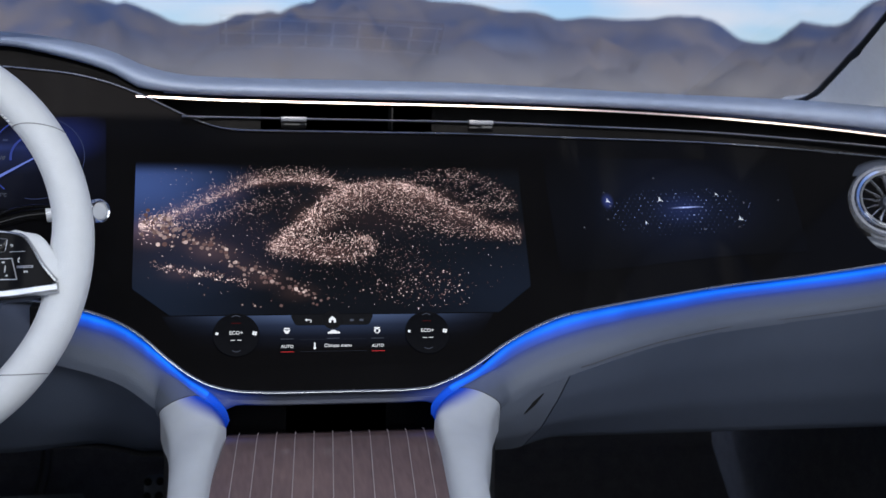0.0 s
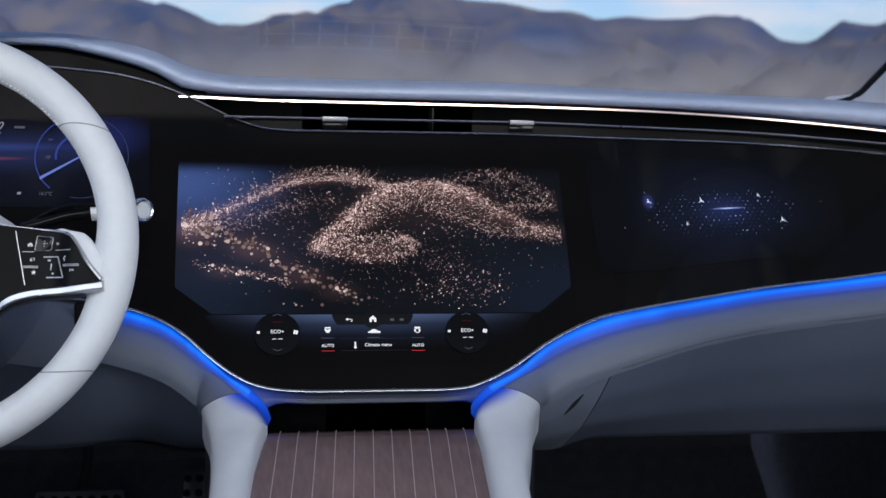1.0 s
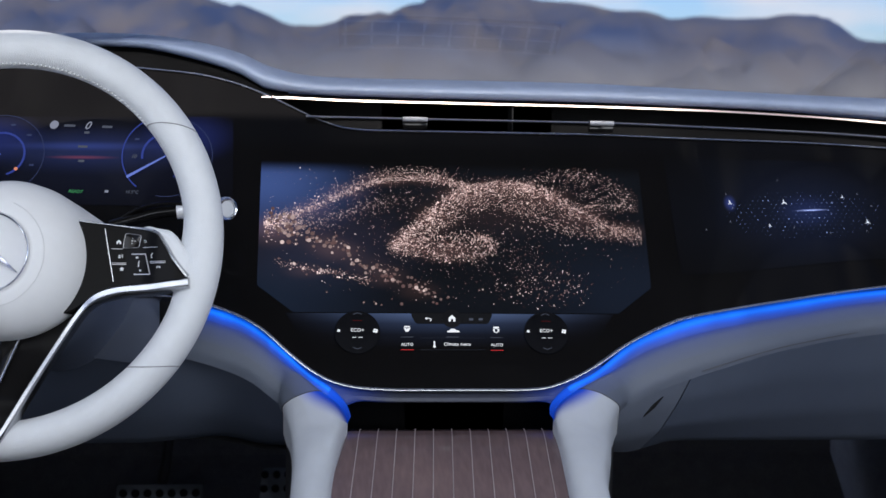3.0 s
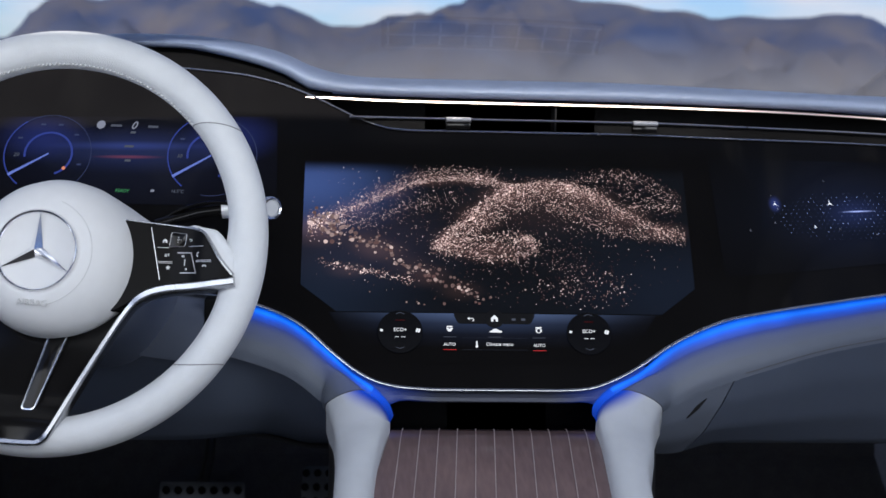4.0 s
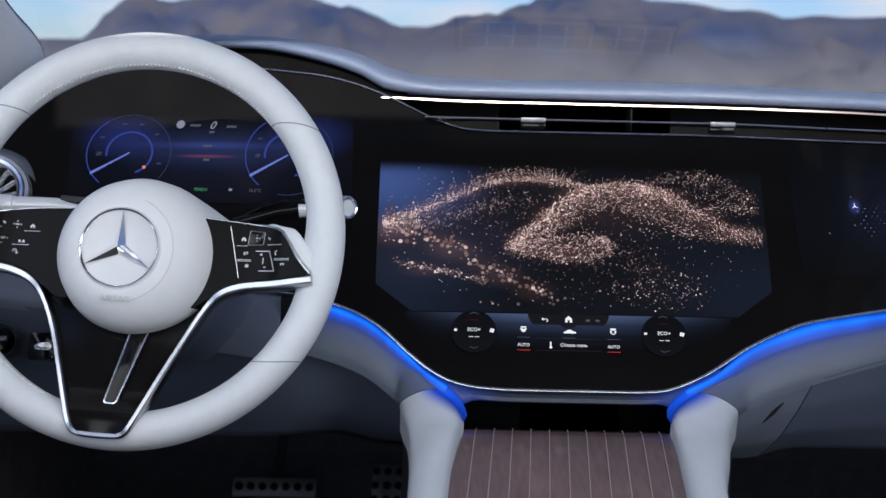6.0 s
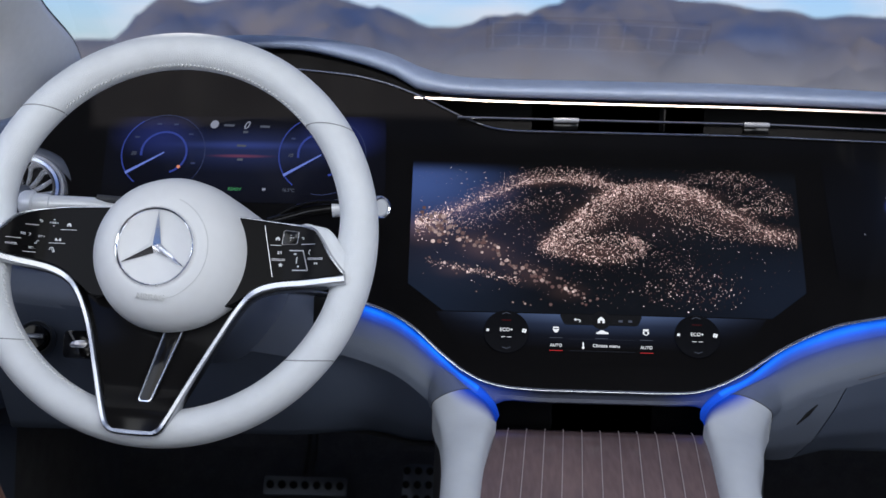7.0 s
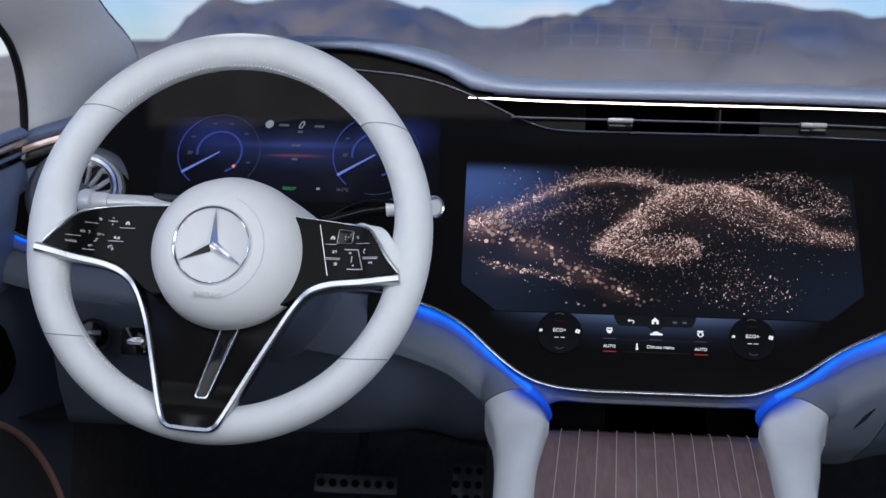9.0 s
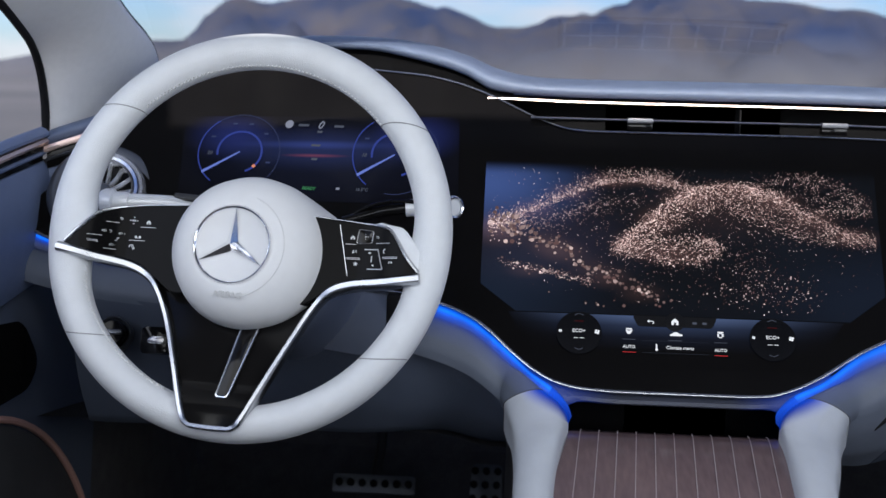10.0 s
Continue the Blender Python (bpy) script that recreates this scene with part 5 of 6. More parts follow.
def shoulder_rows(s, fine=6):
    """Rows across one shoulder, from the door along the dash and down the console; the row at the seam."""
    inner, crest, outer, _ = SHOULDER[s]
    keys = [[lower_point(x, k) for k in (0.055, 0.12, 0.22, 0.34, 0.45)] for x in ROLL_X[s]]
    for p, q, r in zip(inner, crest, outer):
        p, q, r = Vector(p), Vector(q), Vector(r)
        m = (p + r) / 2
        keys.append([p, m + (p - m) * 0.80 + (q - m) * 0.74, q, m + (r - m) * 0.80 + (q - m) * 0.74, r])
    lines = [spline([k[i] for k in keys], fine) for i in range(5)]
    return [spline([l[i] for l in lines], 5) for i in range(len(lines[0]))], (len(ROLL_X[s]) + 1) * fine


LIT = 11


def shell(bm, rows, inside, lit):
    """A skin over rows of points, closed behind by an inner layer; open where the light strip and its painted spill lie
    between two rows.
    """
    vs = sheet(bm, [[r[0] + inside] + r + [r[-1] + inside] for r in rows], close_cols=True)
    gone = [bm.faces.get((vs[i][j], vs[i][j + 1], vs[i + 1][j + 1], vs[i + 1][j])) for i in range(*lit) for j in range(1, 1 + LIT)]
    bm.faces.new(vs[0]), bm.faces.new(vs[-1][::-1])
    bmesh.ops.delete(bm, geom=gone, context="FACES")


def glove_edge(s):
    """The glove box door's inner edge leans: x for a place s on the lower dash."""
    return 0.233 - 0.034 * (s - 0.46) / 0.54


def build_lower():
    low = thing("lower_dash", None, "grey padded lower dashboard round the glove box", "dashboard")
    for g in (1, -1):
        rows, cut = shoulder_rows(g)
        # the light strip in the groove above the roll, narrowing towards the console
        _, _, _, upper = SHOULDER[g]
        xs = [x for x in ROLL_X[g] if x > -0.29]
        skip = len(ROLL_X[g]) - len(xs)
        top = spline([(x, glass_y(x, GLASS_LOW(x)) + 0.002, GLASS_LOW(x) - 0.0020) for x in xs] + list(upper), 6)
        low_edge = [r[0] for r in rows[skip * 6:skip * 6 + len(top)]]
        band = [[a.lerp(b, k / 6) + Vector((0, -0.0022, 0.0008)) * math.sin(math.pi * k / 6) for k in range(7)] for a, b in zip(top, low_edge)]
        # the strip's blue spill over roll and horn, painted as glow on their upper columns
        band = [a + r[1:LIT + 1] for a, r in zip(band, rows[skip * 6:])]
        at_seam = cut - skip * 6
        bm = bmesh.new()
        shell(bm, rows[:cut + 1], Vector((0, 0.014, 0)), (skip * 6, cut))
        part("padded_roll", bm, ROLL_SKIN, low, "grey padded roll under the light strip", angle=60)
        for piece, material, label in ((band[:at_seam + 1], LED_AND_SPILL, "blue ambient light strip with its spill painted on"), (band[at_seam:], STRIP_END_SPILL, "tapering blue strip end with its spill painted on the leather")):
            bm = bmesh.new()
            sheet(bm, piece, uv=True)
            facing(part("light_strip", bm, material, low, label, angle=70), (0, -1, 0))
    # inner side panel beside the console, with a short slot
    bm, rows = bmesh.new(), []
    for k in range(13):
        s = 0.43 + 0.57 * k / 12
        x1 = glove_edge(s) - 0.0007
        rows.append([lower_point(0.150 + (x1 - 0.150) * i / 8, s) for i in range(9)])
    sheet(bm, rows)
    bmesh.ops.recalc_face_normals(bm, faces=bm.faces[:])
    part("side_panel", bm, ROLL_SKIN, low, "grey side panel beside the console", angle=60)
    q0, q1 = lower_point(0.187, 0.61), lower_point(0.206, 0.51)
    bm = bmesh.new()
    sweep(bm, [q0 + Vector((0, -0.0004, 0)), q0.lerp(q1, 0.5) + Vector((0, -0.001, 0.0006)), q1 + Vector((0, -0.0004, 0))], oval(0.0016, 0.0022, 8), scale=lambda t: 0.25 + 0.75 * math.sin(math.pi * t))
    part("slot", bm, RUBBER, low, "short black slot")
    padded("knee_panel", low, steps(-0.636, -0.145, 50), 0.42, 1.0, SHADED_SKIN, "grey knee panel under the steering column", 12, back=knee_back)
    box_ = thing("glove_box", None, "closed grey glove box door with a rounded upper edge", "glove box")
    bm, rows = bmesh.new(), []
    for k in range(15):
        s = 0.447 + 0.553 * k / 14
        x0 = glove_edge(s) + 0.0007
        rows.append([lower_point(x0 + (0.80 - x0) * i / 40, s) for i in range(41)])
    rows.insert(0, [q + Vector((0, 0.012, 0.0005)) for q in rows[0]])
    rows.append([q + Vector((0, 0.03, 0.0)) for q in rows[-1]])
    rows = [[r[0] + Vector((0, 0.010, 0))] + r for r in rows]
    sheet(bm, rows)
    part("door", bm, SHADED_SKIN, box_, angle=60)
    # the dark gap behind the door's edges
    bm, rows = bmesh.new(), []
    for x in steps(0.150, 0.79, 50):
        rows.append([lower_point(x, s) + Vector((0, 0.008, 0)) for s in (0.40, 0.46, 0.6, 0.8, 0.98)])
    sheet(bm, rows)
    part("door_gap", bm, RUBBER, box_, "dark gap round the door")
    bm = bmesh.new()
    sweep(bm, [lower_point(x, 0.405) + Vector((0, -0.0004, 0)) for x in steps(0.245, 0.79, 60)], oval(0.0005, 0.0005, 6))
    part("seam_line", bm, SEAM, box_, "fine seam along the roll")
    # black trim under the dash
    bm, rows = bmesh.new(), []
    for x in steps(-0.72, 0.80, 60):
        a = lower_point(x, 1.0) if abs(x) > 0.16 else lower_point(math.copysign(0.16, x), 1.0)
        rows.append([(x, a.y + 0.008, a.z + 0.001), (x, a.y + 0.10, a.z - 0.012), (x, a.y + 0.35, a.z - 0.05), (x, a.y + 0.6, a.z - 0.10)])
    sheet(bm, rows)
    bmesh.ops.solidify(bm, geom=bm.faces[:], thickness=0.004)
    solid("underdash_cover", bm, BLACK, "black cover under the dashboard", "cover")


build_lower()


# ---- centre console with its two leather horns ----
def console(u, y, z=0.0):
    """u across the console from its middle, y along the car, z over its board."""
    return Vector((-0.007 + 0.08 * (y - 1.10) + u, y, 0.943 - 0.19 * (1.10 - y) - 5.2 * max(0.0, y - 1.050) ** 2 + z))


def build_console():
    con = thing("centre_console", None, "centre console with wooden board between pale leather horns", "console")
    for g in (-1, 1):
        rows, cut = shoulder_rows(g)
        body = rows[cut:]
        bm = bmesh.new()
        shell(bm, body, Vector((0, 0.004, -0.02)), (0, 12))
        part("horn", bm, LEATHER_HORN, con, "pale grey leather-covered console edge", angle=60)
        # a fine seam where the horn's cover meets the roll's
        bm = bmesh.new()
        sweep(bm, [q + (q - (body[0][0] + body[0][-1]) / 2).normalized() * 0.0001 for q in body[0][4:]], oval(0.0007, 0.0005, 6))
        part("seam", bm, SEAM, con, "fine dark seam across the horn")
        bm, side = bmesh.new(), []
        for r in body[3:]:
            q = r[-1] + Vector((-g * 0.002, 0, 0.002))
            side.append([q, q + Vector((g * 0.001, 0, -0.08)), Vector((q.x, q.y, 0.475))])
        sheet(bm, side)
        bmesh.ops.solidify(bm, geom=bm.faces[:], thickness=0.004)
        part("side_wall", bm, BLACK, con, "black console side")
    # board, its pale inlaid lines and the grey bridge behind it
    bm, rows = bmesh.new(), []
    for y in [0.55 + 0.575 * k / 24 for k in range(25)]:
        w = 0.104 - 0.008 * ss((y - 0.95) / 0.14)
        rows.append([console(-w + 2 * w * i / 10, y) for i in range(11)])
    sheet(bm, rows)
    bm.faces.ensure_lookup_table()
    bmesh.ops.recalc_face_normals(bm, faces=bm.faces[:])
    board = part("board", bm, WOOD, con, "dark brown wooden board with pale inlaid lines", angle=60)
    for k in range(11):
        u = -0.0855 + 0.0171 * k
        bm = bmesh.new()
        sheet(bm, [[console(u - 0.00042, y, 0.0007), console(u - 0.0003, y, 0.0010), console(u + 0.0003, y, 0.0010), console(u + 0.00042, y, 0.0007)] for y in (0.56, 0.7, 0.85, 1.0, 1.05, 1.065, 1.075, 1.085, 1.092)])
        part("inlay", bm, INLAY, board, "pale inlaid line")
    bm, rows = bmesh.new(), []
    for i in range(37):
        u = -0.150 + 0.300 * i / 36
        e = max(0.0, (abs(u) - 0.088) / 0.03)
        x = console(u, 1.122).x
        zl = GLASS_LOW(x) - 0.002
        yl = glass_y(x, zl)
        foot = min(zl - 0.0085 - 0.016 * e * e, 0.956) - 0.010 * min(e, 1.0)
        rows.append([(x, yl + 0.006, zl), (x, yl + 0.001, zl - 0.003), (x, yl - 0.005, zl * 0.6 + foot * 0.4), (x, yl - 0.006, zl * 0.2 + foot * 0.8), (x, yl - 0.004, foot), (x, yl + 0.02, foot - 0.002)])
    # each half glows bluer outwards, standing in for the strip's spill
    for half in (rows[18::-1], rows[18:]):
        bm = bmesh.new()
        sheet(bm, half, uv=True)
        facing(part("bridge_half", bm, BRIDGE_SPILL, con, "grey bridge under the display, blue spill painted at its end", angle=60), (0, -1, 0))
    recess = bmesh.new()
    sheet(recess, [[(r[4][0], r[4][1] + 0.004, r[4][2] + 0.004), (r[4][0], r[4][1] + 0.055, r[4][2] - 0.004), (r[4][0], r[4][1] + 0.055, 0.90)] for r in rows])
    bmesh.ops.solidify(recess, geom=recess.faces[:], thickness=0.002)
    part("recess", recess, DIAL, con, "dark recess between bridge and board")


build_console()


# ---- steering wheel ----
WHEEL = pose(-0.4014, 1.0513, 1.1125, 72, 0, -4) @ pose(0, 0, 0, 0, 0, -2.6)


def rim_point(a, u, grow=0.0):
    """A point of the rim: a round the wheel, u round its section, in radians."""
    d = math.degrees(a) % 360
    side = max(0.65 * math.exp(-(((d - 184 + 180) % 360 - 180) / 14) ** 2), 0.25 * math.exp(-(((d + 3 + 180) % 360 - 180) / 10) ** 2))
    w = 0.0165 + 0.0085 * side + grow
    h = 0.0185 + grow
    r = 0.1873 + grow - w + w * math.cos(u)
    return Vector((r * math.cos(a), r * math.sin(a) * (1.011 if math.sin(a) > 0 else 1.0), h * math.sin(u)))


def lift(x):
    """How far the side spokes rise towards the rim."""
    return 0.014 * ss((abs(x) - 0.105) / 0.05)


def on_arm(x, y, dz=0.0, size=1.0):
    """A place on the face of a side spoke, leaning with it."""
    k = (lift(x + 0.001) - lift(x - 0.001)) / 0.002
    return pose(x, y, 0.0061 + lift(x) + dz, 0, -math.degrees(math.atan(k))) @ Matrix.Scale(size, 4)


def key_line(parent, x0, y0, x1, y1, w=0.0007, material=None):
    bm = bmesh.new()
    rows = []
    side = Vector((y0 - y1, x1 - x0, 0)).normalized() * w / 2
    for k in range(5):
        x, y = x0 + (x1 - x0) * k / 4, y0 + (y1 - y0) * k / 4
        q = Vector((x, y, 0.0064 + lift(x)))
        rows.append([q - side, q - side * 0.5 + Vector((0, 0, 0.0002)), q + side * 0.5 + Vector((0, 0, 0.0002)), q + side])
    sheet(bm, rows)
    return part("key_edge", bm, material or CHROME, parent, smooth=False)


def symbol(parent, name, shapes, x, y, size=1.0, material=None):
    """A printed symbol: bars (x, y, width, height), in millimetres, and rings (x, y, radius, width, from, to)."""
    bm = bmesh.new()
    m = on_arm(x, y, 0.0002, 0.001 * size)
    for q in shapes:
        if len(q) == 4:
            pts = [(-q[2] / 2, -q[3] / 2), (q[2] / 2, -q[3] / 2), (q[2] / 2, q[3] / 2), (-q[2] / 2, q[3] / 2)]
            plate(bm, pts, 0, 0.2, m=m @ pose(q[0], q[1], 0))
        else:
            ring(bm, q[2], q[3], m @ pose(q[0], q[1], 0), q[4], q[5], 24)
    return part(name, bm, material or PRINT, parent, smooth=False)


HOME = [(-0.0036, -0.0030), (-0.0012, -0.0030), (-0.0012, -0.0006), (0.0012, -0.0006), (0.0012, -0.0030), (0.0036, -0.0030), (0.0036, 0.0006), (0, 0.0036), (-0.0036, 0.0006)]


def home_symbol(arm, x, y):
    bm = bmesh.new()
    plate(bm, HOME, 0, 0.0002, m=on_arm(x, y, 0.0001, 0.55))
    part("home_symbol", bm, PRINT, arm, smooth=False)


CROSS = [(0, 2.9, 1.0, 0.9), (0, -2.9, 1.0, 0.9), (3.4, 0, 0.9, 1.0), (-3.4, 0, 0.9, 1.0)]
BACK = [(0.4, 0.9, 2.2, 0.6), (1.5, 0.0, 0.6, 1.8), (0.6, -0.8, 1.6, 0.6), (-0.9, 0.9, 0.8, 1.4)]


def right_keys(arm):
    # edge of the key panel, then its six keys
    key_line(arm, 0.086, 0.0150, 0.098, -0.0300, 0.0008)
    bm = bmesh.new()
    plate(bm, rounded([(0.1035, -0.0012), (0.1170, 0.0002), (0.1180, 0.0112), (0.1045, 0.0118)], 0.0018, 3), 0.0002, 0.0016, 0.0004, m=pose(0, 0, 0.006 + lift(0.111)))
    key = part("touch_key", bm, PIANO, arm, "raised square touch key")
    bm = bmesh.new()
    sweep(bm, [Vector((x, y, 0.0076 + lift(0.111))) for x, y in rounded([(0.1035, -0.0012), (0.1170, 0.0002), (0.1180, 0.0112), (0.1045, 0.0118)], 0.0018, 3)], oval(0.0003, 0.0003, 5), closed=True)
    part("key_rim", bm, SATIN, key, "thin satin rim")
    symbol(arm, "touch_symbol", CROSS + [(-0.6, 0, 0.9, 1.2), (0.7, 0, 0.9, 1.2)], 0.1108, 0.0056, 0.75).location.z += 0.0014
    home_symbol(arm, 0.099, 0.0042)
    symbol(arm, "back_symbol", BACK, 0.122, 0.0055, 0.8)
    for line in ((0.0930, -0.0020, 0.1030, -0.0016), (0.1210, 0.0002, 0.1345, 0.0006), (0.0950, -0.0141, 0.1075, -0.0136), (0.0952, -0.0153, 0.1076, -0.0148), (0.1285, -0.0120, 0.1430, -0.0116), (0.1287, -0.0132, 0.1430, -0.0128)):
        key_line(arm, *line, 0.0006, SATIN)
    for line in ((0.1110, -0.0056, 0.1240, -0.0054), (0.1237, -0.0054, 0.1298, -0.0229), (0.1150, -0.0230, 0.1300, -0.0228)):
        key_line(arm, *line, 0.0009, SATIN)
    symbol(arm, "voice_symbol", [(-1.2, 0.8, 1.4, 1.4), (-1.2, -0.9, 2.2, 1.2), (1.0, 0.9, 0.5, 1.8), (1.8, 0.3, 0.5, 3.0)], 0.102, -0.0082, 0.85)
    symbol(arm, "volume_symbol", [(-0.9, 0, 1.2, 1.2), (0.2, 0, 1.0, 2.2), (1.4, 0, 0.4, 1.6)], 0.1163, -0.0085, 0.85)
    symbol(arm, "slider_mark", [(0, 0, 0.9, 5.6)], 0.1185, -0.0140, 1.0)
    symbol(arm, "mute_symbol", [(-0.7, 0, 1.2, 1.2), (0.4, 0, 1.0, 2.0)], 0.1205, -0.0196, 0.8)
    symbol(arm, "phone_symbol", [(0, 0, 2.2, 0.9, 100, 250)], 0.131, -0.0068, 0.9)
    symbol(arm, "phone_symbol", [(0, 0.6, 4.2, 1.0), (-1.6, -0.4, 1.0, 1.2), (1.6, -0.4, 1.0, 1.2)], 0.137, -0.0168, 0.85)
    bm = bmesh.new()
    pts = []
    for k in range(10):
        r = 0.0023 if k % 2 == 0 else 0.0010
        pts.append((r * math.cos(radians(90 + 36 * k)), r * math.sin(radians(90 + 36 * k))))
    plate(bm, pts, 0, 0.0002, m=on_arm(0.104, -0.019, 0.0001))
    part("star_symbol", bm, PRINT, arm, smooth=False)


def left_keys(arm):
    for words, x, y, size in (("CANCEL", -0.1377, -0.0204, 0.0027), ("SET +", -0.1147, -0.0110, 0.0026), ("SET -", -0.1213, -0.0222, 0.0026), ("RES", -0.1296, -0.0102, 0.0028)):
        letters("key_letters", words, size, on_arm(x, y, 0.0002), PRINT, arm)
    symbol(arm, "resume_symbol", [(0, 0, 1.2, 0.5, -60, 150), (0, -1.8, 0.6, 0.6)], -0.1246, -0.0098, 0.8)
    home_symbol(arm, -0.0914, 0.0016)
    symbol(arm, "touch_symbol", CROSS + [(-1.0, 0, 1.4, 1.3), (1.0, 0, 1.4, 1.3)], -0.1055, 0.0024, 1.0)
    symbol(arm, "back_symbol", BACK, -0.1170, 0.0028, 0.8)
    symbol(arm, "distance_symbol", [(-1.9, -0.6, 2.0, 1.2), (1.9, -0.6, 2.0, 1.2), (-1.9, 0.4, 1.2, 0.8), (1.9, 0.4, 1.2, 0.8), (0, -1.5, 6.0, 0.4)], -0.0996, -0.0120, 0.95)
    symbol(arm, "limit_symbol", [(-0.6, 0.2, 2.0, 0.6, -20, 200), (-0.2, 0.4, 0.5, 1.8), (1.9, -1.1, 2.2, 0.9), (1.2, -2.0, 0.6, 1.4)], -0.1040, -0.0220, 0.95)
    symbol(arm, "divider", [(0, 0, 0.5, 3.0)], -0.1180, -0.0165, 1.0).matrix_local @= Matrix.Identity(4)
    symbol(arm, "arrow_mark", [(1.6, 1.6, 1.0, 1.0), (-1.6, -1.6, 1.0, 1.0)], -0.1180, -0.0165, 0.8)
    for line in ((-0.1290, -0.0016, -0.1180, -0.0012), (-0.0985, -0.0032, -0.0838, -0.0026), (-0.1075, -0.0160, -0.0925, -0.0154), (-0.1430, -0.0152, -0.1305, -0.0148), (-0.1280, -0.0262, -0.1175, -0.0258)):
        key_line(arm, *line, 0.0005, SATIN)


ARM_RIGHT = curve([(0.03, 0.023), (0.06, 0.0205), (0.10, 0.0180), (0.124, 0.0155), (0.1325, 0.0125), (0.140, 0.0040), (0.150, -0.0105), (0.165, -0.0268)])
ARM_TOP = curve([(0.03, 0.023), (0.06, 0.0205), (0.10, 0.0168), (0.132, 0.008), (0.150, -0.0095), (0.165, -0.0268)])
ARM_LOW = curve([(0.03, -0.056), (0.058, -0.060), (0.080, -0.047), (0.098, -0.0385), (0.130, -0.0340), (0.165, -0.0285)])
V_HALF = curve([(-0.173, 0.017), (-0.166, 0.0245), (-0.122, 0.042), (-0.080, 0.059), (-0.052, 0.074), (-0.030, 0.062)])


def build_wheel():
    wheel = thing("steering_wheel", WHEEL, "pale grey leather steering wheel with gloss black spokes", "steering wheel")
    bm = bmesh.new()
    sheet(bm, [[rim_point(2 * math.pi * i / 144, 2 * math.pi * j / 24) for j in range(24)] for i in range(144)], close_rows=True, close_cols=True)
    rim = part("rim", bm, LEATHER, wheel, "pale grey leather rim", angle=80)
    for a0, slant in ((139, 4.2), (36.5, -4.8), (-144.5, -4.2), (-39, 4.8)):
        bm = bmesh.new()
        sweep(bm, [rim_point(radians(a0 + 2.6 + slant * math.cos(2 * math.pi * j / 36)), 2 * math.pi * j / 36, 0.0001) for j in range(36)], oval(0.0005, 0.0005, 5), closed=True)
        part("seam", bm, LEATHER_SEAM, rim, "fine dark seam across the rim")
    bm = bmesh.new()
    for a_from, a_to, count in ((44, 136, 66), (190, 250, 36)):
        for k in range(count):
            a = radians(a_from + (a_to - a_from) * k / count)
            b = a + radians(0.85)
            sweep(bm, [rim_point(a, radians(155), 0.0004), rim_point(b, radians(162), 0.0004)], oval(0.0008, 0.0007, 5))
    tagged(part("stitching", bm, STITCH, rim, "pale stitching along the inner edge", angle=80), kind="stuff")
    # black spoke plate: two side arms and a V
    for s in (-1, 1):
        bm = bmesh.new()
        rows = []
        for k in range(33):
            x = 0.036 + 0.1285 * k / 32
            hi, lo, z = (ARM_RIGHT if s > 0 else ARM_TOP)(x), ARM_LOW(x), 0.006 + lift(x)
            rows.append([(s * x, hi, z - 0.014), (s * x, hi, z - 0.001), (s * x, hi - min(0.001, (hi - lo) / 3), z)] + [(s * x, hi + (lo - hi) * j / 8, z) for j in range(1, 8)] + [(s * x, lo + min(0.001, (hi - lo) / 3), z), (s * x, lo, z - 0.001), (s * x, lo, z - 0.014)])
        vs = sheet(bm, rows, close_cols=True)
        bm.faces.new(vs[0])
        bm.faces.new(vs[-1][::-1])
        arm_part = part("spoke", bm, SPOKE_BLACK, wheel, "gloss black side spoke with keys", angle=30)
        (right_keys if s > 0 else left_keys)(arm_part)
        # leather thumb rest that fills the corner between spoke and rim
        bm, rows = bmesh.new(), []
        for k in range(15):
            x = 0.112 + 0.050 * k / 14
            low = (ARM_RIGHT if s > 0 else ARM_TOP)(x) - 0.001
            high = low + 0.001 + (0.0045 if s > 0 else 0.0015) * ss((x - 0.112) / 0.012) + (0.016 if s > 0 else 0.006) * ss((x - 0.130) / 0.02)
            z = 0.004 + lift(x)
            rows.append([(s * x, low, z - 0.014), (s * x, low, z), (s * x, low * 0.5 + high * 0.5, z + 0.0005), (s * x, high - (high - low) * 0.12, z - 0.001), (s * x, high, z - 0.004), (s * x, high, z - 0.014)])
        vs = sheet(bm, rows, close_cols=True)
        bm.faces.new(vs[0]), bm.faces.new(vs[-1][::-1])
        part("thumb_rest", bm, LEATHER, wheel, "pale leather thumb rest", angle=50)
        # upper bright edge and outer end of the arm
        bm = bmesh.new()
        top = ARM_RIGHT if s > 0 else ARM_TOP
        sweep(bm, [(s * x, top(x) + 0.0004, 0.0035 + lift(x)) for x in steps(0.050, 0.1625, 40)], oval(0.0015, 0.0030, 10), up=(0, 0, 1), scale=lambda t: 0.55 + 0.95 * ss(t * 1.4 - 0.4))
        part("arm_edge", bm, FRAME_METAL, wheel, "satin chrome edge of the spoke")
    bm = bmesh.new()
    rows = []
    for k in range(31):
        y = -0.030 - 0.143 * k / 30
        w, z = V_HALF(y), -0.010 + 0.24 * (-y - 0.055) + 0.0055 * ss((-y - 0.135) / 0.022)
        rows.append([(-0.003 - w, y, z - 0.012), (-0.003 - w, y, z)] + [(-0.003 - w + 2 * w * j / 10, y, z - 0.0008 * math.sin(math.pi * j / 10)) for j in range(1, 10)] + [(-0.003 + w, y, z), (-0.003 + w, y, z - 0.012)])
    vs = sheet(bm, rows, close_cols=True)
    bm.faces.new(vs[0])
    bm.faces.new(vs[-1][::-1])
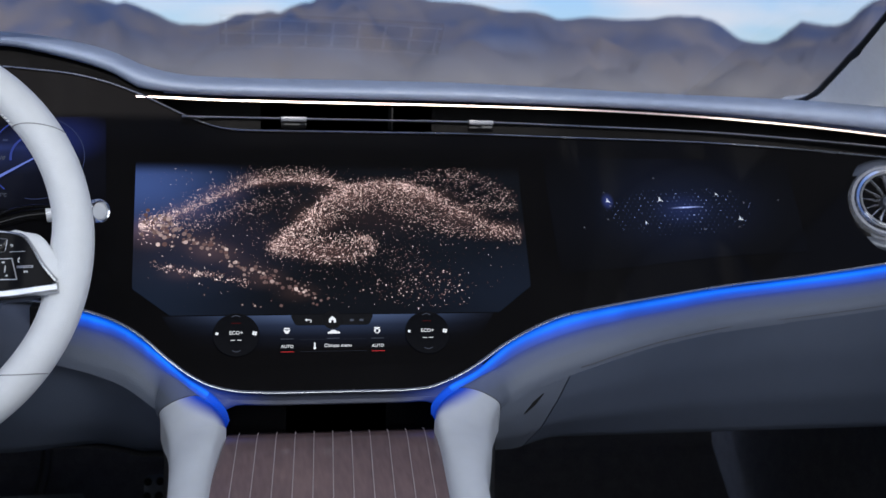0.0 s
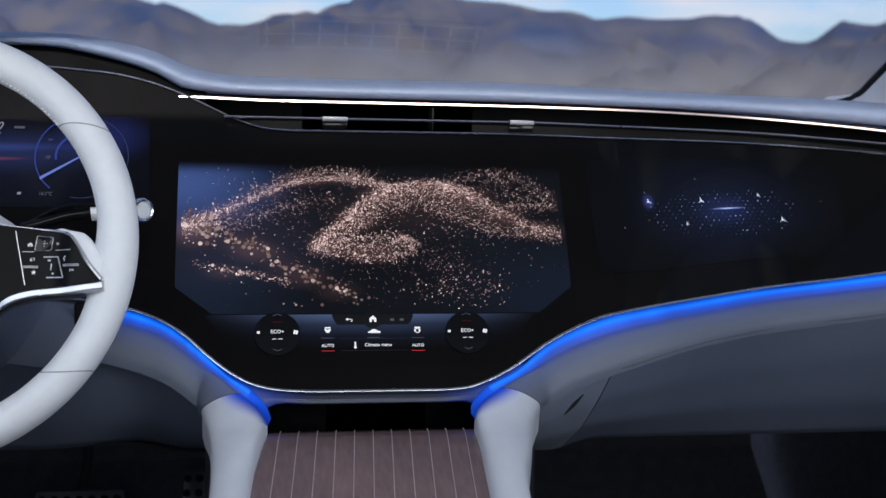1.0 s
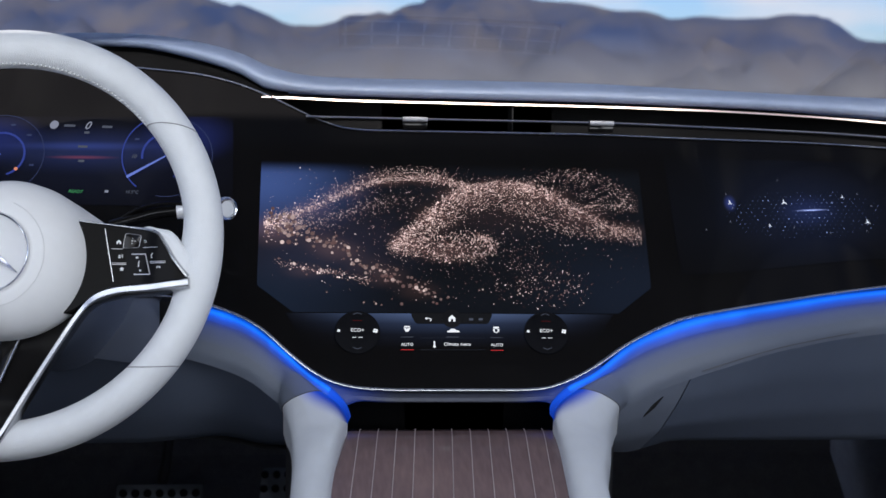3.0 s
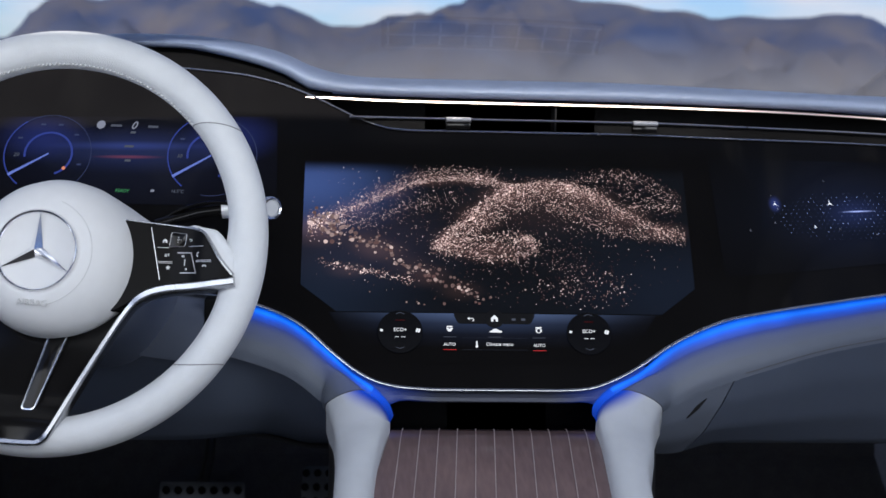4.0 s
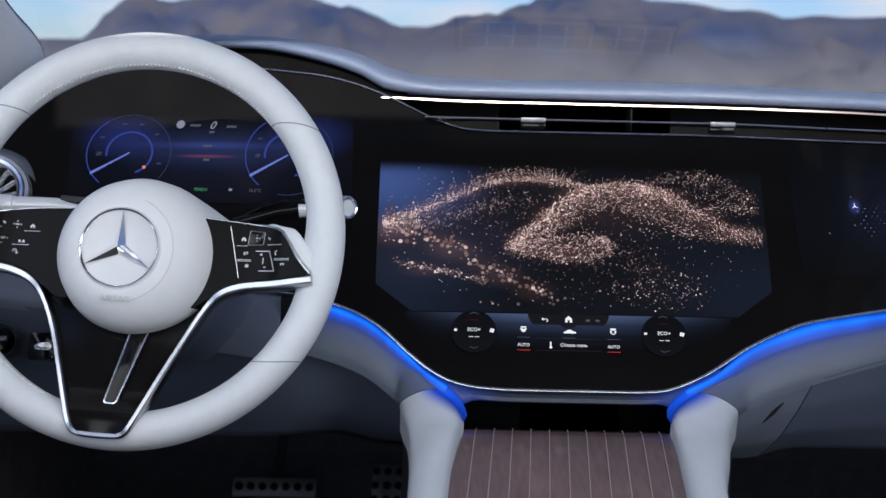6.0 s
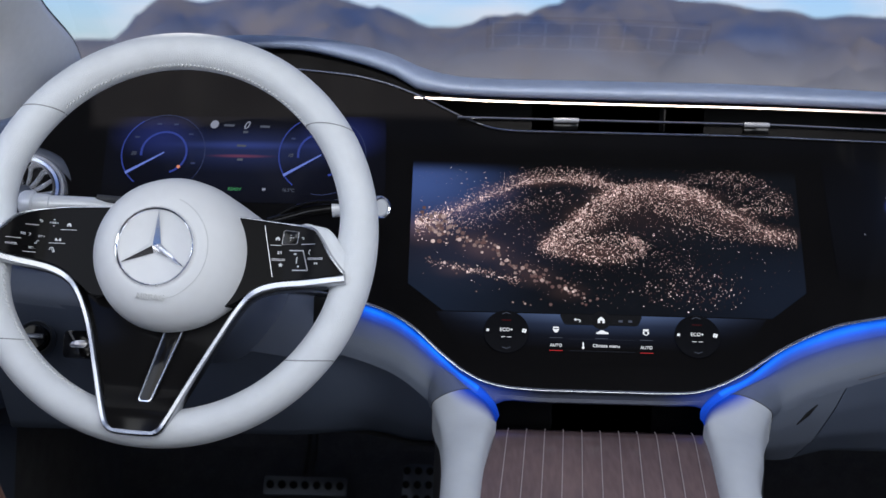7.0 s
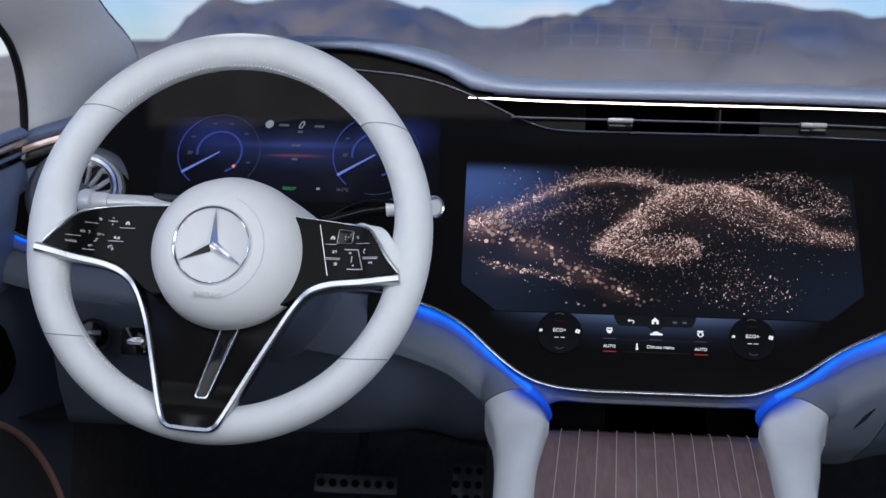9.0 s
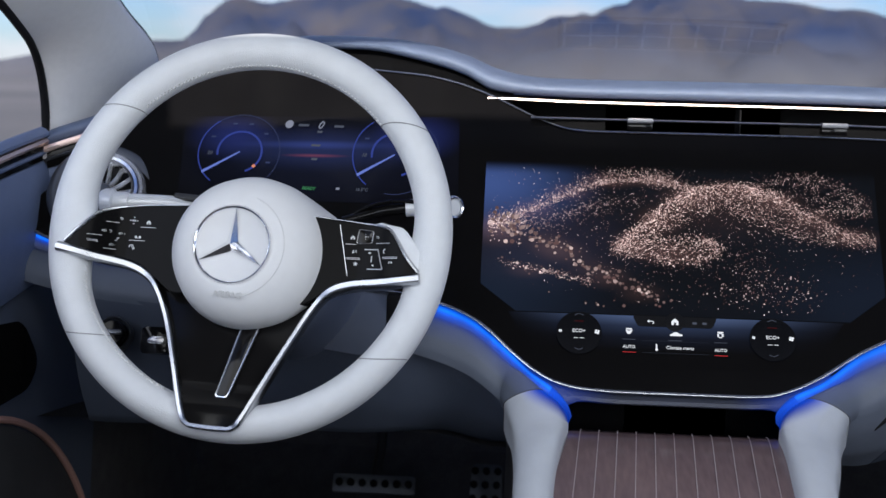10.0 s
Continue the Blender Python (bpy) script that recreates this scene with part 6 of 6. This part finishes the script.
    lower = part("lower_spoke", bm, PIANO, wheel, "gloss black V-shaped lower spoke", angle=30)
    bm = bmesh.new()
    sweep(bm, spline([(0.165, -0.029, 0.0215), (0.150, -0.0315, 0.0200), (0.130, -0.0345, 0.0140), (0.102, -0.0380, 0.0072), (0.084, -0.0450, 0.0048), (0.072, -0.058, 0.003), (0.058, -0.085, 0.005), (0.041, -0.125, 0.014), (0.025, -0.163, 0.021), (0.018, -0.1725, 0.021), (0.008, -0.1745, 0.021), (-0.014, -0.1745, 0.021), (-0.024, -0.1725, 0.021), (-0.0305, -0.163, 0.021), (-0.045, -0.125, 0.014), (-0.061, -0.085, 0.005), (-0.075, -0.058, 0.003), (-0.087, -0.0450, 0.0048), (-0.105, -0.0380, 0.0072), (-0.133, -0.0345, 0.0140), (-0.152, -0.0315, 0.0200), (-0.168, -0.029, 0.0215)], 6),
          [(-0.0026, -0.014), (0.0026, -0.014), (0.0031, -0.001), (0.0027, 0.0012), (0.0014, 0.0026), (-0.0014, 0.0026), (-0.0027, 0.0012), (-0.0031, -0.001)], up=(0, 0, 1), scale=lambda t: 1.0 + 0.5 * ss((abs(2 * t - 1) - 0.50) / 0.2))
    part("spoke_frame", bm, FRAME_METAL, wheel, "satin chrome frame along the spokes", angle=45)
    # silver-edged blade in the V
    bm = bmesh.new()
    blade = rounded([(0.0085, -0.078), (0.0242, -0.078), (0.0075, -0.1475), (-0.0030, -0.1475)], 0.003, 4)
    plate(bm, blade, -0.012, -0.006, 0.001)
    for v in bm.verts:
        v.co.z += 0.24 * max(0.0, -v.co.y - 0.058)
    b_part = part("blade", bm, PIANO, lower, "dark satin blade in the lower spoke", angle=40)
    bm = bmesh.new()
    sweep(bm, [(x, y, -0.006 + 0.24 * max(0.0, -y - 0.058)) for x, y in blade], oval(0.0011, 0.0011, 6), closed=True)
    part("blade_edge", bm, CHROME, b_part, "thin bright edge")
    # hub
    bm = bmesh.new()
    lathe(bm, [(0.050, -0.080), (0.0585, -0.058), (0.0665, -0.036), (0.0712, -0.012), (0.0695, 0.004), (0.0642, 0.018), (0.0565, 0.028), (0.0470, 0.0345), (0.0385, 0.0370), (0.0355, 0.0372), (0.0345, 0.0362), (0.0, 0.0362)], 72, pose(0, -0.0165, 0))
    # the cover leans up and towards the passenger as it runs back to the column
    for v in bm.verts:
        d = 0.036 - v.co.z
        v.co.x += 0.15 * d + 0.60 * max(0.0, d - 0.058)
        v.co.y -= 0.02 * min(d, 0.04)
        if v.co.y < -0.0165:
            v.co.y = -0.0165 + (v.co.y + 0.0165) * max(0.15, 1 - 16 * max(0.0, d - 0.044))
    hub = part("hub", bm, LEATHER_HUB, wheel, "smooth pale grey airbag cover", angle=60)
    bm = bmesh.new()
    sweep(bm, [(0.0462 * math.cos(a), -0.0165 + 0.0462 * math.sin(a), 0.0352) for a in [radians(-95 + 165 * k / 60) for k in range(61)]], oval(0.0005, 0.0004, 6))
    part("cover_seam", bm, LETTER_GREY, hub, "fine seam on the cover")
    bm = bmesh.new()
    lathe(bm, [(0.0318, 0.0360), (0.0345, 0.0362), (0.0352, 0.0382), (0.0340, 0.0396), (0.0325, 0.0388), (0.0318, 0.0360)], 72, pose(0, -0.0165, 0), caps=False)
    part("emblem_ring", bm, POLISHED, hub, "polished chrome ring", angle=60)
    # three-armed emblem with a ridge along each arm
    bm = bmesh.new()
    c = bm.verts.new((0, -0.0165, 0.0430))
    tips, feet, low_tips = [], [], []
    for k in range(3):
        a = radians(90 + 120 * k)
        tips.append(bm.verts.new((0.0325 * math.cos(a), -0.0165 + 0.0325 * math.sin(a), 0.0385)))
        b = radians(150 + 120 * k)
        feet.append(bm.verts.new((0.0058 * math.cos(b), -0.0165 + 0.0058 * math.sin(b), 0.0370)))
    for k in range(3):
        bm.faces.new((c, tips[k], feet[k]))
        bm.faces.new((c, feet[k - 1], tips[k]))
    part("emblem", bm, POLISHED, hub, "chrome three-armed emblem", smooth=False)
    letters("airbag_letters", "AIRBAG", 0.0076, pose(0.0016, -0.0606, 0.0366, 17, 0, 0), LETTER_GREY, hub, depth=0.0006)


build_wheel()


# ---- steering column and stalks ----
def build_column():
    col = thing("steering_column", None, "pale grey steering column cover behind the wheel", "steering column")
    bm = bmesh.new()
    m = WHEEL
    rows = []
    for z, a, b, dy in ((-0.050, 0.074, 0.062, -0.014), (-0.09, 0.080, 0.066, -0.020), (-0.16, 0.078, 0.066, -0.03), (-0.26, 0.07, 0.06, -0.04)):
        rows.append([m @ Vector((a * math.cos(2 * math.pi * k / 40), dy + b * math.sin(2 * math.pi * k / 40), z)) for k in range(40)])
    vs = sheet(bm, rows, close_cols=True)
    bm.faces.new(vs[0])
    part("cover", bm, COLUMN_SKIN, col, angle=60)
    # surround that closes the dash where the column comes through, with a dark gap beside it
    bm, rows = bmesh.new(), []
    for x in steps(-0.480, -0.286, 30):
        top, low = GLASS_LOW(x) - 0.002, LED_LOW(x) - 0.050
        y = glass_y(x, GLASS_LOW(x))
        rows.append([(x, y + 0.010, top), (x, y - 0.006, top - 0.002), (x, y - 0.026, top * 0.75 + low * 0.25), (x, y - 0.036, top * 0.4 + low * 0.6), (x, y - 0.032, low), (x, y + 0.010, low)])
    vs = sheet(bm, rows, close_cols=True)
    bm.faces.new(vs[0]), bm.faces.new(vs[-1][::-1])
    part("surround", bm, COLUMN_SKIN, col, "blue-grey surround under the instrument display", angle=50)
    bm = bmesh.new()
    box(bm, (0.018, 0.020, 0.062), pose(-0.277, glass_y(-0.277, 1.03) - 0.006, 1.012), bevel=0.002)
    part("side_gap", bm, RUBBER, col, "dark gap beside the column")
    return col


build_column()


def build_stalks():
    st = thing("gear_stalk", None, "silver stalk with a round ribbed end behind the rim", "stalk")
    tip, root = Vector((-0.222, 1.150, 1.1325)), Vector((-0.330, 1.150, 1.115))
    bm = bmesh.new()
    sweep(bm, [Vector((-0.268, 1.149, 1.1305)), Vector((-0.250, 1.150, 1.1320)), tip - Vector((0.006, 0, 0))], oval(0.0095, 0.0085, 16))
    part("arm", bm, SILVER_PAINT, st, "bright silver arm")
    bm = bmesh.new()
    sweep(bm, spline([root, Vector((-0.300, 1.150, 1.124)), Vector((-0.285, 1.149, 1.128)), Vector((-0.266, 1.149, 1.1305))], 6), oval(0.0065, 0.0055, 14))
    part("arm_root", bm, PIANO, st, "gloss black root of the stalk")
    way = (Vector((-0.145, 0.0, 1.25)) - tip).normalized().lerp(Vector((1, 0, 0)), 0.45).normalized()
    m = Matrix.Translation(tip) @ way.to_track_quat("Z", "Y").to_matrix().to_4x4()
    bm = bmesh.new()
    lathe(bm, [(0.0085, -0.014), (0.0112, -0.010), (0.0118, -0.002), (0.0114, 0.0025), (0.0100, 0.0036), (0.0086, 0.0030), (0.0080, 0.0010)], 40, m, caps=False)
    part("end_ring", bm, CHROME, st, "chrome end ring", angle=50)
    bm = bmesh.new()
    lathe(bm, [(0.0080, 0.0005), (0.0078, 0.0016), (0.0068, 0.0020), (0.0, 0.0014)], 32, m)
    part("end_button", bm, WHITE_PLASTIC, st, "pale round end button", angle=60)
    bm = bmesh.new()
    sweep(bm, spline([(-0.335, 1.155, 1.112), (-0.310, 1.150, 1.128), (-0.285, 1.146, 1.1365), (-0.255, 1.143, 1.1375)], 6), oval(0.004, 0.0022, 8))
    part("paddle", bm, PIANO, st, "gloss black shift paddle edge")
    st = thing("wiper_stalk", None, "silver multi-function stalk in front of the round vent", "stalk")
    bm = bmesh.new()
    sweep(bm, spline([(-0.440, 1.165, 1.121), (-0.490, 1.158, 1.1262), (-0.525, 1.150, 1.1285), (-0.556, 1.144, 1.1290)], 6), oval(0.0088, 0.0080, 16), scale=lambda t: 0.45 + 0.55 * ss((t - 0.25) / 0.2))
    part("arm", bm, SILVER_PAINT, st, "satin silver arm")
    bm = bmesh.new()
    lathe(bm, [(0.0085, -0.020), (0.0098, -0.016), (0.0100, -0.006), (0.0128, -0.004), (0.0128, 0.004), (0.0108, 0.008), (0.0, 0.0085)], 28, pose(-0.561, 1.143, 1.1290, 0, -90, 0))
    part("end_ring", bm, SILVER_PAINT, st, "silver turning end", angle=30)
    bm = bmesh.new()
    sweep(bm, [(-0.5, 1.1585, 1.1340), (-0.452, 1.163, 1.1300), (-0.425, 1.166, 1.127)], oval(0.006, 0.004, 10))
    part("arm_cover", bm, BLACK, st, "black cover at the stalk's root")


WHITE_PLASTIC = mat("pale_gloss_plastic", (0.72, 0.73, 0.74), 0.25, vary=0.03, scale=60)
build_stalks()


# ---- switches left of the wheel ----
def build_switches():
    sw = thing("light_switch", pose(-0.575, 1.188, 0.986, 70, 0, 8), "round dark rotary light switch on the knee panel", "switch")
    bm = bmesh.new()
    lathe(bm, [(0.0185, -0.012), (0.0185, 0.002), (0.0170, 0.004), (0.0150, 0.002), (0.0150, -0.012)], 40, caps=False)
    part("ring", bm, SATIN_DARK, sw, "dark satin ring")
    bm = bmesh.new()
    lathe(bm, [(0.0135, -0.012), (0.0135, 0.009), (0.0115, 0.012), (0.0, 0.0125)], 36)
    part("knob", bm, PIANO, sw, "black turning knob")
    bm = bmesh.new()
    box(bm, (0.022, 0.005, 0.006), pose(0, 0, 0.0145), bevel=0.0015)
    part("grip", bm, SATIN_DARK, sw, "dark grip bar")
    pb = thing("parking_brake_switch", pose(-0.531, 1.186, 0.981, 72, 0, 0), "black switch with a silver lever on the knee panel", "switch")
    bm = bmesh.new()
    plate(bm, rounded([(-0.014, -0.014), (0.014, -0.014), (0.014, 0.014), (-0.014, 0.014)], 0.005, 4), -0.010, 0.003, 0.001)
    part("housing", bm, PIANO, pb, "gloss black housing")
    bm = bmesh.new()
    plate(bm, rounded([(-0.007, -0.003), (0.012, -0.004), (0.012, 0.004), (-0.004, 0.003)], 0.003, 4), 0.003, 0.008, 0.0015)
    part("lever", bm, SATIN, pb, "silver lever")


build_switches()


# ---- pedals ----
def build_pedals():
    pedal = thing("brake_pedal", pose(-0.3735, 1.750, 0.644, 58, 0, 0), "broad steel brake pedal with black rubber studs", "pedal", "pedals")
    bm = bmesh.new()
    plate(bm, rounded([(-0.063, -0.0145), (0.063, -0.0145), (0.063, 0.0135), (-0.063, 0.0135)], 0.004, 4), -0.006, 0.002, 0.001)
    part("pad", bm, PEDAL_STEEL, pedal, "brushed steel pad", angle=40)
    for j in range(1):
        for i in range(7):
            bm = bmesh.new()
            lathe(bm, [(0.0060, 0.0), (0.0060, 0.004), (0.0050, 0.0052), (0.0, 0.0054)], 14, pose(-0.053 + 0.0177 * i, 0.000, 0.002))
            part("stud", bm, RUBBER, pedal, "black rubber stud")
    bm = bmesh.new()
    sweep(bm, [(0, 0.01, -0.006), (0, 0.06, -0.05), (0.0, 0.30, -0.10)], oval(0.012, 0.008, 10), up=(1, 0, 0))
    part("lever", bm, BLACK, pedal, "black pedal arm")
    acc = thing("accelerator_pedal", pose(-0.203, 1.765, 0.612, 60, 0, 0), "tall steel accelerator pedal with black rubber studs", "pedal", "pedals")
    bm = bmesh.new()
    plate(bm, rounded([(-0.031, -0.090), (0.024, -0.090), (0.024, 0.064), (-0.022, 0.064)], 0.008, 4), -0.008, 0.002, 0.001)
    part("pad", bm, PEDAL_STEEL, acc, "brushed steel pad", angle=40)
    for j in range(7):
        for i in range(3):
            bm = bmesh.new()
            lathe(bm, [(0.0058, 0.0), (0.0058, 0.004), (0.0048, 0.0052), (0.0, 0.0054)], 14, pose(-0.0175 - 0.0012 * (6 - j) + 0.0175 * i, -0.076 + 0.0215 * j, 0.002))
            part("stud", bm, RUBBER, acc, "black rubber stud")


build_pedals()


# ---- doors ----
def build_door(s):
    """s: -1 on the driver's side, 1 on the passenger's."""
    X = -0.70 if s < 0 else 0.79
    side = "driver's" if s < 0 else "passenger's"
    door = thing("front_door", None, f"blue-grey leather {side} door panel with a rose-gold strip", "car door", "front doors")
    front = 1.312 if s < 0 else 1.315
    belt = curve([(-1.4, 1.128), (0.6, 1.130), (1.0, 1.154), (1.20, 1.181), (1.35, 1.199)])
    ys = steps(-0.4, front, 40)

    def strip(name, material, label, prof, longer=0.0):
        bm = bmesh.new()
        rows = [[(X - s * a, y, belt(y) + b) for a, b in prof] for y in (steps(-0.4, front + longer, 40) if longer else ys)]
        vs = sheet(bm, rows, close_cols=True)
        bm.faces.new(vs[0]), bm.faces.new(vs[-1][::-1])
        return part(name, bm, material, door, label, angle=45)

    strip("belt_pad", DOOR_BLUE, "rolled blue-grey leather belt line", [(-0.014, -0.018), (-0.012, -0.008), (-0.006, -0.003), (0.0, -0.001), (0.005, -0.003), (0.0095, -0.007), (0.0095, -0.010), (0.004, -0.013), (-0.014, -0.0135)])
    strip("rose_strip", ROSE, "rose-gold strip", [(-0.02, -0.0138), (0.007, -0.0138), (0.009, -0.0170), (0.007, -0.0202), (-0.02, -0.0202)])
    strip("black_band", PIANO, "gloss black band", [(-0.02, -0.0205), (0.002, -0.0205), (0.001, -0.0390), (-0.02, -0.0390)])
    strip("lower_trim", DOOR_BLUE, "slim blue-grey trim line", [(-0.018, -0.0276), (0.004, -0.0276), (0.0055, -0.0300), (0.004, -0.0322), (-0.018, -0.0322)])
    strip("upper_panel", DOOR_BLUE, "blue-grey leather upper panel", [(-0.03, -0.0395), (0.002, -0.0400), (0.008, -0.048), (0.014, -0.10), (0.012, -0.15), (0.006, -0.168), (-0.03, -0.171)])
    strip("lower_panel", LOWER, "dark grey lower panel", [(-0.05, -0.172), (0.000, -0.173), (0.002, -0.20), (-0.010, -0.40), (-0.03, -0.71), (-0.05, -0.72)], longer=0.17)
    # armrest recess and loudspeaker with a rose-gold rim
    bm = bmesh.new()
    pts = rounded([(1.10, 0.905), (1.255, 0.905), (1.285, 0.930), (1.245, 0.985), (1.10, 1.000)], 0.02, 5)
    plate(bm, pts, -0.004, 0.003, 0.001, m=Matrix(((0, 0, -s, X), (1, 0, 0, 0), (0, 1, 0, 0), (0, 0, 0, 1))))
    part("door_pocket", bm, PIANO, door, "dark recess in the door")
    bm = bmesh.new()
    sweep(bm, [(X - s * 0.006, 1.074 + 0.380 * math.cos(radians(a)), 0.526 + 0.380 * math.sin(radians(a))) for a in range(14, 167, 4)], oval(0.005, 0.0042, 8))
    part("speaker_rim", bm, ROSE_PAINT, door, "thin rose-gold rim of the loudspeaker")
    bm = bmesh.new()
    plate(bm, [(1.074 + 0.374 * math.cos(radians(a)), 0.526 + 0.374 * math.sin(radians(a))) for a in range(14, 167, 4)], 0, 0.006, 0.001, m=Matrix(((0, 0, -s, X), (1, 0, 0, 0), (0, 1, 0, 0), (0, 0, 0, 1))))
    part("speaker_grille", bm, BLACK, door, "dark loudspeaker grille")
    # outer skin and rear part of the side
    bm = bmesh.new()
    box(bm, (0.05, 2.0, 0.70), pose(X + s * 0.075, front - 1.0 + 0.2, 0.78))
    box(bm, (0.05, 1.5, 0.70), pose(X + s * 0.075, -1.0, 0.78))
    solid("wall_left" if s < 0 else "wall_right", bm, LOWER, "grey body side behind the door panels", "wall", "structure", smooth=False)
    bm = bmesh.new()
    sweep(bm, [(X + s * 0.04, -0.45, 1.1), (X + s * 0.01, -0.50, 1.35), (-0.56 if s < 0 else 0.56, -0.55, 1.66)], oval(0.05, 0.03, 12), up=(0, 1, 0))
    solid("pillar_middle_left" if s < 0 else "pillar_middle_right", bm, HEADLINER, "pale cloth-covered middle pillar", "pillar", "structure")


build_door(-1)
build_door(1)


# dash end cap beside the driver's door, with its own strip and the gap
def build_end():
    end = thing("dash_end", None, "blue-grey leather dash end with a short rose-gold strip", "dashboard")

    def piece(name, material, label, lean, drop, deep):
        """A strip below the pad's roll: lean before the glass, from and to metres under the roll."""
        bm, rows = bmesh.new(), []
        for k in range(13):
            x = -0.6925 + 0.0735 * k / 12
            z = LIP_LOW(x) + 0.001
            y = glass_y(x, z) - lean
            rows.append([(x, y + deep, z - drop[0]), (x, y, z - drop[0]), (x, y - 0.0014, z - (drop[0] + drop[1]) / 2), (x, y, z - drop[1]), (x, y + deep, z - drop[1])])
        vs = sheet(bm, rows, close_cols=True)
        bm.faces.new(vs[0]), bm.faces.new(vs[-1][::-1])
        return part(name, bm, material, end, label, angle=45)

    piece("rose_strip", ROSE, "short rose-gold strip", 0.014, (0.0005, 0.0075), 0.03)
    piece("black_band", PIANO, "gloss black band", 0.006, (0.0080, 0.0260), 0.03)
    piece("slim_trim", SATIN_DARK, "slim dark satin line", 0.010, (0.0140, 0.0175), 0.01)
    piece("side_leather", DOOR_BLUE, "blue-grey leather beside the round vent", 0.004, (0.0265, 0.075), 0.03)


build_end()
